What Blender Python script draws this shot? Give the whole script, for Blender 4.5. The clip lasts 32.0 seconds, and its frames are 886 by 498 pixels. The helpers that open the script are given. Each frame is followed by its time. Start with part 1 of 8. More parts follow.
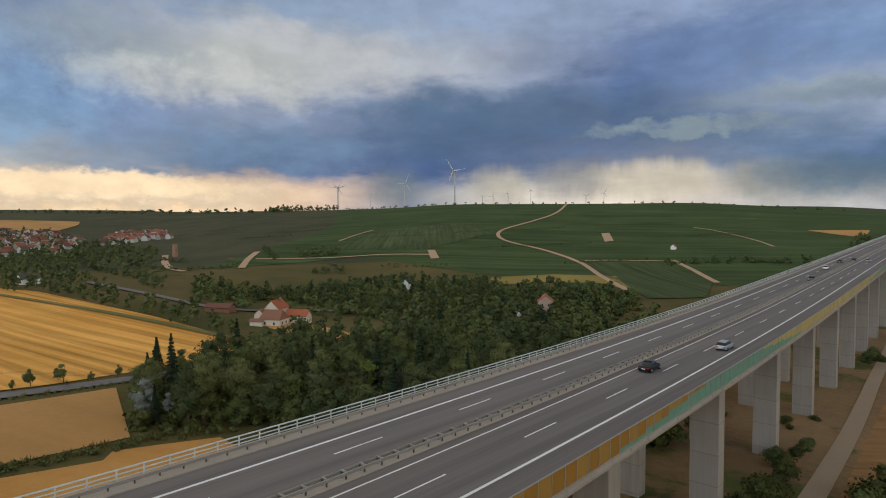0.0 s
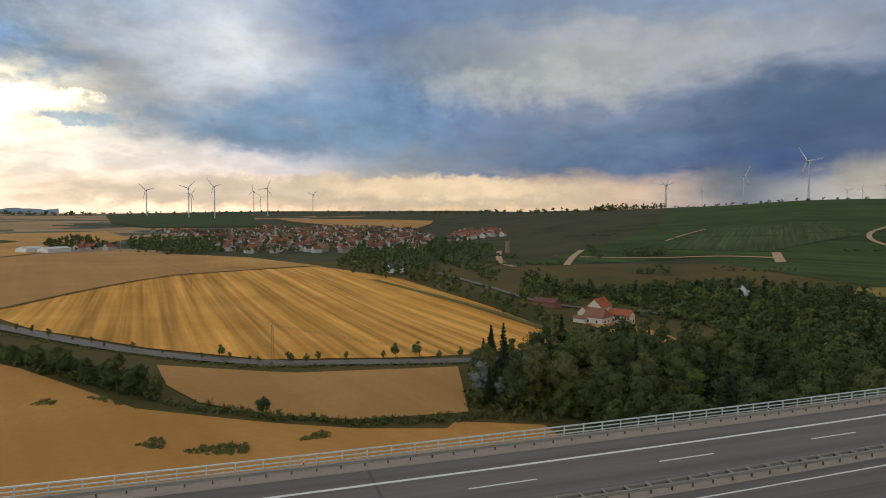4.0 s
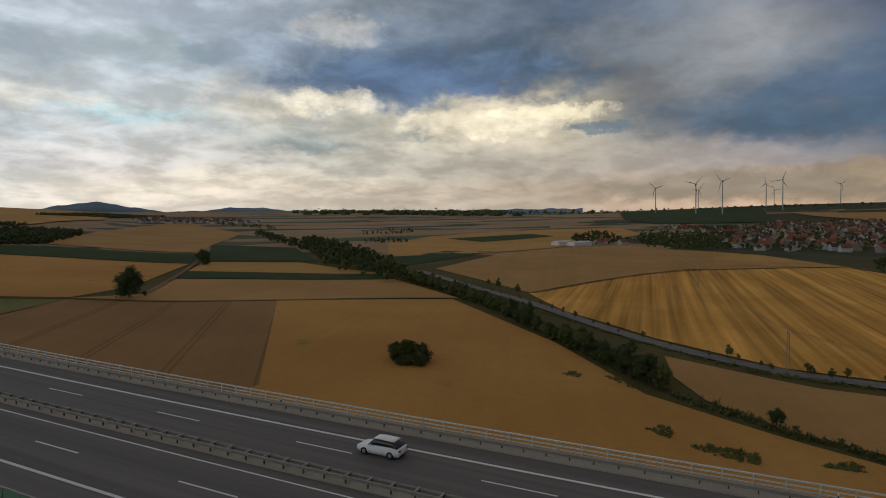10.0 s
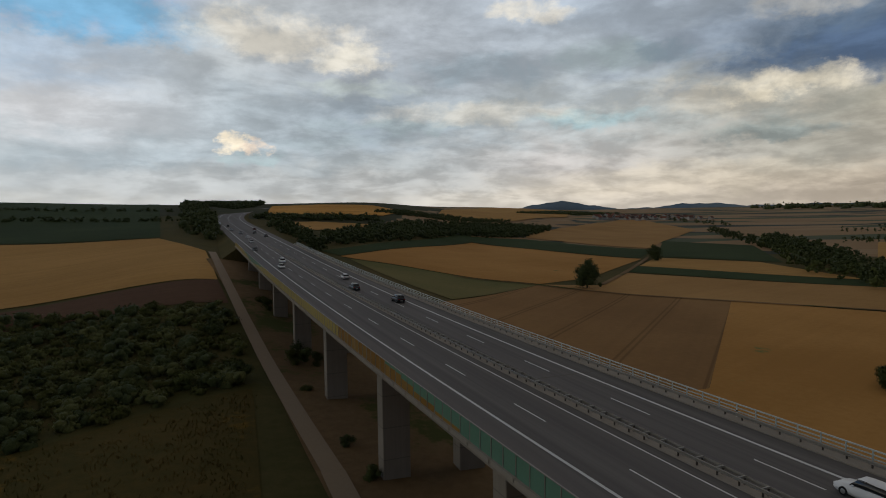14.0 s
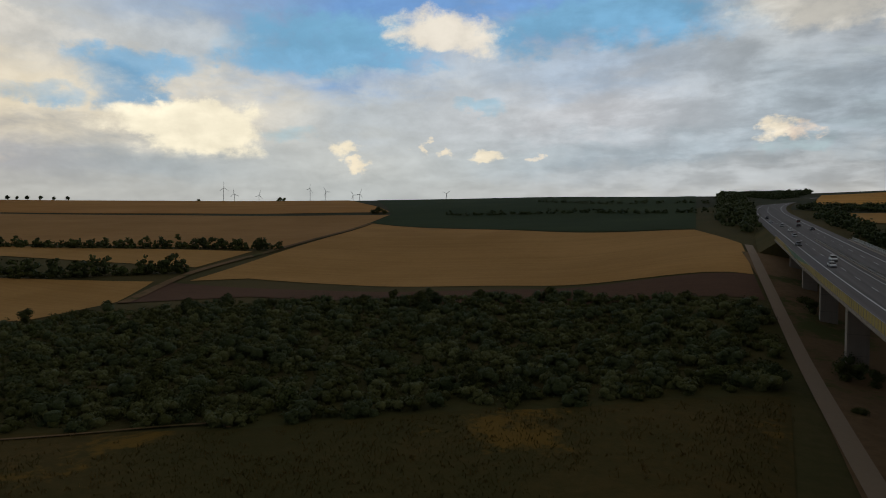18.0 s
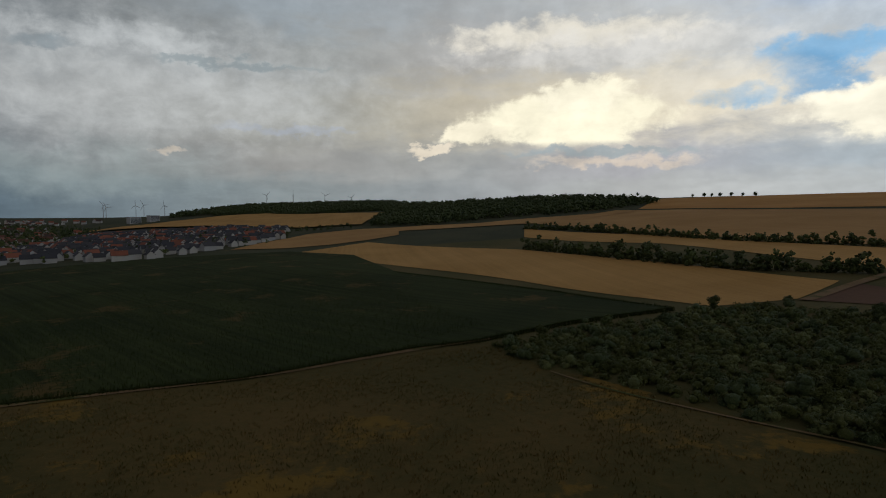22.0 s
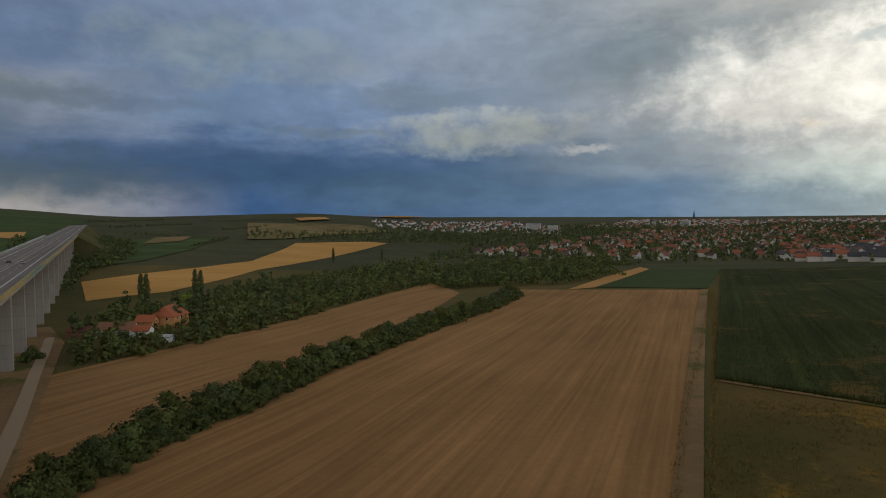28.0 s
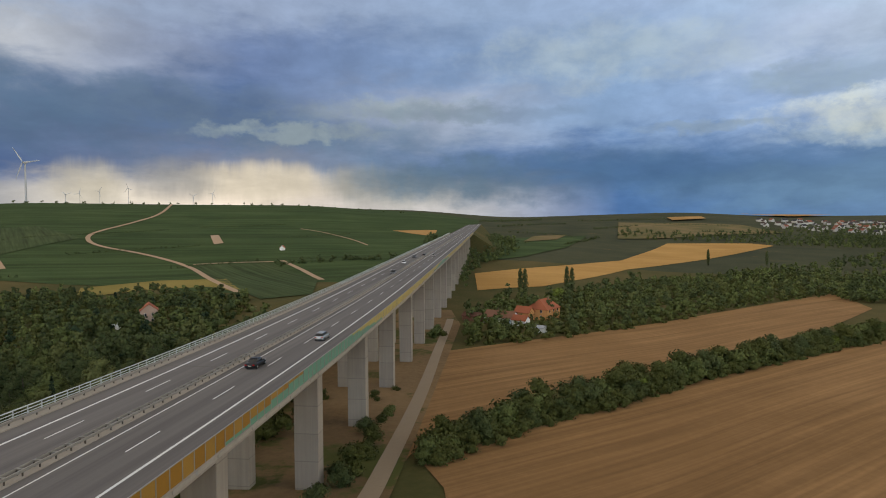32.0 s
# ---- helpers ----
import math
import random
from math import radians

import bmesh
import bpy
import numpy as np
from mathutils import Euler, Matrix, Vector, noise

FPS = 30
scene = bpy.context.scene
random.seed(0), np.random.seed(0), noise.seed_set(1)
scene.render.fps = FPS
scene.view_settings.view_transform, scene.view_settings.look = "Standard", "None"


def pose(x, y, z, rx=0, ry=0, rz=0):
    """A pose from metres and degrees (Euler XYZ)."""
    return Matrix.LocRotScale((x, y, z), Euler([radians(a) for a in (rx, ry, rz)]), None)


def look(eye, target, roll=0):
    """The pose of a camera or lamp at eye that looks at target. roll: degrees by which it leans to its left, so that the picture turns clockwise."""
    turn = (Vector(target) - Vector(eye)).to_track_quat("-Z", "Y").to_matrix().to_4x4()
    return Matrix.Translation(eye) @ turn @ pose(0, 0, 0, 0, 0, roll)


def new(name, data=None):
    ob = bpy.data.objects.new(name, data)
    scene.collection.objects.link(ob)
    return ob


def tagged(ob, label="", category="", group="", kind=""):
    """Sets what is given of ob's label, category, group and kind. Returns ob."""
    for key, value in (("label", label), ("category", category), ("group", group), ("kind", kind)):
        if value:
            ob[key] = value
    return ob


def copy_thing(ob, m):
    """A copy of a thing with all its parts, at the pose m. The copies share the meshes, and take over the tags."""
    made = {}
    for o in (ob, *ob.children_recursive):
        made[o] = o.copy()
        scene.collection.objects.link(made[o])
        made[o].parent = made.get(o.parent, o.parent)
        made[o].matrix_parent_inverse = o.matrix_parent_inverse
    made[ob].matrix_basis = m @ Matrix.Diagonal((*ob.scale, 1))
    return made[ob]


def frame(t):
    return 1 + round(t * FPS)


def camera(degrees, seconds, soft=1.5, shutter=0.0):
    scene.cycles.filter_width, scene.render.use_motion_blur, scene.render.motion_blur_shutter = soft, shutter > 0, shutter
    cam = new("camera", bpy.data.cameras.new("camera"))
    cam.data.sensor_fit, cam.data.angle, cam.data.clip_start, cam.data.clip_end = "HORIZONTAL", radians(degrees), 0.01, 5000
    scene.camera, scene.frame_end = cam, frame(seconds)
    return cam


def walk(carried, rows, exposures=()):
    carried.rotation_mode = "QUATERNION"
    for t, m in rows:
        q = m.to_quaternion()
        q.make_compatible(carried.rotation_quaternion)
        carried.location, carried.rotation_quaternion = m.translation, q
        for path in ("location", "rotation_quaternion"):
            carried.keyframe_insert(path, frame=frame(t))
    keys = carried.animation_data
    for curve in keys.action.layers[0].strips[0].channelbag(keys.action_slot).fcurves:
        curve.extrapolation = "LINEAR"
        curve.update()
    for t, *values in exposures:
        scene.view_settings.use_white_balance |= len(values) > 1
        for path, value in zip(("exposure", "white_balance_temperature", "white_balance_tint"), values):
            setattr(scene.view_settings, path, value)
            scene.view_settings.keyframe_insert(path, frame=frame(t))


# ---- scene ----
# camera and its turn above the viaduct
cam = camera(72.17, 32.0, soft=1.0)
walk(cam, (
    (0, pose(0.00, 0.00, 0.00, 87.66, 0.06, 41.90)),
    (0.5, pose(0.02, -0.07, 0.00, 87.67, -0.04, 44.13)),
    (1, pose(0.03, -0.13, 0.00, 87.62, -0.06, 48.07)),
    (1.5, pose(0.05, -0.20, 0.00, 87.62, -0.02, 52.66)),
    (2, pose(0.07, -0.27, 0.00, 87.58, -0.00, 56.95)),
    (2.5, pose(0.08, -0.33, 0.00, 87.56, -0.03, 60.78)),
    (3, pose(0.10, -0.40, 0.00, 87.59, -0.04, 64.67)),
    (3.5, pose(0.12, -0.47, 0.00, 87.58, -0.03, 68.22)),
    (5.5, pose(0.18, -0.73, 0.00, 87.53, 0.12, 82.54)),
    (6, pose(0.20, -0.80, 0.00, 87.49, 0.13, 86.00)),
    (6.5, pose(0.15, -0.90, -0.01, 87.46, 0.16, 88.94)),
    (7, pose(0.10, -1.00, -0.01, 87.45, 0.22, 91.84)),
    (7.5, pose(0.05, -1.10, -0.02, 87.45, 0.29, 95.02)),
    (8, pose(0.00, -1.20, -0.03, 87.44, 0.38, 98.60)),
    (8.5, pose(-0.05, -1.30, -0.04, 87.43, 0.50, 102.81)),
    (9, pose(-0.10, -1.40, -0.04, 87.45, 0.57, 107.33)),
    (9.5, pose(-0.15, -1.50, -0.05, 87.47, 0.58, 112.07)),
    (10, pose(-0.20, -1.60, -0.06, 87.49, 0.72, 116.92)),
    (10.5, pose(-0.25, -1.70, -0.06, 87.54, 0.68, 121.86)),
    (11, pose(-0.30, -1.80, -0.07, 87.57, 0.75, 126.75)),
    (11.5, pose(-0.35, -1.90, -0.08, 87.58, 0.89, 131.53)),
    (12, pose(-0.40, -2.00, -0.09, 87.58, 0.83, 136.41)),
    (12.5, pose(-0.45, -2.10, -0.09, 87.63, 0.90, 141.34)),
    (13, pose(-0.50, -2.20, -0.10, 87.55, 0.64, 146.49)),
    (13.5, pose(-0.42, -2.27, -0.08, 87.75, 1.10, 151.96)),
    (14, pose(-0.33, -2.33, -0.07, 87.74, 0.93, 157.62)),
    (14.5, pose(-0.25, -2.40, -0.05, 87.58, 0.50, 163.62)),
    (16.5, pose(0.08, -2.67, 0.02, 87.55, 0.25, 186.65)),
    (17, pose(0.17, -2.73, 0.03, 87.53, 0.31, 192.65)),
    (17.5, pose(0.25, -2.80, 0.05, 87.51, 0.35, 198.61)),
    (18, pose(0.33, -2.87, 0.07, 87.48, 0.35, 205.04)),
    (18.5, pose(0.42, -2.93, 0.08, 87.44, 0.22, 212.34)),
    (19, pose(0.50, -3.00, 0.10, 87.38, 0.48, 220.07)),
    (19.5, pose(0.61, -3.05, 0.11, 87.30, 0.31, 227.71)),
    (20, pose(0.71, -3.10, 0.13, 87.29, 0.27, 234.76)),
    (20.5, pose(0.82, -3.15, 0.14, 87.36, 0.29, 241.54)),
    (21, pose(0.93, -3.20, 0.16, 87.32, 0.35, 248.61)),
    (21.5, pose(1.04, -3.25, 0.17, 87.33, 0.24, 256.00)),
    (22, pose(1.14, -3.30, 0.19, 87.33, 0.35, 263.79)),
    (22.5, pose(1.25, -3.35, 0.20, 87.32, 0.38, 271.32)),
    (23, pose(1.36, -3.40, 0.21, 87.29, 0.12, 278.32)),
    (23.5, pose(1.46, -3.45, 0.23, 87.30, 0.05, 284.95)),
    (24, pose(1.57, -3.50, 0.24, 87.30, 0.11, 291.74)),
    (24.5, pose(1.68, -3.55, 0.26, 87.38, 0.22, 298.31)),
    (25, pose(1.79, -3.60, 0.27, 87.42, 0.32, 304.00)),
    (25.5, pose(1.89, -3.65, 0.29, 87.47, 0.35, 309.18)),
    (26, pose(2.00, -3.70, 0.30, 87.48, 0.37, 314.22)),
    (26.5, pose(2.10, -3.74, 0.33, 87.49, 0.46, 319.17)),
    (28.5, pose(2.50, -3.91, 0.42, 87.54, 0.37, 337.36)),
    (29, pose(2.60, -3.95, 0.45, 87.57, 0.47, 342.94)),
    (29.5, pose(2.70, -3.99, 0.47, 87.63, 0.39, 349.46)),
    (30, pose(2.80, -4.03, 0.50, 87.65, 0.38, 356.50)),
    (30.5, pose(2.90, -4.08, 0.52, 87.63, 0.27, 361.24)),
    (31, pose(3.00, -4.12, 0.55, 87.62, 0.29, 363.59)),
    (31.5, pose(3.10, -4.16, 0.57, 87.64, 0.32, 365.32)),
    (32, pose(3.20, -4.20, 0.60, 87.68, 0.29, 366.42)),
), exposures=[(0, 0, 7000, 12), (2, 0, 6971, 12), (3.5, -0.15, 6950, 12), (6, -0.6, 6850, 12), (9, -1.2, 6800, 12), (11, -1.55, 6825, 12), (13, -1.68, 6850, 12), (17, -1.85, 6783, 12), (19, -1.9, 6700, 12), (21, -1.9, 6450, 12), (22, -1.8, 6350, 12), (23, -1.6, 6450, 12), (24, -1.45, 6850, 12), (26, -1, 7250, 12), (28.5, -0.55, 7270, 12), (29, -0.42, 7275, 12), (30, -0.2, 7283, 12), (31, -0.02, 7290, 12), (32, 0.14, 7300, 12)])


# ---- node helpers ----
class Nodes:
    """Short calls to build a node tree."""

    def __init__(self, tree):
        self.tree = tree

    def add(self, kind, **props):
        n = self.tree.nodes.new(kind)
        for key, value in props.items():
            setattr(n, key, value)
        return n

    def put(self, socket, value):
        if isinstance(value, bpy.types.NodeSocket):
            self.tree.links.new(value, socket)
        elif value is not None:
            socket.default_value = value

    def math(self, op, a, b=None, c=None, clamp=False):
        n = self.add("ShaderNodeMath", operation=op, use_clamp=clamp)
        for s, v in zip(n.inputs, (a, b, c)):
            self.put(s, v)
        return n.outputs[0]

    def vmath(self, op, a, b=None, scale=None):
        n = self.add("ShaderNodeVectorMath", operation=op)
        self.put(n.inputs[0], a)
        self.put(n.inputs[1], b)
        if scale is not None:
            self.put(n.inputs["Scale"], scale)
        return n.outputs[0]

    def noise(self, vec, scale, detail=4.0, rough=0.55, distort=0.0):
        n = self.add("ShaderNodeTexNoise")
        self.put(n.inputs["Vector"], vec)
        n.inputs["Scale"].default_value, n.inputs["Detail"].default_value = scale, detail
        n.inputs["Roughness"].default_value, n.inputs["Distortion"].default_value = rough, distort
        return n.outputs["Fac"]

    def span(self, v, a, b, lo=0.0, hi=1.0, smooth=True):
        n = self.add("ShaderNodeMapRange", interpolation_type="SMOOTHSTEP" if smooth else "LINEAR")
        for s, x in zip(n.inputs, (v, a, b, lo, hi)):
            self.put(s, x)
        return n.outputs[0]

    def mix(self, f, a, b, blend="MIX"):
        n = self.add("ShaderNodeMix", data_type="RGBA", blend_type=blend)
        n.clamp_result = False
        self.put(n.inputs[0], f)
        self.put(n.inputs[6], (*a, 1) if isinstance(a, tuple) else a)
        self.put(n.inputs[7], (*b, 1) if isinstance(b, tuple) else b)
        return n.outputs[2]

    def xyz(self, v):
        n = self.add("ShaderNodeSeparateXYZ")
        self.put(n.inputs[0], v)
        return n.outputs

    def join(self, x, y, z):
        n = self.add("ShaderNodeCombineXYZ")
        for s, v in zip(n.inputs, (x, y, z)):
            self.put(s, v)
        return n.outputs[0]


# ---- sky: broken storm clouds, bright towards the low sun and behind the viaduct ----
world = bpy.data.worlds.new("sky")
scene.world = world
world.use_nodes = True
world.node_tree.nodes.clear()
W = Nodes(world.node_tree)


def ramp(az, text):
    """Colours round the sky, as bearing:r,g,b words, at a fixed height over the horizon (a quarter of the radiance)."""
    n = W.add("ShaderNodeValToRGB")
    n.color_ramp.interpolation = "LINEAR"
    stops = sorted((float(w.split(":")[0]), [float(c) / 4 for c in w.split(":")[1].split(",")]) for w in text.split())
    (a0, c0), (a1, c1) = stops[0], stops[-1]
    f = (360 - a1) / (360 - a1 + a0)
    edge = [u * (1 - f) + v * f for u, v in zip(c1, c0)]
    stops = [(0.0, edge)] + stops + [(360.0, edge)]
    els = n.color_ramp.elements
    while len(els) < len(stops):
        els.new(0.5)
    for i, (a, c) in enumerate(stops):
        els[i].position = i / 1000
    for i in reversed(range(len(stops))):
        els[i].position = stops[i][0] / 360
        els[i].color = (*stops[i][1], 1)
    W.put(n.inputs[0], az)
    return W.vmath("SCALE", n.outputs[0], scale=4.0)


ray = W.vmath("NORMALIZE", W.add("ShaderNodeTexCoord").outputs["Generated"])
rx, ry, rz = W.xyz(ray)
flat = W.math("MAXIMUM", rz, 0.0)
lift = W.math("ADD", flat, 0.24)
cloudplane = W.join(W.math("DIVIDE", rx, lift), W.math("DIVIDE", ry, lift), W.math("MULTIPLY", flat, 3.0))
billow = W.noise(cloudplane, 0.9, 6, 0.52, 0.3)
wisp = W.noise(cloudplane, 2.6, 7, 0.55, 0.3)
fine = W.noise(W.vmath("MULTIPLY", ray, (9, 9, 26)), 1.6, 7, 0.6, 0.3)
az0 = W.math("MULTIPLY", W.math("ARCTAN2", W.math("MULTIPLY", rx, -1.0), ry), 180 / math.pi)
el0 = W.math("MULTIPLY", W.math("ARCSINE", rz), 180 / math.pi)
grow = W.span(el0, 1.0, 9.0, 0.12, 1.0)
az1 = W.math("ADD", az0, W.math("MULTIPLY", W.math("MULTIPLY", W.math("SUBTRACT", billow, 0.5), 18.0), grow))
el1 = W.math("ADD", el0, W.math("MULTIPLY", W.math("MULTIPLY", W.math("SUBTRACT", W.math("ADD", wisp, fine), 1.0), 5.0), grow))
az = W.math("DIVIDE", W.math("FLOORED_MODULO", az1, 360.0), 360.0)
low = ramp(az, """6:0.38,0.40,0.43 14:0.40,0.40,0.41 25:0.61,0.56,0.50 36:0.51,0.50,0.46 45:0.19,0.22,0.28 56:0.61,0.46,0.35 68:0.75,0.58,0.38 78:0.66,0.52,0.35 90:1.42,1.02,0.74 107:0.97,0.83,0.66 127:1.20,1.08,0.91 146:1.70,1.61,1.43 161:1.52,1.52,1.43 176:1.35,1.43,1.43 192:1.43,1.52,1.52 214:1.30,1.42,1.42 230:1.35,1.42,1.38 247:1.26,1.29,1.23 262:0.82,0.88,0.88 278:0.67,0.77,0.77 298:0.33,0.45,0.52 314:0.13,0.24,0.41 338:0.07,0.15,0.29 350:0.05,0.13,0.31""")
band5 = ramp(az, """6:0.11,0.19,0.36 14:0.11,0.18,0.30 25:0.16,0.19,0.26 42:0.06,0.11,0.24 60:0.11,0.16,0.27 78:0.29,0.34,0.39 90:0.74,0.69,0.69 107:0.89,0.83,0.71 127:1.08,1.08,0.97 146:1.43,1.43,1.43 161:1.12,1.27,1.35 176:1.05,1.27,1.43 192:1.11,1.34,1.50 214:1.52,1.62,1.59 230:1.11,1.26,1.32 247:1.11,1.11,1.14 262:0.97,1.00,0.95 278:0.88,0.88,0.82 298:0.52,0.58,0.60 314:0.24,0.33,0.43 330:0.08,0.16,0.29 350:0.06,0.14,0.33""")
band10 = ramp(az, """6:0.25,0.32,0.45 25:0.06,0.12,0.27 42:0.11,0.17,0.30 60:0.21,0.27,0.39 78:0.10,0.17,0.33 90:0.27,0.38,0.57 101:0.54,0.54,0.51 107:1.25,1.18,0.92 114:1.61,1.49,1.17 127:0.89,0.95,0.89 146:1.19,1.35,1.43 161:0.87,1.08,1.27 176:1.15,1.37,1.54 192:1.52,1.62,1.73 214:1.38,1.55,1.64 227:2.04,1.94,1.66 240:2.17,2.00,1.59 248:2.25,2.04,1.52 262:1.44,1.32,1.02 278:0.94,0.94,0.82 298:0.60,0.64,0.64 314:0.34,0.41,0.48 338:0.19,0.30,0.51 350:0.16,0.27,0.46""")
band15 = ramp(az, """6:0.14,0.23,0.40 25:0.10,0.16,0.31 42:0.30,0.35,0.43 60:0.41,0.44,0.47 78:0.12,0.19,0.35 90:0.64,0.69,0.74 107:0.15,0.25,0.40 127:0.41,0.58,0.83 146:1.05,1.24,1.43 161:0.98,1.12,1.27 176:1.27,1.43,1.54 192:1.08,1.38,1.73 205:1.30,1.52,1.73 214:0.52,1.04,1.85 227:1.26,1.48,1.66 244:1.59,1.59,1.48 262:1.15,1.14,1.07 278:0.83,0.87,0.83 298:0.45,0.52,0.56 314:0.23,0.31,0.38 338:0.30,0.40,0.58 350:0.17,0.29,0.49""")
band20 = ramp(az, """6:0.18,0.27,0.43 25:0.19,0.26,0.40 42:0.21,0.29,0.43 60:0.19,0.27,0.39 78:0.13,0.22,0.39 90:0.48,0.57,0.70 107:0.21,0.30,0.44 127:0.56,0.68,0.81 146:1.05,1.27,1.52 161:1.06,1.21,1.37 176:1.37,1.52,1.62 190:0.45,0.99,1.91 200:0.49,1.00,1.92 214:0.44,0.94,1.83 227:0.82,1.17,1.66 244:1.40,1.48,1.48 262:1.01,1.07,1.07 278:0.83,0.95,1.01 298:0.60,0.64,0.64 314:0.38,0.45,0.52 338:0.26,0.38,0.55 350:0.21,0.31,0.49""")
c = W.mix(W.span(el1, 2.8, 5.0), low, band5)
c = W.mix(W.span(el1, 5.0, 9.5), c, band10)
c = W.mix(W.span(el1, 10.0, 14.5), c, band15)
c = W.mix(W.span(el1, 15.0, 19.5), c, band20)
puff = W.noise(W.vmath("MULTIPLY", ray, (11, 11, 15)), 1.9, 9, 0.62, 0.2)
mottle = W.noise(cloudplane, 4.2, 8, 0.56, 0.2)


def strayed(scale, amount):
    """The view ray, led astray by noise, so that outlines of clouds wander."""
    n = W.add("ShaderNodeTexNoise")
    W.put(n.inputs["Vector"], W.vmath("MULTIPLY", ray, (1, 1, 1.7)))
    n.inputs["Scale"].default_value, n.inputs["Detail"].default_value, n.inputs["Roughness"].default_value = scale, 8, 0.6
    return W.vmath("ADD", ray, W.vmath("MULTIPLY", W.vmath("SUBTRACT", n.outputs["Color"], (0.5, 0.5, 0.5)), (amount, amount, amount * 0.6)))




def blob(az_c, el_c, half_az, half_el, v=None):
    """0 in the middle of a patch of sky, 1 on its rim (degrees)."""
    a, e = radians(az_c), radians(el_c)
    m = W.add("ShaderNodeMapping", vector_type="TEXTURE")
    W.put(m.inputs["Vector"], v or ray)
    m.inputs["Location"].default_value = (-math.sin(a) * math.cos(e), math.cos(a) * math.cos(e), math.sin(e))
    m.inputs["Rotation"].default_value = (e, 0, a)
    m.inputs["Scale"].default_value = (radians(half_az), max(radians(half_az), 0.25), radians(half_el))
    n = W.add("ShaderNodeVectorMath", operation="DOT_PRODUCT")
    W.put(n.inputs[0], m.outputs[0])
    W.put(n.inputs[1], m.outputs[0])
    return n.outputs["Value"]


def cloud(c, az_c, el_c, half_az, half_el, colour, ragged=1.0, soft=0.5, base=None, amount=1.0, tex=None):
    """A ragged cloud or gap over the sky c; base: the height of a flat underside."""
    v = ray if tex else far_stray if half_el >= 2.0 else near_stray
    # a trace of the sky beneath makes the clouds be worked out one after the other
    n = W.add("ShaderNodeVectorMath", operation="MULTIPLY_ADD")
    W.put(n.inputs[0], c)
    n.inputs[1].default_value = (1e-9, 1e-9, 1e-9)
    W.put(n.inputs[2], v)
    rim = blob(az_c, el_c, half_az, half_el, n.outputs[0])
    f = W.math("MULTIPLY_ADD", tex or puff, -2.0 * ragged, rim)
    f = W.span(f, 1.0 - ragged, 0.65 - ragged - soft, 0.0, amount)
    if base is not None:
        f = W.math("MULTIPLY", f, W.span(el0, base - 0.35, base + 0.5))
    mixed = W.add("ShaderNodeMix", data_type="VECTOR")
    W.put(mixed.inputs[0], f)
    W.put(mixed.inputs[4], c)
    mixed.inputs[5].default_value = colour
    return mixed.outputs[1]


high = W.add("ShaderNodeTexSky", sky_type="NISHITA", sun_disc=False, sun_elevation=radians(28), sun_rotation=radians(-105))
overhead = W.mix(0.72, W.vmath("SCALE", high.outputs[0], scale=0.07), (0.70, 0.66, 0.60))
tone = W.math("ADD", 1.0, W.math("MULTIPLY", W.math("ADD", wisp, billow), 0.28))
c = W.vmath("SCALE", c, scale=W.math("ADD", tone, W.math("MULTIPLY", W.math("SUBTRACT", fine, 0.5), W.math("MULTIPLY", grow, 0.25))))
far_stray, near_stray = strayed(9.0, 0.16), strayed(20.0, 0.10)
# storm bank, low light, rain veils, bright slit, broken deck, blue gaps and cumulus
veil = W.noise(W.join(W.math("MULTIPLY", az0, 0.55), W.math("ADD", W.math("MULTIPLY", el0, 0.10), W.math("MULTIPLY", az0, 0.12)), 0.0), 1.0, 4, 0.6, 0.0)
c = cloud(c, 38.4, 8.5, 19.4, 4.0, (0.07, 0.13, 0.23), 0.7, 1, amount=0.8)
c = cloud(c, 14.3, 8.0, 16.1, 2.6, (0.09, 0.16, 0.26), 0.7, 1, amount=0.7)
c = cloud(c, 55.5, 14.6, 14.3, 3.1, (0.46, 0.50, 0.54), 0.9, 1, amount=0.75)
c = cloud(c, 11.1, 10.4, 12.5, 1.6, (0.28, 0.36, 0.39), 0.9, 1, amount=0.7)
c = cloud(c, 72.1, 15.0, 11.0, 3.2, (0.27, 0.35, 0.39), 0.7, 1, amount=0.6)
c = cloud(c, 39.7, 10.4, 12.5, 3.3, (0.08, 0.15, 0.26), 0.7, 1, amount=0.7)
c = cloud(c, 86.5, 7.8, 9.1, 1.7, (0.12, 0.20, 0.30), 0.8, 0.9, amount=0.75)
c = cloud(c, 62.8, 13.2, 12.6, 2.8, (0.34, 0.41, 0.42), 0.9, 1, amount=0.7)
c = cloud(c, 97.2, 11.6, 10.3, 3.3, (0.38, 0.41, 0.43), 0.9, 1, amount=0.55)
c = cloud(c, 79.4, 2.7, 29.9, 1.8, (0.74, 0.61, 0.44), 0.35, 0.5, amount=0.85)
c = cloud(c, 72.3, 2.8, 20.3, 1.8, (0.70, 0.59, 0.45), 0.35, 0.5, amount=0.8)
c = cloud(c, 71.7, 3.2, 13.9, 1.6, (1.04, 0.84, 0.58), 0.4, 0.5, amount=0.85)
c = cloud(c, 94.6, 3.1, 12.8, 1.8, (0.80, 0.71, 0.58), 0.4, 0.7, amount=0.7)
c = cloud(c, 46.3, 3.5, 3.7, 2.4, (0.15, 0.20, 0.24), 0.5, 1, amount=0.8, tex=veil)
c = cloud(c, 36.8, 3.5, 3.7, 2.4, (0.47, 0.46, 0.40), 0.7, 0.9, amount=0.8, tex=veil)
c = cloud(c, 22.2, 3.9, 8.8, 2.3, (0.55, 0.52, 0.44), 0.6, 0.8, amount=0.85, tex=veil)
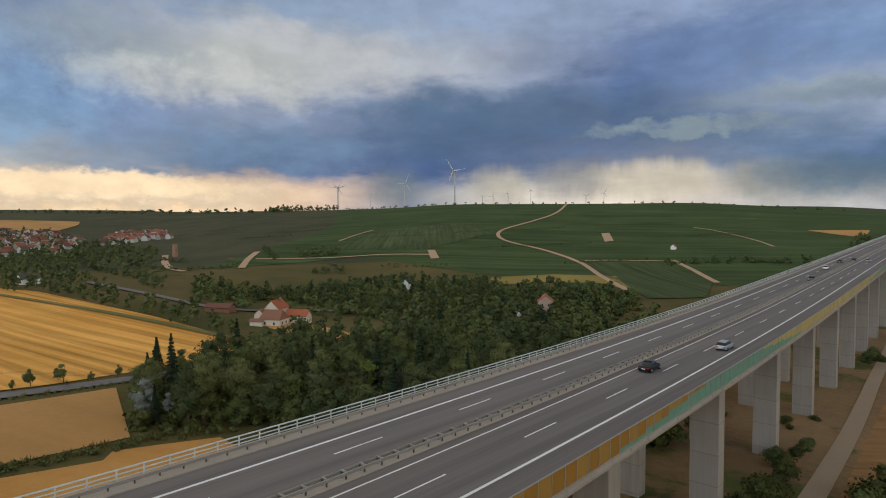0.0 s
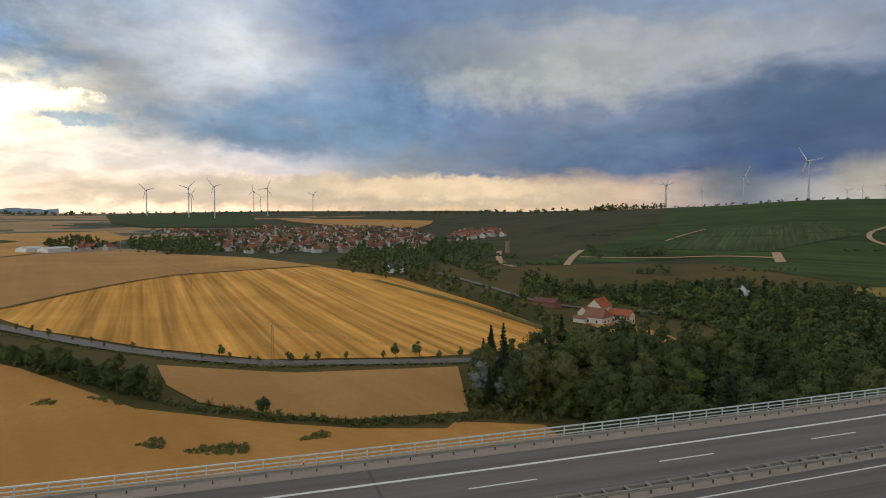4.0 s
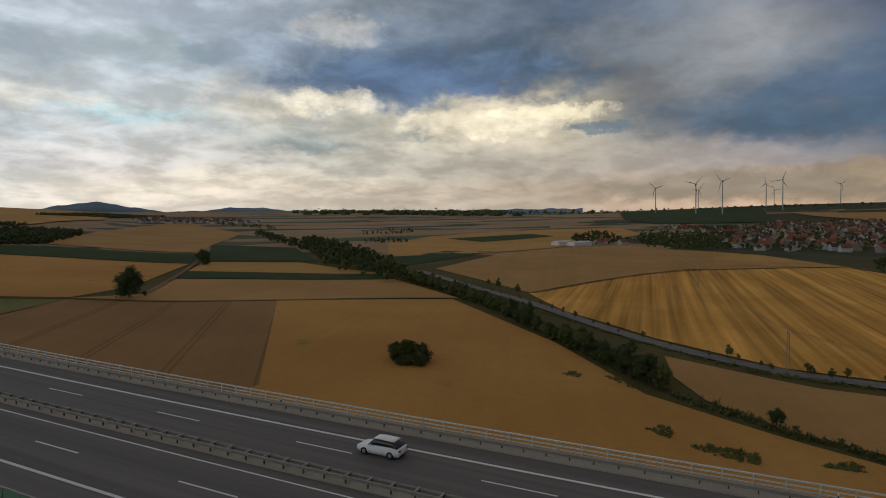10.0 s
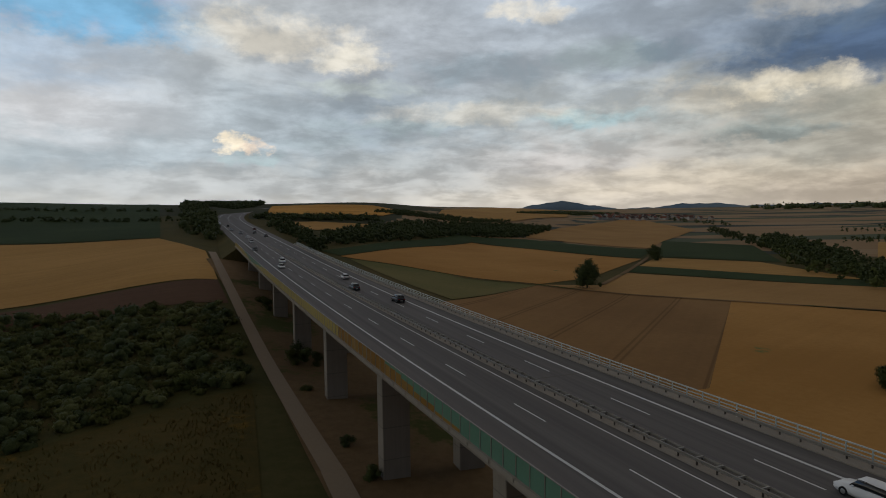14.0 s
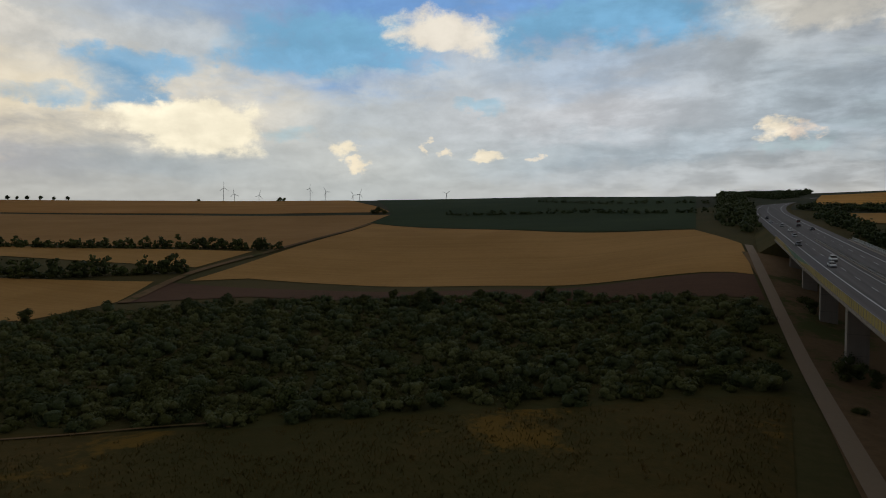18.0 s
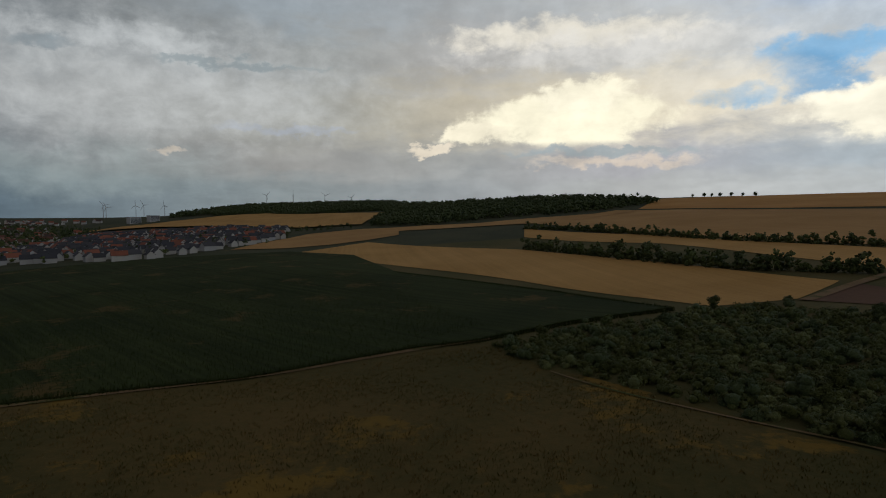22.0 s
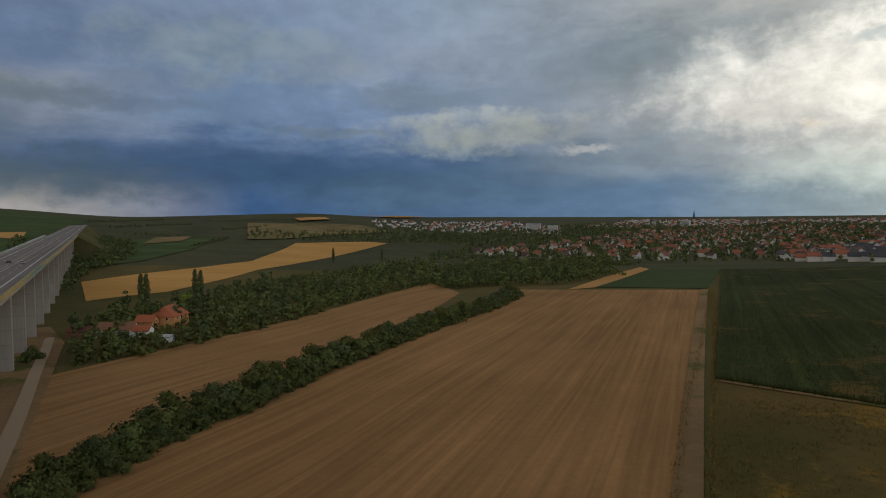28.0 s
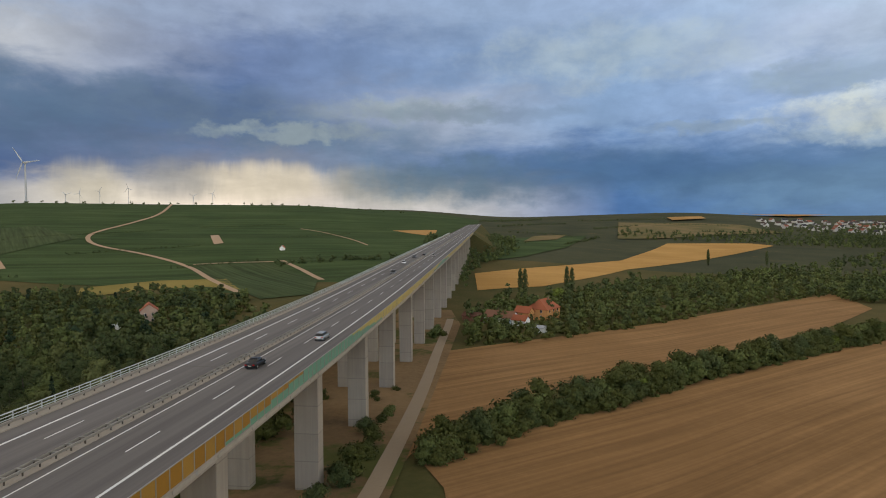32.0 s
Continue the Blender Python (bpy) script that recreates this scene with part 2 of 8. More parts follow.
c = cloud(c, 11.4, 3.3, 7.5, 2.6, (0.28, 0.32, 0.31), 0.5, 1, amount=0.7, tex=veil)
c = cloud(c, 113.8, 12.8, 16.4, 2.6, (0.21, 0.33, 0.45), 0.8, 0.8, amount=0.8)
c = cloud(c, 87.2, 8.3, 20.5, 2.9, (0.17, 0.30, 0.45), 0.7, 0.9, amount=0.75)
c = cloud(c, 59.7, 6.7, 13.9, 2.9, (0.14, 0.25, 0.41), 0.7, 0.9, amount=0.75)
c = cloud(c, 63.2, 12.3, 12.0, 2.9, (0.57, 0.61, 0.63), 0.9, 1, amount=0.65)
c = cloud(c, 102.0, 15.7, 9.4, 2.4, (0.52, 0.58, 0.63), 0.9, 1, amount=0.6)
c = cloud(c, 119.8, 13.6, 15.9, 3.3, (0.29, 0.45, 0.64), 0.9, 0.7, amount=0.85)
c = cloud(c, 80.6, 9.9, 14.6, 5.9, (0.23, 0.40, 0.62), 0.7, 1, amount=0.75)
c = cloud(c, 92.0, 12.5, 6.0, 2.4, (0.70, 0.79, 0.88), 1, 1, amount=0.5)
c = cloud(c, 131.2, 10.5, 10.8, 2.1, (1.75, 1.66, 1.42), 1.1, 0.9, amount=0.65)
c = cloud(c, 109.6, 8.3, 10.2, 1.8, (1.68, 1.54, 1.24), 1, 0.9, amount=0.6)
c = cloud(c, 109.3, 9.8, 8.6, 0.9, (2.30, 2.12, 1.58), 0.8, 0.35)
c = cloud(c, 102.2, 8.4, 4.3, 0.7, (0.35, 0.52, 0.68), 0.9, 0.5, amount=0.8)
c = cloud(c, 129.6, 7.2, 6.4, 0.7, (0.71, 0.91, 0.95), 1, 0.7, amount=0.7)
c = cloud(c, 118.9, 8.0, 3.2, 0.5, (0.82, 0.99, 1.00), 1, 0.7, amount=0.6)
c = cloud(c, 141.5, 14.5, 6.6, 2.4, (1.02, 1.33, 1.37), 0.9, 1, amount=0.6)
c = cloud(c, 126.5, 17.1, 5.6, 1.6, (1.56, 1.56, 1.45), 1.1, 0.8, amount=0.6)
c = cloud(c, 169.2, 4.1, 27.8, 2.3, (1.50, 1.59, 1.62), 0.3, 1, amount=0.9)
c = cloud(c, 181.3, 3.8, 22.4, 1.8, (1.73, 1.90, 2.00), 0.3, 1, amount=0.85)
c = cloud(c, 135.1, 3.8, 17.6, 1.9, (2.15, 1.98, 1.62), 0.3, 1, amount=0.6)
c = cloud(c, 118.5, 12.9, 15.8, 3.3, (0.29, 0.48, 0.84), 0.8, 0.7, amount=0.85)
c = cloud(c, 113.0, 9.1, 9.2, 1.5, (2.69, 2.49, 1.94), 1.1, 0.6, amount=0.85)
c = cloud(c, 127.8, 11.1, 7.1, 1.5, (2.59, 2.44, 1.98), 1.1, 0.7, amount=0.8)
c = cloud(c, 144.0, 9.4, 6.5, 1.1, (1.12, 1.73, 1.95), 0.9, 0.9, amount=0.8)
c = cloud(c, 130.6, 7.7, 6.4, 0.7, (1.12, 1.31, 1.29), 1, 0.8, amount=0.7)
c = cloud(c, 137.1, 14.4, 3.3, 1.2, (0.71, 0.99, 1.23), 1, 0.8, amount=0.7)
c = cloud(c, 153.9, 14.1, 9.3, 1.9, (0.88, 1.15, 1.36), 1.1, 0.9, amount=0.7)
c = cloud(c, 166.2, 15.2, 4.4, 1.8, (2.54, 2.49, 2.20), 1, 0.7, amount=0.8)
c = cloud(c, 149.1, 18.7, 5.1, 1.2, (2.49, 2.39, 2.07), 1.1, 0.8, amount=0.7)
c = cloud(c, 162.1, 9.2, 10.8, 0.9, (1.15, 1.46, 1.60), 1, 1, amount=0.6)
c = cloud(c, 167.8, 7.8, 7.5, 0.9, (1.09, 1.38, 1.53), 1, 1, amount=0.6)
c = cloud(c, 153.4, 10.2, 13.0, 1.4, (2.44, 2.34, 2.02), 1, 1, amount=0.5)
c = cloud(c, 174.8, 6.5, 3.2, 1.0, (1.12, 1.42, 1.57), 0.9, 0.9, amount=0.7)
c = cloud(c, 175.4, 7.2, 1.7, 0.7, (2.69, 2.34, 1.98), 1, 0.7)
c = cloud(c, 215.2, 15.8, 11.6, 3.3, (0.64, 1.48, 2.26), 0.8, 0.6)
c = cloud(c, 190.7, 17.1, 13.9, 2.8, (0.64, 1.46, 2.26), 0.7, 0.5)
c = cloud(c, 216.0, 14.5, 11.6, 1.5, (0.72, 1.61, 2.46), 0.9, 0.6, amount=0.9)
c = cloud(c, 231.6, 13.1, 6.0, 1.4, (0.74, 1.61, 2.46), 0.9, 0.6, amount=0.85)
c = cloud(c, 237.6, 10.1, 4.3, 1.2, (0.91, 1.70, 2.41), 0.9, 0.7, amount=0.8)
c = cloud(c, 201.8, 10.7, 3.3, 0.7, (1.16, 1.92, 2.41), 0.9, 0.9, amount=0.7)
c = cloud(c, 219.7, 8.1, 4.3, 1.0, (1.26, 1.94, 2.24), 0.9, 0.9, amount=0.6)
c = cloud(c, 233.1, 11.4, 3.8, 2.4, (0.64, 1.37, 2.12), 0.9, 0.6, amount=0.95)
c = cloud(c, 227.5, 15.9, 6.1, 1.6, (1.99, 2.20, 2.33), 0.9, 0.9, amount=0.6)
c = cloud(c, 204.7, 16.6, 5.8, 2.2, (2.74, 2.63, 2.33), 0.8, 0.45)
c = cloud(c, 210.1, 12.9, 13.1, 1.3, (1.99, 2.18, 2.28), 1, 1, amount=0.5)
c = cloud(c, 172.6, 16.9, 9.5, 2.1, (2.42, 2.37, 2.13), 1.1, 0.7, amount=0.8)
c = cloud(c, 161.1, 9.0, 4.9, 1.1, (1.12, 1.40, 1.53), 1, 0.8, amount=0.7)
c = cloud(c, 165.1, 12.5, 7.1, 0.9, (1.44, 1.68, 1.68), 1, 0.8, amount=0.7)
c = cloud(c, 175.4, 6.2, 3.2, 0.6, (1.29, 1.68, 1.80), 0.8, 0.8, amount=0.7)
c = cloud(c, 252.0, 16.5, 12.8, 1.6, (2.98, 2.81, 2.34), 0.9, 0.6, amount=0.85)
c = cloud(c, 248.9, 15.1, 16.5, 1.9, (2.51, 2.46, 2.26), 1, 0.8, amount=0.6)
c = cloud(c, 241.4, 11.4, 10.9, 2.4, (2.70, 2.54, 2.11), 0.9, 0.9, amount=0.6)
c = cloud(c, 252.5, 9.0, 10.2, 2.8, (3.48, 3.27, 2.44), 0.75, 0.3, base=6.8)
c = cloud(c, 250.5, 11.0, 4.9, 1.9, (3.48, 3.27, 2.49), 0.8, 0.35, base=6.7)
c = cloud(c, 261.3, 8.0, 3.8, 1.3, (3.21, 2.98, 2.25), 0.8, 0.35, base=6.8)
c = cloud(c, 228.9, 8.9, 6.5, 2.3, (3.21, 3.03, 2.44), 0.8, 0.35, base=6.6)
c = cloud(c, 228.3, 8.7, 5.4, 2.4, (3.57, 3.38, 2.67), 0.75, 0.3, base=6.3)
c = cloud(c, 225.0, 7.5, 1.8, 1.1, (3.38, 3.13, 2.46), 0.8, 0.4, base=6.3)
c = cloud(c, 226.5, 8.0, 5.9, 2.9, (3.32, 3.14, 2.48), 0.8, 0.35, base=5.8)
c = cloud(c, 249.9, 6.2, 10.7, 0.5, (1.21, 1.39, 1.41), 0.8, 0.6, amount=0.85)
c = cloud(c, 248.5, 5.2, 9.1, 0.6, (2.54, 2.15, 1.68), 0.9, 0.7, amount=0.7)
c = cloud(c, 264.5, 6.7, 3.2, 0.5, (2.92, 2.60, 2.02), 0.8, 0.5, amount=0.9)
c = cloud(c, 214.1, 6.8, 1.2, 1.0, (3.14, 2.91, 2.28), 1, 0.7)
c = cloud(c, 212.5, 5.5, 1.5, 0.6, (3.08, 2.80, 2.18), 1, 0.7)
c = cloud(c, 206.8, 7.1, 0.5, 0.7, (2.97, 2.74, 2.23), 1, 0.7)
c = cloud(c, 204.7, 6.5, 0.7, 0.5, (2.97, 2.74, 2.23), 1, 0.7)
c = cloud(c, 201.1, 6.0, 1.9, 0.6, (3.02, 2.80, 2.23), 1, 0.7)
c = cloud(c, 196.4, 5.9, 0.6, 0.4, (2.74, 2.53, 2.13), 1, 0.7, amount=0.8)
c = cloud(c, 176.6, 7.4, 1.4, 0.9, (3.14, 2.91, 2.38), 1, 0.7)
c = cloud(c, 290.7, 11.3, 26.1, 6.4, (1.92, 1.99, 1.93), 0.5, 1, amount=0.8)
c = cloud(c, 294.2, 4.3, 16.0, 3.2, (1.08, 1.28, 1.24), 0.4, 1, amount=0.6)
c = cloud(c, 281.7, 13.7, 9.3, 0.5, (1.21, 1.43, 1.44), 1, 1, amount=0.5)
c = cloud(c, 287.4, 6.2, 1.8, 0.5, (2.54, 2.20, 1.76), 1, 0.9, amount=0.7)
c = cloud(c, 291.8, 15.1, 11.0, 1.3, (1.92, 2.01, 1.97), 1, 1, amount=0.5)
c = cloud(c, 277.4, 8.3, 8.6, 0.5, (1.36, 1.51, 1.72), 0.9, 0.9, amount=0.6)
c = cloud(c, 283.0, 13.7, 10.4, 0.4, (0.55, 0.70, 0.77), 1, 1, amount=0.45)
c = cloud(c, 296.8, 14.0, 3.3, 0.6, (0.55, 0.72, 0.81), 0.9, 0.9, amount=0.6)
c = cloud(c, 287.7, 6.3, 1.5, 0.4, (1.57, 1.44, 1.18), 1, 0.9, amount=0.5)
c = cloud(c, 301.1, 8.0, 1.7, 0.6, (1.20, 1.15, 1.02), 1, 0.8, amount=0.85)
c = cloud(c, 305.2, 8.9, 3.8, 0.9, (0.96, 0.99, 0.99), 0.9, 0.7, amount=0.7)
c = cloud(c, 319.2, 6.7, 4.0, 0.7, (0.89, 0.92, 0.95), 1, 0.9, amount=0.6)
c = cloud(c, 328.0, 9.8, 10.8, 1.0, (0.65, 0.77, 0.81), 0.9, 0.9, amount=0.6)
c = cloud(c, 330.9, 11.8, 12.0, 1.6, (0.26, 0.38, 0.54), 0.8, 1, amount=0.7)
c = cloud(c, 333.9, 7.1, 7.0, 1.2, (0.37, 0.50, 0.61), 0.9, 0.9, amount=0.6)
c = cloud(c, 332.4, 3.1, 22.4, 2.3, (0.11, 0.22, 0.36), 0.4, 1, amount=0.75)
c = cloud(c, 351.4, 4.8, 22.4, 2.8, (0.05, 0.12, 0.23), 0.4, 1, amount=0.8)
c = cloud(c, 27.1, 10.4, 13.0, 3.2, (0.10, 0.16, 0.26), 0.7, 1, amount=0.75)
c = cloud(c, 20.5, 8.4, 10.2, 0.9, (0.25, 0.33, 0.38), 0.9, 0.8, amount=0.7)
c = cloud(c, 350.3, 14.9, 16.5, 3.2, (0.35, 0.45, 0.51), 0.9, 1, amount=0.6)
c = cloud(c, 328.5, 8.2, 11.8, 2.2, (0.50, 0.58, 0.57), 0.9, 0.9, amount=0.75)
c = cloud(c, 336.4, 11.4, 6.5, 1.6, (0.22, 0.32, 0.42), 0.9, 1, amount=0.6)
c = cloud(c, 4.0, 10.2, 13.0, 1.2, (0.14, 0.22, 0.33), 0.8, 1, amount=0.6)
c = cloud(c, 342.7, 8.2, 7.5, 0.7, (0.21, 0.30, 0.39), 0.9, 0.9, amount=0.6)
c = cloud(c, 14.6, 4.0, 4.3, 2.1, (0.29, 0.31, 0.31), 0.5, 0.9, amount=0.75, tex=veil)
c = cloud(c, 23.2, 3.9, 8.0, 2.2, (0.59, 0.56, 0.48), 0.5, 0.7, amount=0.8, tex=veil)
c = cloud(c, 30.3, 3.9, 4.8, 2.3, (0.27, 0.29, 0.31), 0.4, 0.9, amount=0.85, tex=veil)
c = cloud(c, 6.1, 4.0, 12.3, 2.8, (0.09, 0.16, 0.24), 0.4, 0.9, amount=0.92)
billowed = W.span(blob(143, 16, 62, 26), 0.1, 1.0, 0.20, 0.05)
c = W.vmath("SCALE", c, scale=W.span(mottle, 0.36, 0.66, W.math("SUBTRACT", 1.0, billowed), W.math("ADD", 1.0, billowed)))
c = W.vmath("SCALE", c, scale=W.span(puff, 0.3, 0.7, 0.94, 1.06))
c = W.mix(W.span(el0, 24.0, 50.0), c, overhead)
back = W.add("ShaderNodeBackground")
W.put(back.inputs[0], c)
back.inputs[1].default_value = 1.0
W.put(W.add("ShaderNodeOutputWorld").inputs[0], back.outputs[0])

sun_data = bpy.data.lights.new("sun", "SUN")
sun_data.energy, sun_data.angle, sun_data.color = 0.45, radians(25), (1.0, 0.93, 0.82)
sun = new("sun", sun_data)
sun.matrix_world = look((-90, -25, 55), (0, 0, 0))
sun.location = (-900, -250, 500)



# ---- relief of the ground ----
RADII = np.log(np.array((25.0, 60, 150, 300, 550, 900, 1400, 2200, 3500, 4950)))
SECTIONS = []


def section(az, *heights):
    """The ground's height along one bearing (degrees, anticlockwise from +y) at the distances in RADII."""
    SECTIONS.append((az, heights))


section(0, -40, -41, -45, -48, -42, -22, 5, 26, 20, 10)
section(10, -40, -41, -45, -48, -43, -18, 28, 54, 45, 30)
section(20, -40, -41, -45, -49, -44, -12, 47, 58, 50, 40)
section(40, -40, -42, -46, -50, -47, -6, 48, 60, 50, 40)
section(58, -40, -42, -47, -49, -48, -24, 12, 48, 50, 40)
section(70, -40, -42, -46, -46, -42, -42, -22, 34, 73, 60)
section(86, -40, -42, -45, -44, -38, -40, -25, 10, 70, 75)
section(105, -40, -41, -42, -41, -36, -32, -20, 5, 45, 62)
section(125, -39, -40, -40, -38, -34, -28, -15, 10, 60, 95)
section(140, -39, -39, -38, -37, -30, -22, -8, 20, 72, 100)
section(153, -39, -39, -36, -33, -23, -5, 28, 62, 75, 80)
section(165, -39, -38, -34, -26, -8, 24, 56, 70, 75, 80)
section(180, -39, -38, -31, -11, 7, 30, 50, 65, 70, 80)
section(195, -39, -38, -33, -23, 0, 32, 55, 62, 60, 60)
section(212, -39, -38, -34, -29, -8, 25, 51, 55, 50, 50)
section(225, -39, -38, -35, -31, -12, 20, 49, 52, 50, 50)
section(240, -39, -38, -36, -33, -16, 14, 49, 55, 50, 50)
section(255, -39, -39, -38, -36, -24, 0, 46, 55, 50, 50)
section(270, -40, -40, -40, -38, -32, -15, 20, 66, 60, 50)
section(280, -40, -40, -41, -39, -35, -25, -4, 58, 55, 45)
section(290, -40, -40, -41, -40, -38, -33, -24, 16, 28, 35)
section(308, -40, -41, -42, -43, -46, -46, -42, -30, 8, 34)
section(330, -40, -41, -43, -46, -50, -46, -35, -6, 32, 45)
section(345, -40, -41, -45, -49, -50, -40, -14, 40, 40, 30)


def _cubic(p0, p1, p2, p3, f):
    return p1 + 0.5 * f * (p2 - p0 + f * (2 * p0 - 5 * p1 + 4 * p2 - p3 + f * (3 * (p1 - p2) + p3 - p0)))


def make_relief():
    """A table of heights, every degree of bearing and 90 steps of distance, smooth both ways."""
    az = np.array([s[0] for s in SECTIONS] + [360.0])
    zz = np.array([s[1] for s in SECTIONS] + [SECTIONS[0][1]], float)
    lr = np.linspace(RADII[0], RADII[-1], 90)
    rows = []
    for z in zz:
        pad = np.concatenate([[z[0]], z, [z[-1]]])
        i = np.clip(np.searchsorted(RADII, lr, side="right") - 1, 0, len(RADII) - 2)
        f = (lr - RADII[i]) / (RADII[i + 1] - RADII[i])
        f = f * 0.6 + 0.4 * f * f * (3 - 2 * f)
        rows.append(z[i] * (1 - f) + z[i + 1] * f)
    rows = np.array(rows)
    out = np.zeros((360, 90))
    for d in range(360):
        j = int(np.searchsorted(az, d, side="right") - 1)
        f = (d - az[j]) / (az[j + 1] - az[j])
        f = f * f * (3 - 2 * f) * 0.5 + f * 0.5
        out[d] = rows[j] * (1 - f) + rows[j + 1] * f
    for _ in range(3):
        out = (np.roll(out, 1, 0) + 2 * out + np.roll(out, -1, 0)) / 4
        out[:, 1:-1] = (out[:, :-2] + 2 * out[:, 1:-1] + out[:, 2:]) / 4
    return out


RELIEF = make_relief()


def ground(x, y):
    """Height of the ground at x, y: numbers or arrays."""
    x, y = np.asarray(x, float), np.asarray(y, float)
    r = np.hypot(x, y)
    a = np.degrees(np.arctan2(-x, y)) % 360
    u = np.clip((np.log(np.maximum(r, 25.0)) - RADII[0]) / (RADII[-1] - RADII[0]) * 89, 0, 88.999)
    i, j = u.astype(int), a.astype(int) % 360
    f, g = u - i, a - np.floor(a)
    k = (j + 1) % 360
    z = (RELIEF[j, i] * (1 - f) + RELIEF[j, i + 1] * f) * (1 - g) + (RELIEF[k, i] * (1 - f) + RELIEF[k, i + 1] * f) * g
    near = np.clip((60 - r) / 35, 0, 1)
    return z * (1 - near) + near * -40.0


# ---- materials ----
def material(name, rough=0.9, metal=0.0):
    m = bpy.data.materials.new(name)
    m.use_nodes = True
    n = Nodes(m.node_tree)
    bsdf = m.node_tree.nodes["Principled BSDF"]
    bsdf.inputs["Roughness"].default_value, bsdf.inputs["Metallic"].default_value = rough, metal
    bsdf.inputs["Specular IOR Level"].default_value = 0.25
    return m, n, bsdf


def place(n):
    return n.add("ShaderNodeNewGeometry").outputs["Position"]


def bump(n, bsdf, height, strength, distance=0.05):
    b = n.add("ShaderNodeBump")
    b.inputs["Strength"].default_value, b.inputs["Distance"].default_value = strength, distance
    n.put(b.inputs["Height"], height)
    n.put(bsdf.inputs["Normal"], b.outputs[0])


def turned(n, degrees, sx, sy):
    """World place turned about z, then stretched, for rows and furrows that run degrees off +y."""
    mp = n.add("ShaderNodeMapping")
    n.put(mp.inputs["Vector"], place(n))
    mp.inputs["Rotation"].default_value = (0, 0, radians(degrees))
    return n.vmath("MULTIPLY", mp.outputs[0], (sx, sy, 0.3))


def field_material(name, a, b, row=0.0, turn=0.0, contrast=0.35, relief=0.3, patch_colour=None, patch_cut=0.62, track=0.0):
    """A field: two tones in large drifts, grain, drilled or mown rows row metres apart, weed patches and tractor tracks."""
    m, n, bsdf = material(name, 1.0)
    bsdf.inputs["Specular IOR Level"].default_value = 0.04
    p = place(n)
    drift = n.noise(p, 0.012, 5, 0.6, 0.3)
    grain = n.noise(p, 0.55, 6, 0.65)
    col = n.mix(n.span(n.math("ADD", n.math("MULTIPLY", drift, 0.7), n.math("MULTIPLY", grain, 0.3)), 0.34, 0.66), a, b)
    h = grain
    if row:
        q = turned(n, turn, 1.0, 0.02)
        wob = n.noise(q, 1.0 / row, 2, 0.5)
        streak = n.noise(turned(n, turn, 1.0, 0.004), 0.35 / row, 4, 0.7)
        band = n.math("SUBTRACT", n.math("ADD", n.math("MULTIPLY", wob, 0.6), n.math("MULTIPLY", streak, 0.6)), 0.6)
        gain = n.math("ADD", 1.0, n.math("MULTIPLY", band, contrast * 2.2))
        col = n.vmath("SCALE", col, scale=gain)
    if track:
        q = n.xyz(turned(n, turn, 1.0, 1.0))
        rem = n.math("ABSOLUTE", n.math("SUBTRACT", n.math("FLOORED_MODULO", q[0], track), track / 2))
        line = n.span(n.math("ABSOLUTE", n.math("SUBTRACT", rem, 0.95)), 0.2, 0.6, 0.72, 1.0)
        col = n.vmath("SCALE", col, scale=line)
    if patch_colour:
        weeds = n.span(n.math("ADD", n.noise(p, 0.035, 5, 0.65), n.math("MULTIPLY", n.math("SUBTRACT", grain, 0.5), 0.25)), patch_cut, patch_cut + 0.1)
        col = n.mix(weeds, col, patch_colour)
    n.put(bsdf.inputs["Base Color"], col)
    bump(n, bsdf, h, relief, 0.25)
    return m


def plain_material(name, colour, rough=0.8, metal=0.0, vary=0.15, scale=1.5, relief=0.1, detail=5):
    """Concrete, paint, metal: one colour with stains at two scales."""
    m, n, bsdf = material(name, rough, metal)
    p = place(n)
    big, small = n.noise(p, scale * 0.15, detail, 0.6), n.noise(p, scale * 2.5, detail, 0.65)
    gain = n.math("ADD", 1.0 - vary, n.math("MULTIPLY", n.math("ADD", big, small), vary))
    n.put(bsdf.inputs["Base Color"], n.vmath("SCALE", n.mix(0.0, colour, colour), scale=gain))
    if relief:
        bump(n, bsdf, small, relief, 0.01)
    return m


def leaf_material(name, a, b, gloss=0.6):
    """Foliage: tones drift from spray to spray and from plant to plant."""
    m, n, bsdf = material(name, gloss)
    obj = n.add("ShaderNodeObjectInfo").outputs["Random"]
    clump = n.noise(place(n), 0.45, 3, 0.5)
    col = n.mix(n.math("ADD", n.span(n.noise(place(n), 3.2, 2, 0.6), 0.3, 0.7, 0.0, 0.40), n.math("ADD", n.math("MULTIPLY", obj, 0.45), n.span(clump, 0.35, 0.65, 0.0, 0.35))), a, b)
    n.put(bsdf.inputs["Base Color"], col)
    bsdf.inputs["Specular IOR Level"].default_value = 0.06
    bump(n, bsdf, n.noise(place(n), 3.5, 4, 0.7), 1.0, 0.35)
    return m


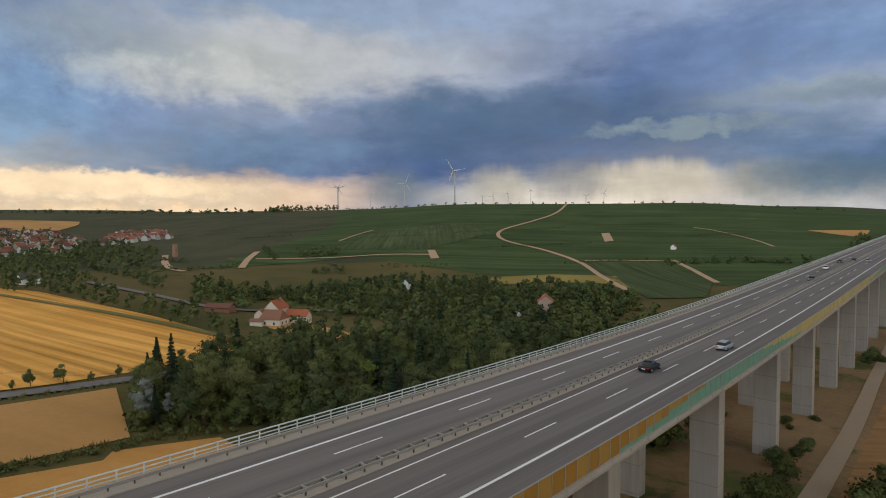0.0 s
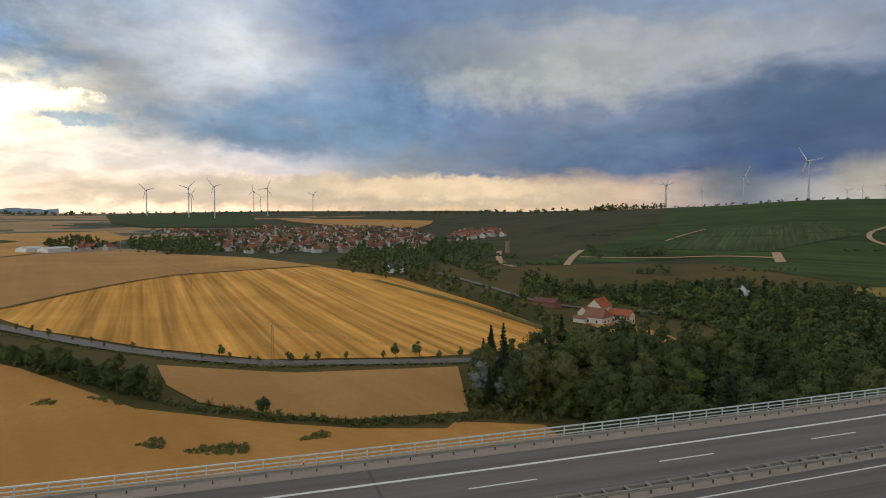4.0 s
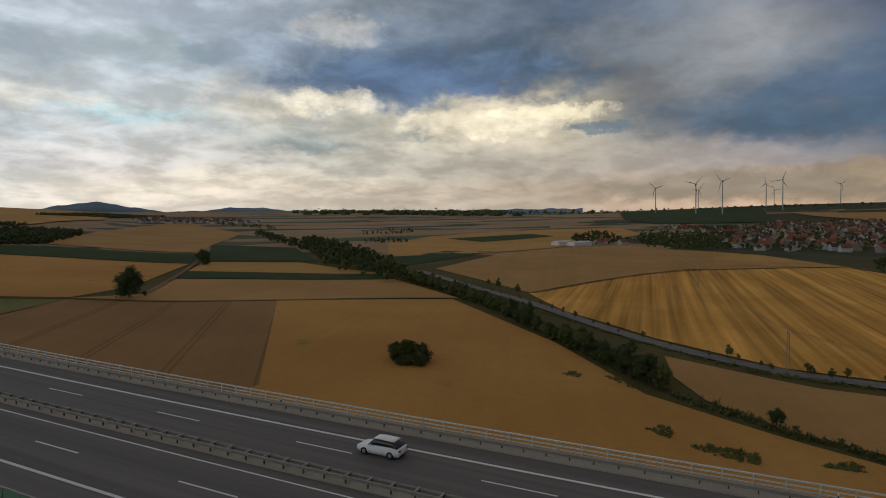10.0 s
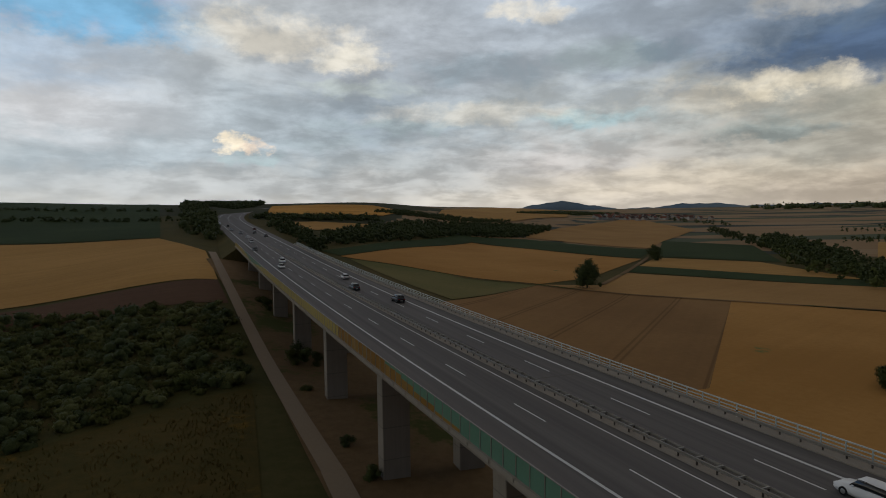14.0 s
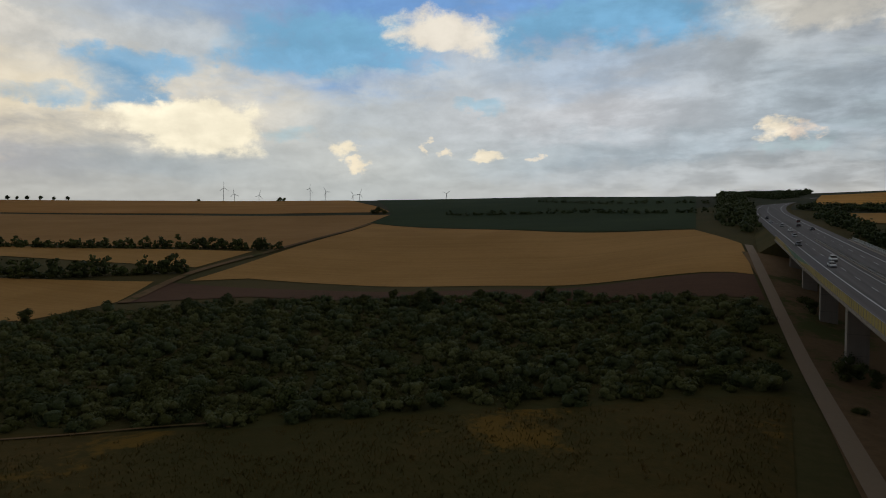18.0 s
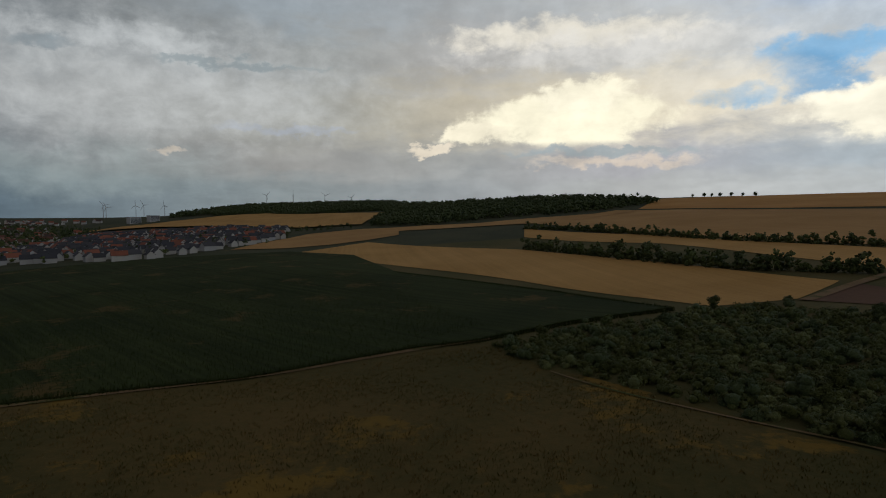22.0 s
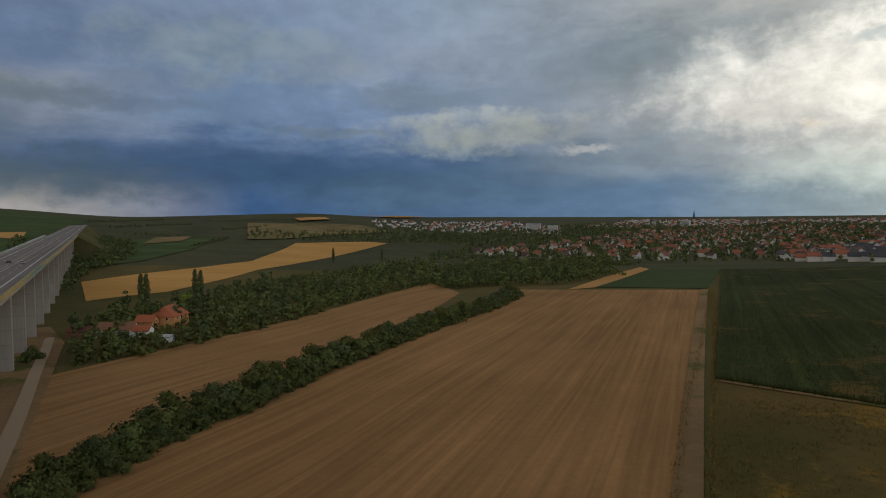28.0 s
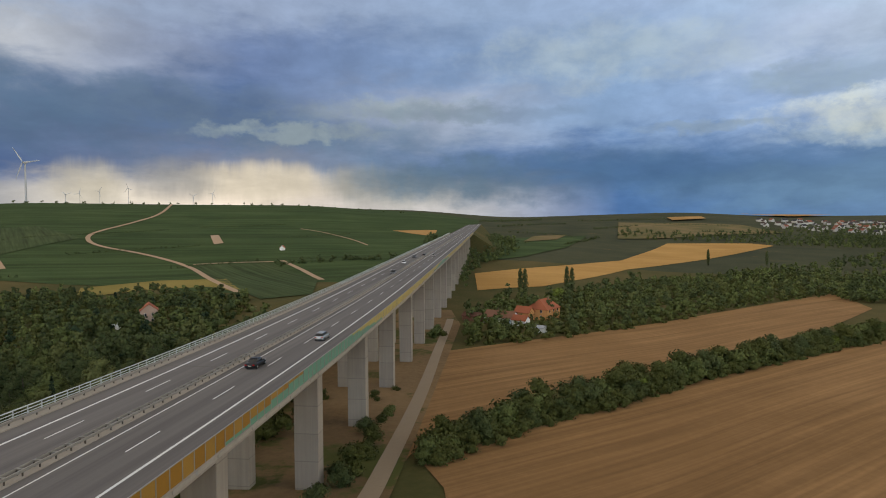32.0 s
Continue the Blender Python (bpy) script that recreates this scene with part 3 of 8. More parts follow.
WHEAT = field_material("ripe_stubble", (0.45, 0.219, 0.047), (0.58, 0.305, 0.078), 3.4, 82, 1.0, 0.3)
TAN = field_material("tan_stubble", (0.32, 0.178, 0.066), (0.40, 0.228, 0.088), 5.0, 75, 0.12, 0.3)
BUFF = field_material("buff_stubble", (0.36, 0.20, 0.064), (0.45, 0.257, 0.088), 3.0, -92, 0.22, 0.3)
ORANGE = field_material("orange_wheat", (0.36, 0.180, 0.052), (0.45, 0.235, 0.074), 3.0, 70, 0.10, 0.35, (0.16, 0.17, 0.06), 0.66)
BROWN = field_material("brown_wheat", (0.225, 0.124, 0.052), (0.285, 0.160, 0.068), 3.0, 50, 0.12, 0.3, None, 0.6, 24.0)
EARTH = field_material("dark_earth", (0.095, 0.055, 0.035), (0.13, 0.074, 0.046), 3.0, -92, 0.15, 0.4)
STRAW = field_material("raked_stubble", (0.20, 0.111, 0.048), (0.265, 0.150, 0.068), 1.3, -130, 0.6, 0.35)
GREEN = field_material("green_crop", (0.034, 0.052, 0.021), (0.046, 0.066, 0.027), 3.0, -88, 0.25, 0.4)
OLIVE = field_material("olive_meadow", (0.12, 0.12, 0.045), (0.18, 0.15, 0.06), 0, 0, 0.2, 0.4)
CORN = field_material("maize_rows", (0.019, 0.027, 0.008), (0.033, 0.042, 0.012), 1.6, -128, 0.80, 0.8, (0.080, 0.056, 0.018), 0.57)
MEADOW = field_material("weedy_meadow", (0.056, 0.051, 0.017), (0.115, 0.076, 0.026), 0, 0, 0.2, 0.8, (0.160, 0.098, 0.022), 0.56)
VINES = field_material("vine_rows", (0.037, 0.058, 0.022), (0.055, 0.079, 0.030), 7.0, 62, 0.85, 0.6)
VINES_B = field_material("young_vine_rows", (0.045, 0.063, 0.027), (0.066, 0.084, 0.036), 3.0, 137, 0.95, 0.6)
OLIVE_Y = field_material("dry_meadow", (0.17, 0.135, 0.040), (0.25, 0.19, 0.06), 0, 0, 0.2, 0.4)
PATH = plain_material("dirt_path", (0.36, 0.24, 0.15), 0.95, 0, 0.25, 0.4, 0.3)
GRAVEL = plain_material("gravel_track", (0.262, 0.196, 0.130), 0.95, 0, 0.2, 0.6, 0.3)
UNDER = field_material("dry_ground", (0.135, 0.088, 0.046), (0.235, 0.152, 0.080), 0, 0, 0.2, 0.6, (0.075, 0.080, 0.026), 0.52)
SCRUB = field_material("dry_scrub", (0.10, 0.095, 0.04), (0.20, 0.14, 0.07), 0, 0, 0.2, 0.6)
LAND = field_material("grassland", (0.06, 0.06, 0.022), (0.11, 0.085, 0.035), 0, 0, 0.2, 0.5)


def farmland():
    """Distant patchwork of stubble, crops and woods."""
    m, n, bsdf = material("far_farmland", 0.95)
    v = n.add("ShaderNodeTexVoronoi", feature="F1")
    v.inputs["Scale"].default_value = 1.0
    n.put(v.inputs["Vector"], turned(n, 25, 0.0035, 0.009))
    pick = n.xyz(v.outputs["Color"])
    col = n.mix(n.math("GREATER_THAN", pick[0], 0.24), (0.050, 0.066, 0.024), (0.25, 0.148, 0.062))
    col = n.mix(n.math("GREATER_THAN", pick[1], 0.72), col, (0.27, 0.17, 0.080))
    col = n.mix(n.math("GREATER_THAN", pick[2], 0.84), col, (0.020, 0.028, 0.016))
    n.put(bsdf.inputs["Base Color"], n.vmath("SCALE", col, scale=n.math("ADD", 0.8, n.math("MULTIPLY", n.noise(place(n), 0.02, 5), 0.4))))
    return m


FARMLAND = farmland()
# tones muted and lightened: distance haze is put into these base colours
WOODLAND = field_material("hazed_green_country", (0.042, 0.047, 0.027), (0.070, 0.070, 0.038), 0, 0, 0.2, 0.4, (0.13, 0.09, 0.04), 0.63)


def asphalt_material():
    """Worn asphalt: wheel tracks along the road, patched tones, fine grain."""
    m, n, bsdf = material("asphalt", 0.85)
    p = place(n)
    wheel = n.noise(n.vmath("MULTIPLY", p, (0.75, 0.006, 0.0)), 1.0, 4, 0.6)
    patch_tone = n.noise(n.vmath("MULTIPLY", p, (0.12, 0.03, 0.0)), 1.0, 3, 0.5)
    grain = n.noise(p, 3.0, 6, 0.7)
    gain = n.math("ADD", n.span(wheel, 0.3, 0.7, 0.62, 1.02), n.math("ADD", n.math("MULTIPLY", patch_tone, 0.3), n.math("MULTIPLY", grain, 0.16)))
    n.put(bsdf.inputs["Base Color"], n.vmath("SCALE", n.mix(0.0, (0.118, 0.106, 0.099), (0.118, 0.106, 0.099)), scale=gain))
    bump(n, bsdf, grain, 0.2, 0.01)
    return m


ASPHALT = asphalt_material()
PAINT = plain_material("road_paint", (0.62, 0.62, 0.60), 0.7, 0, 0.15, 2.0, 0)


def formed_concrete(name, colour):
    """Board-marked concrete with casting joints, rain streaks and stains."""
    m, n, bsdf = material(name, 0.9)
    p = place(n)
    q = n.xyz(p)
    joint = n.span(n.math("ABSOLUTE", n.math("SUBTRACT", n.math("FLOORED_MODULO", n.math("ADD", q[2], 1.3), 4.6), 2.3)), 2.18, 2.30, 1.0, 0.72)
    streak = n.noise(n.vmath("MULTIPLY", p, (1.6, 1.6, 0.06)), 1.0, 5, 0.6)
    blotch = n.noise(p, 0.22, 6, 0.6)
    grain = n.noise(p, 4.0, 5, 0.6)
    lift_tone = n.noise(n.join(0.0, n.math("FLOOR", n.math("MULTIPLY", q[1], 0.06)), n.math("FLOOR", n.math("DIVIDE", n.math("ADD", q[2], 1.3), 4.6))), 3.7, 0, 0.5)
    gain = n.math("ADD", 0.50, n.math("ADD", n.math("MULTIPLY", streak, 0.45), n.math("ADD", n.math("MULTIPLY", blotch, 0.35), n.math("MULTIPLY", lift_tone, 0.25))))
    n.put(bsdf.inputs["Base Color"], n.vmath("SCALE", n.mix(0.0, colour, colour), scale=n.math("MULTIPLY", gain, joint)))
    bump(n, bsdf, grain, 0.25, 0.02)
    return m


CONCRETE = formed_concrete("formed_concrete", (0.262, 0.222, 0.182))
PALE = plain_material("pale_concrete", (0.31, 0.27, 0.225), 0.9, 0, 0.3, 1.2, 0.25)
STEEL = plain_material("galvanised_steel", (0.27, 0.25, 0.22), 0.55, 0.3, 0.25, 2.0, 0.05)
RAILPAINT = plain_material("railing_paint", (0.48, 0.52, 0.50), 0.5, 0.2, 0.15, 2.0, 0.05)
WHITE = plain_material("white_render", (0.70, 0.68, 0.63), 0.9, 0, 0.15, 0.6, 0.1)
TILE = plain_material("red_roof_tile", (0.30, 0.088, 0.042), 0.8, 0, 0.3, 0.8, 0.3)


# ---- mesh helpers ----
def mesh_of(name, verts, faces, mat, smooth=False):
    me = bpy.data.meshes.new(name)
    me.from_pydata(verts, [], faces)
    for one in (mat if isinstance(mat, (list, tuple)) else [mat]):
        me.materials.append(one)
    if smooth:
        me.polygons.foreach_set("use_smooth", [True] * len(me.polygons))
    me.update()
    return me


def part(name, bm, mat, parent=None, label=""):
    """Links a bmesh as one mesh object, under a thing or a part."""
    me = bpy.data.meshes.new(name)
    bm.to_mesh(me)
    bm.free()
    me.materials.append(mat)
    ob = new(name, me)
    ob.parent = parent
    if label:
        tagged(ob, label)
    return ob


def part_mesh(name, me, parent=None, m=None, label=""):
    ob = new(name, me)
    ob.parent = parent
    if m is not None:
        ob.matrix_basis = m
    if label:
        tagged(ob, label)
    return ob


def box(bm, x0, x1, y0, y1, z0, z1):
    v = [bm.verts.new(p) for p in ((x0, y0, z0), (x1, y0, z0), (x1, y1, z0), (x0, y1, z0), (x0, y0, z1), (x1, y0, z1), (x1, y1, z1), (x0, y1, z1))]
    for f in ((0, 3, 2, 1), (4, 5, 6, 7), (0, 1, 5, 4), (1, 2, 6, 5), (2, 3, 7, 6), (3, 0, 4, 7)):
        bm.faces.new([v[i] for i in f])


def box_mesh(name, x0, x1, y0, y1, z0, z1, mat, bevel=0.0):
    bm = bmesh.new()
    box(bm, x0, x1, y0, y1, z0, z1)
    if bevel:
        bmesh.ops.bevel(bm, geom=bm.edges[:], offset=bevel, segments=1, affect="EDGES")
    me = bpy.data.meshes.new(name)
    bm.to_mesh(me)
    bm.free()
    me.materials.append(mat)
    return me


# ---- ground: one sheet to the horizon ----
def ground_sheet():
    rings = np.concatenate([[2.0, 12.0], np.geomspace(25.0, 4940.0, 150)])
    bearings = np.radians(np.arange(0, 360, 0.5))
    r, a = np.meshgrid(rings, bearings, indexing="ij")
    x, y = -np.sin(a) * r, np.cos(a) * r
    z = ground(x, y)
    na = len(bearings)
    verts = np.stack([x, y, z], -1).reshape(-1, 3)
    i, j = np.meshgrid(np.arange(len(rings) - 1), np.arange(na), indexing="ij")
    k = (j + 1) % na
    faces = np.stack([i * na + j, i * na + k, (i + 1) * na + k, (i + 1) * na + j], -1).reshape(-1, 4)
    faces = faces[:, ::-1]
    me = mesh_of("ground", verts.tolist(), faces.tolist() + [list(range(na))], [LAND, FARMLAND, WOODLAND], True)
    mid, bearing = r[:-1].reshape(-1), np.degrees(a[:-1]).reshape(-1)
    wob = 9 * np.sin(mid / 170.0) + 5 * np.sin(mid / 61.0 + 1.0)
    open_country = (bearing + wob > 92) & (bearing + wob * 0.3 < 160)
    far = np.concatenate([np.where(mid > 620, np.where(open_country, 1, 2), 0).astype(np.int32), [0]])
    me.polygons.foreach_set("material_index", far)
    ob = new("ground", me)
    tagged(ob, "rolling farmland of dry grass and distant fields", "ground", kind="structure")


ground_sheet()


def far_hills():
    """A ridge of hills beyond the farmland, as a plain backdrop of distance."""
    m, n, bsdf = material("hazed_hill_forest", 1.0)
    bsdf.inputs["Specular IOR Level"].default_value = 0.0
    # pale blue-grey over forest: air haze painted into the base colour
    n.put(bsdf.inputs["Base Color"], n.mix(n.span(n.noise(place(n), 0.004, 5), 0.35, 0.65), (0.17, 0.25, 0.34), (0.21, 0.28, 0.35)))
    verts, faces = [], []
    steps = 120
    for i in range(steps + 1):
        a = 104 + 56 * i / steps
        top = 98 + 74 * math.exp(-((a - 146.8) / 3.6) ** 2) + 36 * math.exp(-((a - 135) / 3.5) ** 2) + 10 * math.exp(-((a - 126) / 4) ** 2) + 4 * math.sin(a * 1.9) + 3 * math.sin(a * 4.3)
        for r, z in ((4925, -60), (4935, top * 0.7), (4945, top), (5300, -80)):
            verts.append((-math.sin(radians(a)) * r, math.cos(radians(a)) * r, z))
        if i:
            for k in range(3):
                q = 4 * i + k
                faces.append((q - 4, q - 3, q + 1, q))
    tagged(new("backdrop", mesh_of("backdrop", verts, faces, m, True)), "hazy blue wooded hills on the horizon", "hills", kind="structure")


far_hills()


def drape(name, pts, mat, label, category="field", lift=0.12, step=None, kind="structure", edge=0.0):
    """A sheet over the ground with the outline pts (x, y); edge: how far a standing crop's side comes down."""
    bm = bmesh.new()
    vs = [bm.verts.new((p[0], p[1], 0)) for p in pts]
    bm.faces.new(vs)
    xs, ys = [p[0] for p in pts], [p[1] for p in pts]
    size = max(max(xs) - min(xs), max(ys) - min(ys))
    step = step or max(4.0, size / 45)
    for axis_no, lo, hi in ((0, min(xs), max(xs)), (1, min(ys), max(ys))):
        c = lo + step
        while c < hi:
            co = (c, 0, 0) if axis_no == 0 else (0, c, 0)
            no = (1, 0, 0) if axis_no == 0 else (0, 1, 0)
            bmesh.ops.bisect_plane(bm, geom=bm.verts[:] + bm.edges[:] + bm.faces[:], plane_co=co, plane_no=no, dist=1e-4)
            c += step
    bmesh.ops.triangulate(bm, faces=bm.faces[:])
    co = np.array([v.co[:2] for v in bm.verts])
    r = np.hypot(co[:, 0], co[:, 1])
    z = ground(co[:, 0], co[:, 1]) + lift * (1 + r / 250.0)
    for v, h in zip(bm.verts, z):
        v.co.z = h
    bm.normal_update()
    down = [f for f in bm.faces if f.normal.z < 0]
    if down:
        bmesh.ops.reverse_faces(bm, faces=down)
    if edge:
        rim = [e for e in bm.edges if e.is_boundary]
        made = bmesh.ops.extrude_edge_only(bm, edges=rim)
        for g in made["geom"]:
            if isinstance(g, bmesh.types.BMVert):
                g.co.z -= edge
    for f in bm.faces:
        f.smooth = not edge
    ob = part(name, bm, mat)
    tagged(ob, label, category, kind=kind)
    return ob


def ribbon(name, pts, width, mat, label, category="road", lift=0.25, kind="structure"):
    """A strip of ground along a line of points, smoothed."""
    p = np.array(pts, float)
    for _ in range(3):
        q = [p[0]]
        for a, b in zip(p[:-1], p[1:]):
            q += [a * 0.75 + b * 0.25, a * 0.25 + b * 0.75]
        p = np.array(q + [p[-1]])
    d = np.gradient(p, axis=0)
    d /= np.linalg.norm(d, axis=1)[:, None]
    nrm = np.stack([-d[:, 1], d[:, 0]], 1)
    rows = [p + nrm * width * s for s in (-0.5, -0.25, 0, 0.25, 0.5)]
    verts, faces, m = [], [], len(p)
    for s in rows:
        r = np.hypot(s[:, 0], s[:, 1])
        z = ground(s[:, 0], s[:, 1]) + lift * (1 + r / 250.0)
        verts += np.column_stack([s, z]).tolist()
    for k in range(4):
        for i in range(m - 1):
            faces.append((k * m + i, k * m + i + 1, (k + 1) * m + i + 1, (k + 1) * m + i))
    me = mesh_of(name, verts, faces, mat, True)
    if me.polygons[0].normal.z < 0:
        me.flip_normals()
    return tagged(new(name, me), label, category, kind=kind)


# ---- fields and tracks ----
drape("stubble_field", ((-316.4, -109.8), (-400.4, -84.8), (-480, -49), (-549.5, 61.3), (-441.2, 112.1), (-305.9, 128.3), (-230.6, 131.3), (-197.6, 108.5), (-197.1, 53.7), (-202.9, 6.8), (-225, -31.9), (-267.8, -76.5)), WHEAT, "golden harvested wheat field with curved mown stripes", lift=0.15)
drape("stubble_field", ((-412.3, -218), (-318.6, -109.1), (-403.5, -85.4), (-484.5, -49.5), (-556.8, 62.1), (-710.9, 6.5), (-816.4, -141.9), (-714.2, -213.9), (-598, -237.4)), TAN, "tan stubble field on a gentle rise", lift=0.12)
drape("crop_field", ((-481.5, -301.4), (-616.7, -309.6), (-618.8, -255.9), (-412.7, -251.2)), GREEN, "dark green crop field among stubble", lift=0.14)
drape("stubble_field", ((-198.9, -25.6), (-184, 14.8), (-181.5, 64.5), (-136.2, 51), (-136.8, 23.8), (-144.5, 5.9), (-157.1, -11.1), (-174.4, -20.2)), TAN, "brown stubble field between road and ditch", lift=0.12)
drape("wheat_field", ((-231.3, -212.4), (-248.6, -173.6), (-274.7, -136), (-199.6, -60.8), (-153.4, -24.6), (-140.3, 2.3), (-130.2, 23), (-125.7, 42), (-129.9, 45.3), (-123.2, 64.7), (-52, 60), (-51, -30), (-50, -105), (-109.6, -107.6)), ORANGE, "large orange-tan wheat field with green weed patches", lift=0.10)
drape("wheat_field", ((-171, -282), (-228.4, -209.4), (-108.6, -106.8), (-48, -110), (-47, -190), (-96.7, -232.7)), BROWN, "brown wheat field with tractor tracks", lift=0.12)
drape("stubble_field", ((-206, -275.2), (-258.3, -318.2), (-333.3, -206.2), (-280.3, -135.3), (-228.4, -209.4), (-172, -281.8)), TAN, "tan stubble strip between crops", lift=0.13)
drape("crop_field", ((-261.8, -323.8), (-293.4, -350.6), (-356.9, -229.4), (-334.7, -205.2)), GREEN, "narrow dark green crop strip", lift=0.15)
drape("stubble_field", ((-354.9, -401), (-404.1, -342.5), (-359.3, -231.8), (-295, -349.9)), BUFF, "pale stubble strip on the slope", lift=0.13)
drape("crop_field", ((-528.8, -583.6), (-564.6, -486.2), (-420.2, -335.2), (-363.7, -410.9)), GREEN, "dark green beet field", lift=0.15)
drape("stubble_field", ((-81.8, -364.9), (-143.9, -426.3), (-251.7, -539), (-336.4, -396.5), (-218.4, -303.1), (-172.2, -283.9), (-136, -318.3)), ORANGE, "ochre stubble field beside the embankment", lift=0.12)
drape("meadow", ((-85.9, -356.4), (-135.1, -316.2), (-171, -282), (-100.6, -237.4), (-95.3, -268.3), (-89.4, -318.8)), OLIVE, "olive meadow strip below the viaduct", lift=0.14)
drape("crop_field", ((-72.8, -381.1), (-267.9, -608.8), (-338.2, -585.2), (-421.6, -478.5), (-339, -401.8), (-254.3, -544.5), (-145.2, -430.1), (-82.3, -367.2)), GREEN, "green band of crop below the woods", lift=0.15)
drape("wheat_field", ((-75.8, -693.1), (-136.4, -723.3), (-223.1, -740.5), (-311.2, -917.1), (-293.2, -1034.4), (-203.5, -1077.3), (-118.4, -998)), WHEAT, "golden wheat field on the hilltop", lift=0.25)
drape("stubble_field", ((-64.3, -513.3), (-141.7, -574), (-176.1, -623.1), (-119.5, -634.9), (-78.4, -605.9)), BUFF, "pale stubble strip between hedges", lift=0.25)
drape("stubble_field", ((-354.9, -889.8), (-512.8, -924.6), (-816.7, -1220), (-1366.8, -1999.9), (-729.6, -1502.9), (-464.7, -1134.5)), BUFF, "pale stubble field on the far hilltop", lift=0.25)
drape("stubble_field", ((-402.1, -687.8), (-1220.9, -1474.4), (-805.9, -811.9), (-528.8, -583.6), (-430.2, -492.8), (-350.5, -606.2)), TAN, "tan field on the far slope", lift=0.15)
drape("stubble_field", ((319.8, -522.8), (27.5, -389.6), (17.4, -382.7), (-5.7, -313.7), (-8.1, -235.6), (221.5, -241.3), (243.3, -223.5)), BUFF, "wide straw-coloured stubble field on the hillside", lift=0.12)
drape("ploughed_strip", ((252.5, -215.6), (16.3, -233.6), (-8.1, -234.6), (-10.1, -203.4), (183.6, -200.1), (224, -168.6)), EARTH, "dark brown ploughed strip of earth", lift=0.13)
drape("crop_field", ((677.1, -1115.8), (300.5, -1128.3), (84.7, -1113), (53.7, -1227.7), (17, -388.9), (35, -398.3), (324.5, -527.2), (349.3, -610.7)), GREEN, "dark green crop field over the hill", lift=0.13)
drape("stubble_field", ((910.8, -372.7), (348, -604.7), (325.6, -521.5), (277.4, -335.7), (802.3, -200.8)), TAN, "tan stubble field above the hedge", lift=0.12)
drape("stubble_field", ((1116.6, -541.9), (1019.2, -865.9), (725.6, -1081.6), (365.7, -635.2), (894.1, -401)), ORANGE, "ochre field along the hill crest", lift=0.12)
drape("stubble_field", ((706.5, -176.9), (528.5, -257), (288.9, -318.5), (272.1, -254.4), (463, -225.3), (617.2, -154.7)), BUFF, "narrow straw field between two hedges", lift=0.12)
drape("stubble_field", ((503.7, -126.4), (359.1, -175), (257.9, -214.3), (226.9, -170.8), (221.3, -131.1), (331.3, -83.5), (621.7, 77.1), (696.3, 7)), BUFF, "golden stubble wedge below the hedge", lift=0.12)
drape("maize_field", ((498.7, 381.8), (615.1, 196.6), (626.6, 84.6), (556, 17.6), (407.4, -14.9), (287.7, -90.1), (219.8, -114.7), (209, -70.4), (188.8, -34.5), (184.7, -13.4), (161.5, 33.2), (141.6, 105.6)), CORN, "dark green maize field with yellowing patches", lift=0.45, edge=0.5)
drape("meadow", ((140.1, 104.5), (159.8, 32.8), (181.8, -13.2), (185.5, -37.9), (148.2, -46.1), (148.8, -48.5), (78, -81.2), (36.7, -109.5), (38.2, -106.5), (-10.5, -129.8), (-10, -120), (-6, -60), (-4, 30), (20, 60), (60, 30), (73.1, 52.1)), MEADOW, "weedy dry meadow with yellow grass tufts", lift=0.10)
drape("stubble_field", ((336.8, 266.2), (247.1, 357.1), (-16.4, 112.2), (-7.9, 93.7), (2, 40), (20, 20), (63.4, 50.4)), STRAW, "raked tan stubble field beside the hedge", lift=0.13)
drape("crop_field", ((298.6, 331.3), (459, 436.5), (505, 386.7), (347, 275)), GREEN, "small green crop field before the town", lift=0.14)
drape("stubble_field", ((-21.5, 218.2), (39.7, 271.6), (230.4, 450.1), (204.3, 359.6), (150.6, 291.2), (26.3, 174.1), (-13.9, 126.6), (-16.7, 104.6)), STRAW, "stubble field between hedge and bridge track", lift=0.12)
drape("vineyard", ((-557.4, 264.5), (-650.5, 402.6), (-868.1, 681.5), (-1558.4, 1235.8), (-924.3, 1061.6), (-698.9, 1183.3), (-513.7, 1320.2), (-407.1, 1609.4), (-157.4, 1534.2), (-64.1, 1320.5), (-60.5, 912.3), (-38, 587.6), (-108.8, 460.1), (-150.1, 461), (-182.8, 408.8), (-169.7, 389.7), (-310.1, 431), (-507.6, 433), (-541.6, 335.7)), VINES, "terraced green vineyard hillside with vine rows", lift=0.10)
drape("stubble_field", ((-28.5, 521.2), (62.4, 616.7), (125.8, 694.1), (247.6, 991.3), (386.3, 1020.6), (408.4, 990.4), (233.7, 748.6), (116.8, 611.3), (25.5, 440.6), (-19.9, 410.6)), BUFF, "pale stubble fields on the valley floor", lift=0.14)
drape("bridge_ground", ((-16, 89), (-18.9, 200.8), (-21.2, 285.9), (-30, 330), (-58, 330), (-57, 240), (-55, 120), (-54, 40), (-52, -60), (-50, -150), (-47, -230), (-40, -300), (-5.2, -283.7), (-13.9, -172), (-15.5, -97), (-17, -60), (-16, 0), (-15, 50)), UNDER, "dry brown earth and weeds under the viaduct", "ground", lift=0.16)
ribbon("track", ((-19.3, 92.7), (-19.6, 103.2), (-20.2, 130), (-21.2, 165.3), (-24.5, 226.1), (-26.2, 273.7), (-27.5, 300)), 3.5, GRAVEL, "pale dusty farm track beneath the viaduct")
ribbon("track", ((-18.2, -89.5), (-18.9, 0), (-19.3, 92.7)), 3.5, GRAVEL, "pale dusty farm track beside the piers")
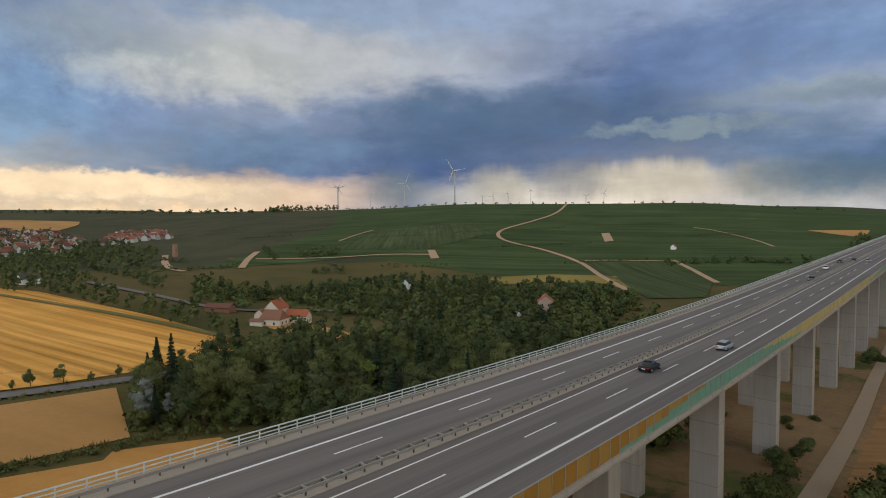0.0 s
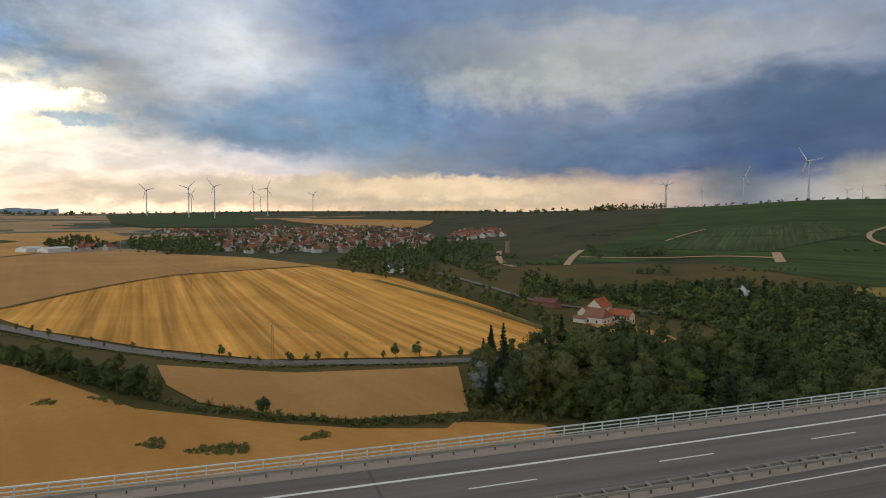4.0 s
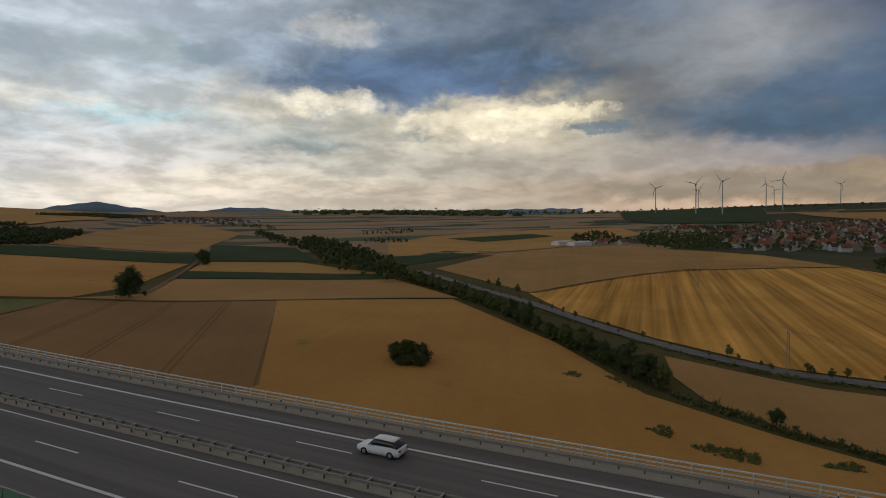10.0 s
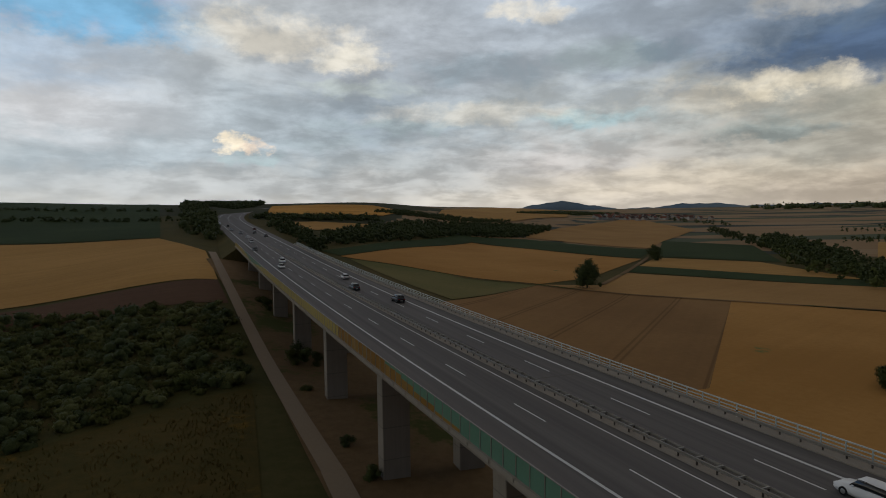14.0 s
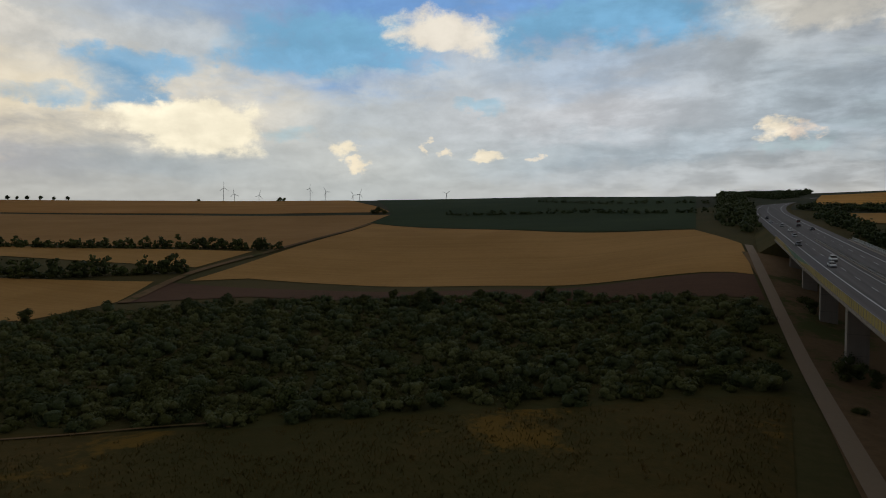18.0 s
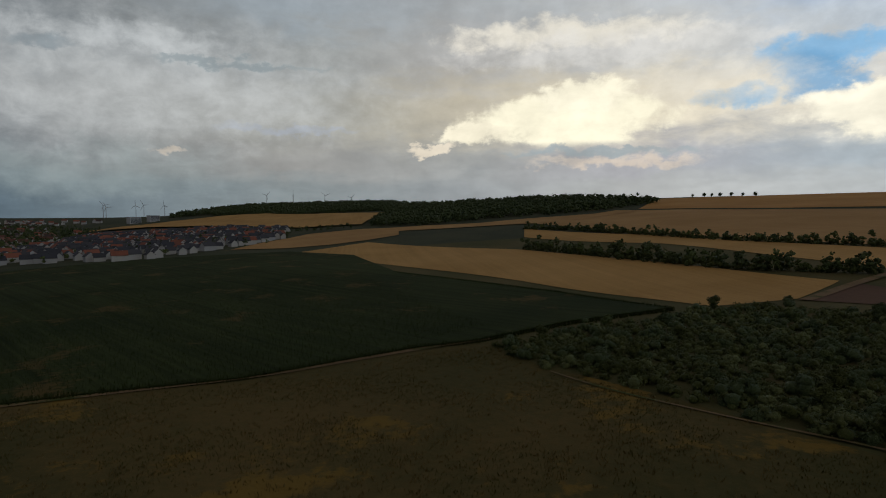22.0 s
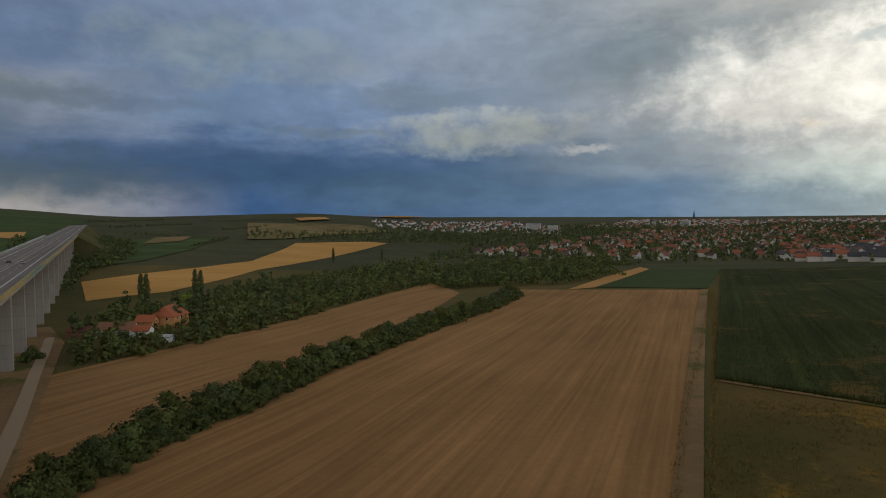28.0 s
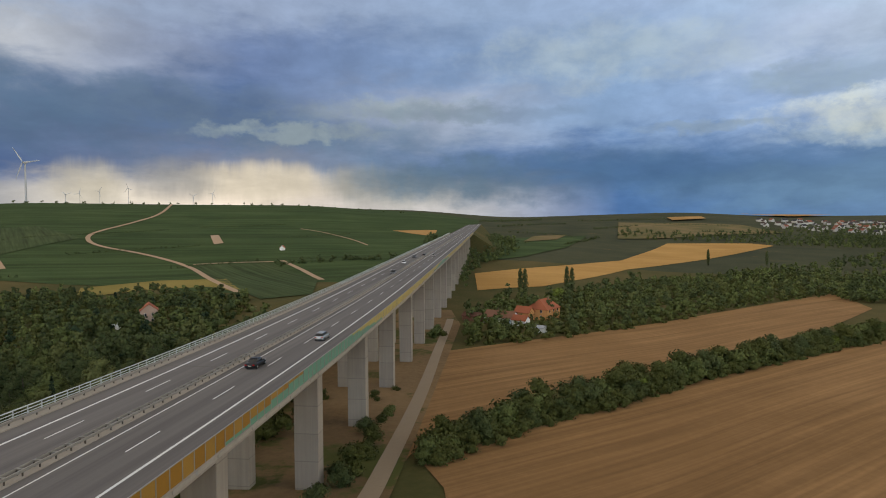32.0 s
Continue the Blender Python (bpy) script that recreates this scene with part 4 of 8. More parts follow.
ribbon("track", ((-18.2, -89.5), (-16.8, -114), (-15.2, -160), (-12.8, -200), (-10.2, -249), (-8.5, -309)), 3.3, GRAVEL, "pale dusty farm track climbing to the embankment")
ribbon("dirt_path", ((-693.1, 1185.5), (-578.6, 960.1), (-551.2, 836.1), (-524.2, 721.2), (-490.2, 652.7), (-441.3, 601.4), (-372.4, 582.2), (-298, 537.5), (-249.6, 479.9), (-185.3, 397.5)), 5, PATH, "winding dirt path through the vineyard")
drape("meadow", ((-284.7, 367.8), (-317.9, 416.9), (-283.1, 461), (-232.2, 476.4), (-177.6, 391.5), (-222.7, 428.2), (-262.1, 410.1)), OLIVE_Y, "dry yellow-green meadow at the foot of the vineyard", lift=0.2)
drape("vineyard", ((-297.3, 541.9), (-232.2, 570.9), (-154.5, 478.7), (-129.9, 390.5), (-156, 366.8), (-188.7, 406.7)), VINES_B, "lighter vineyard plot with visible rows", lift=0.2)
drape("vineyard", ((-577.1, 453.1), (-478.3, 502.9), (-491.9, 647.5), (-616.3, 731.5), (-681.4, 620.6)), VINES_B, "vineyard plot on the slope", lift=0.2)
drape("fallow_plot", ((-386, 747.4), (-381.1, 760.5), (-336.8, 684), (-340.8, 668.6)), PATH, "small bare plot among vines", lift=0.3)
drape("fallow_plot", ((-471.2, 499), (-464.3, 503.8), (-427.4, 470.5), (-432.2, 462.6)), PATH, "small bare plot among vines", lift=0.3)
drape("stubble_field", ((-185.8, 955.5), (-119.3, 998.8), (-115.5, 943.1), (-125, 902.7)), TAN, "tan field on the vineyard slope", lift=0.2)
drape("stubble_field", ((-2353.8, 105.3), (-2032.9, 316.3), (-1691.5, 526.1), (-1596.4, 493.4), (-1384.3, 366.5), (-1623.7, 252.2), (-1948.7, 155.7)), TAN, "tan strips on the hill behind the village", lift=0.2)
drape("stubble_field", ((-743.7, -40.3), (-665.2, 19.5), (-545.3, 66.9), (-539.2, -29.6)), BUFF, "pale field before the village", lift=0.2)
drape("crop_field", ((-2846.9, -542), (-3044.5, 31.4), (-1710, 48.8), (-1640.4, -224.2), (-1904.3, -346)), GREEN, "green hillside below the turbines", lift=0.2)
drape("stubble_field", ((-934.1, -499.1), (-1278.6, -426.7), (-1446.9, -276.4), (-1143.2, -177.4), (-725.3, -217.2), (-620.9, -246.4), (-504.3, -317.8), (-727.4, -457.4)), BUFF, "pale stubble fields beyond the road", lift=0.14)
drape("crop_field", ((-877.6, -438.9), (-1083.4, -371.4), (-1024.3, -306), (-817.3, -352.3)), GREEN, "green strip between stubble fields", lift=0.24)
drape("stubble_field", ((1334, 627), (1418, 587), (1472, 520), (1387, 373), (1208, 242), (1065, 129), (1020, 22), (1105, 12), (1270, -40), (1311, 0), (1481, 110), (1630, 280), (1660, 400), (1633, 515), (1516, 597)), BUFF, "tan field between town and forest", lift=0.5)
drape("stubble_field", ((694.7, 157.4), (799.3, 138.9), (921.2, 97.2), (938.9, 14.6), (923.6, -35.8), (775.1, -30.8), (721.2, 10.1), (690.8, 46.9), (680, 97.8)), TAN, "tan field on the rise above the maize", lift=0.2)
drape("stubble_field", ((838, 17), (905, 48), (928, 0), (925, -70), (868, -152), (884, -248), (874, -349), (853, -383), (791, -284), (778, -203), (800, -140), (850, -45)), TAN, "tan field below the hill forest", lift=0.25)
drape("bare_slope", ((18.6, 840.2), (70.8, 925), (95.1, 1029.3), (38.5, 963)), SCRUB, "small bare brown slope on the vineyard hill", lift=0.4)
drape("stubble_field", ((418, 1688.2), (521.1, 1740.7), (511.1, 1658.9), (407.2, 1587.5)), TAN, "small tan field on the vineyard hill", lift=0.6)
drape("scrub_slope", ((178, 1029), (275.1, 1085.6), (563.2, 1325.2), (549.9, 1516.5), (264.4, 1528.5)), SCRUB, "brown scrubby slope above the wheat", lift=0.3)
drape("stubble_field", ((740.7, 2092.2), (1224.4, 2886.1), (1417.9, 2878.7), (921, 2169.3)), TAN, "small tan field on the vineyard hill", lift=0.5)
drape("field_margin", ((273.1, 329.4), (361.5, 391), (467.2, 452.9), (455, 428.6), (295.6, 327.9)), TAN, "strip of dry grass beside the green field", lift=0.2)
drape("vineyard", ((-41.1, 867.1), (24.5, 931.2), (133.1, 1059.3), (72.2, 794.8), (18.5, 665.9), (-28.1, 609.8)), VINES, "vineyard beyond the viaduct", lift=0.2)
ribbon("dirt_path", ((-586.6, 351.8), (-524, 411.5), (-498.4, 454.1), (-448.8, 482)), 5, PATH, "dirt terrace track between vines")
ribbon("dirt_path", ((-536.3, 306.2), (-592.4, 345.6), (-641.4, 387.1)), 7, PATH, "bare dirt slope beside the vines")
ribbon("dirt_path", ((-744.9, 324.3), (-632.5, 273.9), (-564.2, 250.3), (-538.7, 250.8)), 7, PATH, "sunken dirt path below the tower")
ribbon("dirt_path", ((-641.3, 508.3), (-682.8, 572.5), (-704.4, 624.2)), 4, PATH, "dirt path through the vineyard")
ribbon("dirt_path", ((-228, 587.9), (-189.8, 540.9), (-149.4, 473.2)), 5, PATH, "dirt path through the vineyard")
ribbon("dirt_path", ((-315.4, 891.3), (-275.7, 869.5), (-214.5, 801.1), (-173.3, 732.9)), 3, PATH, "dirt path through the vineyard")
ribbon("dirt_path", ((-298.8, 544.7), (-269.7, 565.3), (-225.6, 581.8)), 3, PATH, "dirt path between vineyard plots")
ribbon("field_path", ((-207.4, -277.1), (-259.7, -321.1), (-327.2, -382.2), (-373.5, -428.1)), 3, UNDER, "grassy field path between stubble fields")
ribbon("field_path", ((-133.4, -312.2), (-169.9, -280.1), (-227, -208), (-275.2, -140)), 2.2, UNDER, "narrow grassy field boundary")
ribbon("field_path", ((221.6, -169.9), (248.4, -212.2), (266.2, -253.4), (277.4, -335.7), (322.7, -522.2)), 5, UNDER, "grassy farm track climbing between fields")
ribbon("field_path", ((141.2, 104), (160.9, 33), (183.3, -13.3), (190.2, -38.7)), 3, UNDER, "worn edge track below the maize")
ribbon("bare_edge", ((147.1, -45.8), (125.3, -53.8), (107.9, -64.1), (82.4, -83.4), (78.7, -81.8)), 0.7, UNDER, "bare clay bank at the scrub's edge")
ribbon("green_strip", ((-434.2, 89.5), (-353.8, 110.3), (-286.1, 122.8), (-232.6, 130.1)), 5, OLIVE, "grassy strip across the golden field", lift=0.3)
ribbon("field_path", ((-318.6, -109.1), (-400.4, -84.8), (-480, -49), (-549.5, 61.3)), 2.5, UNDER, "dark field boundary", lift=0.3)
ribbon("village_road", ((-482.3, 153.9), (-427.5, 157.3), (-376.3, 161.9), (-312.8, 166.3), (-282.6, 207.4), (-254.8, 217), (-223.7, 221.1)), 6, ASPHALT, "grey valley road past the farmhouse", lift=0.3)
drape("yard", ((-276.4, 161.3), (-247.5, 174.8), (-222.9, 176.2), (-198.4, 168.9), (-192.8, 152.3), (-212.2, 155.6), (-234.9, 153.8)), BUFF, "dry paddock beside the farmhouse", lift=0.2)
ribbon("farm_track", ((339.2, 270.8), (173.3, 137.9), (115, 90.5), (71, 54.6)), 4.5, UNDER, "rutted dirt track between stubble and maize")
ribbon("country_road", ((-387.3, -217.6), (-326, -150), (-285.1, -97.8), (-228, -46.7), (-204.7, -13.7), (-194, 19.6), (-198.5, -2.6), (-193.1, 33.9), (-188.1, 69.6), (-186.4, 102.4)), 6.5, ASPHALT, "grey country road lined with small trees")

# ---- viaduct ----
def axis(y):
    """Sideways bend of the motorway."""
    return -0.0204 * y - 5e-6 * y * y - (0.0004 * (y + 480) ** 2 if y < -480 else 0)


def deck_z(y):
    """Height of the carriageway, a shallow sag."""
    c = min(max(y, -240), 200)
    return -20.52 - 0.0165 * c + 9.26e-5 * c * c + (-0.0165 + 1.852e-4 * c) * (y - c) * (1.0 if y > 0 else 0.98)


def sweep(name, profile, y0, y1, step, mat, parent=None, label=""):
    """A closed or open cross-section (x, z over the carriageway) drawn along the motorway."""
    ys = np.linspace(y0, y1, max(2, int(round((y1 - y0) / step)) + 1))
    n = len(profile)
    verts = [(px + axis(y), y, deck_z(y) + pz) for y in ys for px, pz in profile]
    faces = []
    for i in range(len(ys) - 1):
        for k in range(n):
            a, b = i * n + k, i * n + (k + 1) % n
            faces.append((a, b, b + n, a + n))
    faces += [tuple(range(n)), tuple(reversed(range((len(ys) - 1) * n, len(ys) * n)))]
    me = mesh_of(name, verts, faces, mat)
    bm = bmesh.new()
    bm.from_mesh(me)
    bmesh.ops.recalc_face_normals(bm, faces=bm.faces[:])
    bm.to_mesh(me)
    bm.free()
    ob = new(name, me)
    ob.parent = parent
    if label:
        tagged(ob, label)
    return ob


def rect(x0, x1, z0, z1):
    return ((x0, z0), (x1, z0), (x1, z1), (x0, z1))


Y0, Y1 = -292.0, 690.0
viaduct = tagged(new("viaduct"), "long concrete motorway viaduct on slab piers", "viaduct")
sweep("deck", ((-51.1, 0.05), (-51.1, -0.5), (-50.2, -0.7), (-49.0, -2.4), (-42.2, -2.4), (-40.6, -0.6), (-35.6, -0.6), (-34.0, -2.4), (-26.8, -2.4), (-25.6, -0.7), (-23.3, -0.5), (-23.3, 0.05)), Y0, Y1, 12, CONCRETE, viaduct, "weathered concrete box deck")
sweep("carriageway", rect(-37.4, -25.2, -0.2, 0.09), Y0, Y1, 12, ASPHALT, viaduct, "dark asphalt carriageway")
sweep("carriageway", rect(-48.9, -38.95, -0.2, 0.09), Y0, Y1, 12, ASPHALT, viaduct, "dark asphalt carriageway")
sweep("kerb", rect(-25.2, -23.2, -0.2, 0.22), Y0, Y1, 12, PALE, viaduct, "pale concrete edge beam")
sweep("kerb", rect(-51.2, -48.9, -0.2, 0.22), Y0, Y1, 12, PALE, viaduct, "pale concrete edge beam")
sweep("median", rect(-38.95, -37.4, -0.2, 0.15), Y0, Y1, 12, PALE, viaduct, "pale concrete central strip")
for k in range(-10, 18):
    y = 92.0 + 35.6 * k
    if not Y0 + 8 < y < Y1 - 8:
        continue
    for xa, xb in ((-30.3, -26.2), (-42.3, -38.1)):
        xa, xb = xa + axis(y), xb + axis(y)
        foot = float(min(ground(xa, y), ground(xb, y))) - 1.0
        part_mesh("pier", box_mesh("pier", xa, xb, y - 1.3, y + 1.3, foot, deck_z(y) - 2.38, CONCRETE, 0.08), viaduct)


def embankment(y0, y1, label):
    """Earth slopes that carry the motorway from the ground up to the carriageway."""
    ys = np.linspace(y0, y1, 40)
    verts, faces = [], []
    for y in ys:
        a, z = axis(y), deck_z(y) - 0.1
        row = []
        for s, edge in ((-1, -50.4), (1, -24.2)):
            g = float(ground(edge + a, y))
            for _ in range(4):
                run = max(0.5, (z - g) * 1.6)
                g = float(ground(edge + a + s * run, y))
            row.append((edge + a + s * run, y, min(g, z) - 0.6))
        verts += [row[0], (-50.4 + a, y, z), (-24.2 + a, y, z), row[1]]
    for i in range(len(ys) - 1):
        for k in range(3):
            faces.append((i * 4 + k, i * 4 + k + 1, i * 4 + k + 5, i * 4 + k + 4))
    faces += [(0, 1, 2, 3), tuple(len(verts) - 4 + k for k in range(4))]
    tagged(new("embankment", mesh_of("embankment", verts, faces, LAND)), label, "embankment", kind="structure")


embankment(Y1 - 6, 1500, "grassy earth embankment carrying the motorway")
embankment(-900, Y0 + 6, "grassy earth embankment carrying the motorway")
motorway = tagged(new("motorway"), "grey four-lane motorway climbing out of the valley", "road", kind="structure")
sweep("carriageway", rect(-49.8, -24.6, -1.5, 0.09), Y1, 1500, 30, ASPHALT, motorway)
sweep("carriageway", rect(-49.8, -24.6, -1.5, 0.09), -900, Y0, 4, ASPHALT, motorway)
for x, w in ((-28.68, 0.30), (-36.13, 0.16), (-46.1, 0.30)):
    sweep("lane_line", rect(x - w / 2, x + w / 2, 0.0, 0.104), -880, 1480, 20, PAINT, viaduct)
dash = box_mesh("lane_dash", -0.08, 0.08, 0, 6, -0.1, 0.106, PAINT)
for x, y0 in ((-32.52, 31.4), (-43.05, 33.9)):
    for k in range(-24, 40):
        y = y0 + 18.0 * k
        slope = math.degrees(math.atan((deck_z(y + 6) - deck_z(y)) / 6))
        part_mesh("lane_dash", dash, viaduct, pose(x + axis(y), y, deck_z(y), slope, 0, 1.17))



# ---- trees and shrubs ----
BARK = plain_material("bark", (0.085, 0.065, 0.05), 0.95, 0, 0.3, 3.0, 0.4)
LEAF = leaf_material("dark_leaves", (0.037, 0.053, 0.020), (0.082, 0.099, 0.037))
LEAF_MID = leaf_material("mid_green_leaves", (0.058, 0.079, 0.025), (0.124, 0.143, 0.046))
LEAF_BIRCH = leaf_material("olive_leaves", (0.074, 0.088, 0.030), (0.145, 0.152, 0.054))
LEAF_BRIGHT = leaf_material("yellow_green_leaves", (0.085, 0.125, 0.022), (0.160, 0.190, 0.040))
LEAF_SILVER = leaf_material("silvery_leaves", (0.12, 0.135, 0.11), (0.24, 0.255, 0.22))
NEEDLE = leaf_material("spruce_needles", (0.016, 0.030, 0.016), (0.036, 0.056, 0.027))
SCRUBLEAF = leaf_material("scrub_leaves", (0.044, 0.055, 0.017), (0.092, 0.098, 0.028))


def clump_quads(rng, pts, out, leaf):
    """Small bent four-cornered sprays at pts, facing roughly along out; corners with the normals of the crown."""
    n = len(pts)
    d = out + rng.normal(0, 0.42, (n, 3))
    d /= np.linalg.norm(d, axis=1)[:, None] + 1e-9
    a = np.cross(d, rng.normal(0, 1, (n, 3)))
    a /= np.linalg.norm(a, axis=1)[:, None] + 1e-9
    b = np.cross(d, a)
    s = leaf * rng.uniform(0.55, 1.25, (n, 1))
    v = np.stack([pts - a * s, pts - b * s * 0.8 + d * s * 0.2, pts + a * s, pts + b * s * 0.9 - d * s * 0.25], 1)
    g = d * 0.75 + np.array([0, 0, 0.30])
    g /= np.linalg.norm(g, axis=1)[:, None] + 1e-9
    return np.concatenate([v.reshape(-1, 3), np.repeat(g, 4, 0)], 1)


def core_quads(rng, centre, size, around=7, up=4):
    """Rough, solid inner masses of foliage, one for each lobe, so that no daylight shows through a dense crown."""
    a = np.linspace(0, 2 * np.pi, around + 1)
    e = np.linspace(-0.9, np.pi / 2, up + 1)
    aa, ee = np.meshgrid(a, e, indexing="ij")
    unit = np.stack([np.cos(aa) * np.cos(ee), np.sin(aa) * np.cos(ee), np.sin(ee)], -1)
    rough = rng.uniform(0.82, 1.10, (len(centre), around + 1, up + 1))
    rough[:, -1] = rough[:, 0]
    rough[:, :, -1] = 1.0
    grid = centre[:, None, None, :] + unit[None] * (rough * size[:, None, None])[..., None] * np.array([1, 1, 0.85])
    nor = np.broadcast_to(unit * 0.75 + np.array([0, 0, 0.30]), grid.shape)
    full = np.concatenate([grid, nor / np.linalg.norm(nor, axis=-1)[..., None]], -1)
    q = np.stack([full[:, :-1, :-1], full[:, 1:, :-1], full[:, 1:, 1:], full[:, :-1, 1:]], 3)
    return q.reshape(-1, 6)


def foliage(rng, count, h0, h1, radius, lobes, leaf, shell=0.6, core=(7, 4), floor=None, scale=1.0):
    """An uneven crown of overlapping lobes: inner masses under many small sprays. Rows of place and normal."""
    t = rng.uniform(0, 1, lobes)
    wide = np.sin(np.pi * (0.14 + 0.80 * t)) ** 0.75
    ang = rng.uniform(0, 2 * np.pi, lobes)
    off = radius * 0.62 * wide * np.sqrt(rng.uniform(0.05, 1, lobes))
    centre = np.stack([np.cos(ang) * off, np.sin(ang) * off, h0 + (h1 - h0) * (0.14 + 0.74 * t)], 1)
    size = radius * rng.uniform(0.30, 0.56, lobes) * (0.55 + 0.55 * wide)
    pick = rng.choice(lobes, count, p=size ** 2 / (size ** 2).sum())
    d = rng.normal(0, 1, (count, 3))
    d /= np.linalg.norm(d, axis=1)[:, None]
    d[:, 2] = np.where(rng.uniform(0, 1, count) < 0.5, np.abs(d[:, 2]), d[:, 2])
    rr = size[pick] * (0.72 + 0.58 * rng.uniform(0, 1, count) ** 1.6)
    p = centre[pick] + d * rr[:, None] * np.array([1, 1, 0.85])
    if floor is not None:
        p[:, 2] = np.maximum(p[:, 2], floor)
    out = np.concatenate([clump_quads(rng, p * scale, d, leaf), core_quads(rng, centre * scale, size * 0.66 * scale, *core)])
    return out


def at(v, x, y, z):
    """Foliage moved to a place."""
    return v + np.array([x, y, z, 0, 0, 0])


def quads_mesh(name, verts, mat):
    """Four-cornered sprays as one mesh; six columns: place and normal."""
    verts = np.asarray(verts, np.float32)
    n = len(verts) // 4
    me = bpy.data.meshes.new(name)
    me.vertices.add(n * 4)
    me.vertices.foreach_set("co", verts[:, :3].ravel())
    me.loops.add(n * 4)
    me.loops.foreach_set("vertex_index", np.arange(n * 4, dtype=np.int32))
    me.polygons.add(n)
    me.polygons.foreach_set("loop_start", np.arange(0, n * 4, 4, dtype=np.int32))
    me.materials.append(mat)
    me.update(calc_edges=True)
    if verts.shape[1] == 6:
        normal = me.attributes.new("custom_normal", "FLOAT_VECTOR", "POINT")
        normal.data.foreach_set("vector", verts[:, 3:].ravel())
    return me


def trunk_mesh(rng, height, girth, limbs=5, spread=0.5):
    """A tapered trunk with a root flare and rising limbs."""
    bm = bmesh.new()

    def tube(a, b, r0, r1, sides=7, bends=3):
        a, b = Vector(a), Vector(b)
        side = (b - a).orthogonal().normalized()
        up = (b - a).normalized()
        rings = []
        for i in range(bends + 1):
            f = i / bends
            c = a.lerp(b, f) + side * math.sin(f * 3.0) * (b - a).length * 0.03
            r = r0 + (r1 - r0) * f
            rings.append([bm.verts.new(c + Matrix.Rotation(2 * math.pi * k / sides, 3, up) @ side * r) for k in range(sides)])
        for p, q in zip(rings[:-1], rings[1:]):
            for k in range(sides):
                bm.faces.new((p[k], p[(k + 1) % sides], q[(k + 1) % sides], q[k]))
        bm.faces.new(rings[-1])

    tube((0, 0, -0.6), (0, 0, height * 0.12), girth * 1.7, girth, 8, 2)
    tube((0, 0, height * 0.12), (rng.uniform(-0.3, 0.3), rng.uniform(-0.3, 0.3), height * 0.85), girth, girth * 0.18, 8, 4)
    for k in range(limbs):
        a = 2 * math.pi * (k + rng.uniform(0, 0.6)) / limbs
        z = height * rng.uniform(0.25, 0.55)
        tube((0, 0, z), (math.cos(a) * height * spread * 0.45, math.sin(a) * height * spread * 0.45, z + height * 0.22), girth * 0.42, girth * 0.1, 5, 2)
    me = bpy.data.meshes.new("trunk")
    bm.to_mesh(me)
    bm.free()
    me.materials.append(BARK)
    return me


def broadleaf(seed, h, r, mat, count=1500, leaf=0.5, low=0.12, lobes=14):
    rng = np.random.default_rng(seed)
    return trunk_mesh(rng, h, 0.022 * h), quads_mesh("crown", foliage(rng, int(count * 0.9), h * low, h, r, lobes, leaf * 0.72, core=(8, 5)), mat)


def spruce(seed, h, r, count=1300):
    rng = np.random.default_rng(seed)
    tiers = np.floor(rng.uniform(0, 1, count) ** 1.25 * 16) / 16
    ang = rng.uniform(0, 2 * np.pi, count)
    arm = rng.uniform(0.15, 1, count) ** 0.6 * (0.82 + 0.18 * np.sin(ang * 6 + tiers * 40))
    rad = r * (1 - tiers) * arm + 0.05
    z = h * (0.06 + 0.94 * tiers) - rad * 0.38 + rng.normal(0, 0.10, count)
    p = np.stack([np.cos(ang) * rad, np.sin(ang) * rad, z], 1)
    d = np.stack([np.cos(ang) * 0.5, np.sin(ang) * 0.5, np.full(count, 0.8)], 1)
    tip = np.stack([rng.normal(0, 0.06, 30), rng.normal(0, 0.06, 30), h * rng.uniform(0.93, 1.03, 30)], 1)
    p, d = np.concatenate([p, tip]), np.concatenate([d, np.tile((0, 0, 1.0), (30, 1))])
    return trunk_mesh(rng, h, 0.018 * h, 0), quads_mesh("crown", clump_quads(rng, p, d, 0.42), NEEDLE)


def poplar(seed, h, r):
    rng = np.random.default_rng(seed)
    n = 1400
    t = rng.uniform(0, 1, n)
    ang = rng.uniform(0, 2 * np.pi, n)
    rad = r * np.sin(np.pi * np.clip(0.08 + 0.88 * t, 0, 1)) ** 0.6 * (0.7 + 0.3 * np.sin(ang * 3 + t * 22)) * rng.uniform(0.6, 1, n)
    p = np.stack([np.cos(ang) * rad, np.sin(ang) * rad, h * (0.05 + 0.95 * t)], 1)
    d = np.stack([np.cos(ang), np.sin(ang), np.full(n, 0.6)], 1)
    return trunk_mesh(rng, h, 0.02 * h, 4, 0.1), quads_mesh("crown", clump_quads(rng, p, d, 0.42), LEAF)


def shrub_quads(rng, h, r, count, leaf, lobes=7):
    return foliage(rng, count, -0.1 * h, h, r, lobes, leaf * 0.8, core=(8, 5) if count > 600 else (6, 3) if count > 45 else (5, 2), floor=0.05)


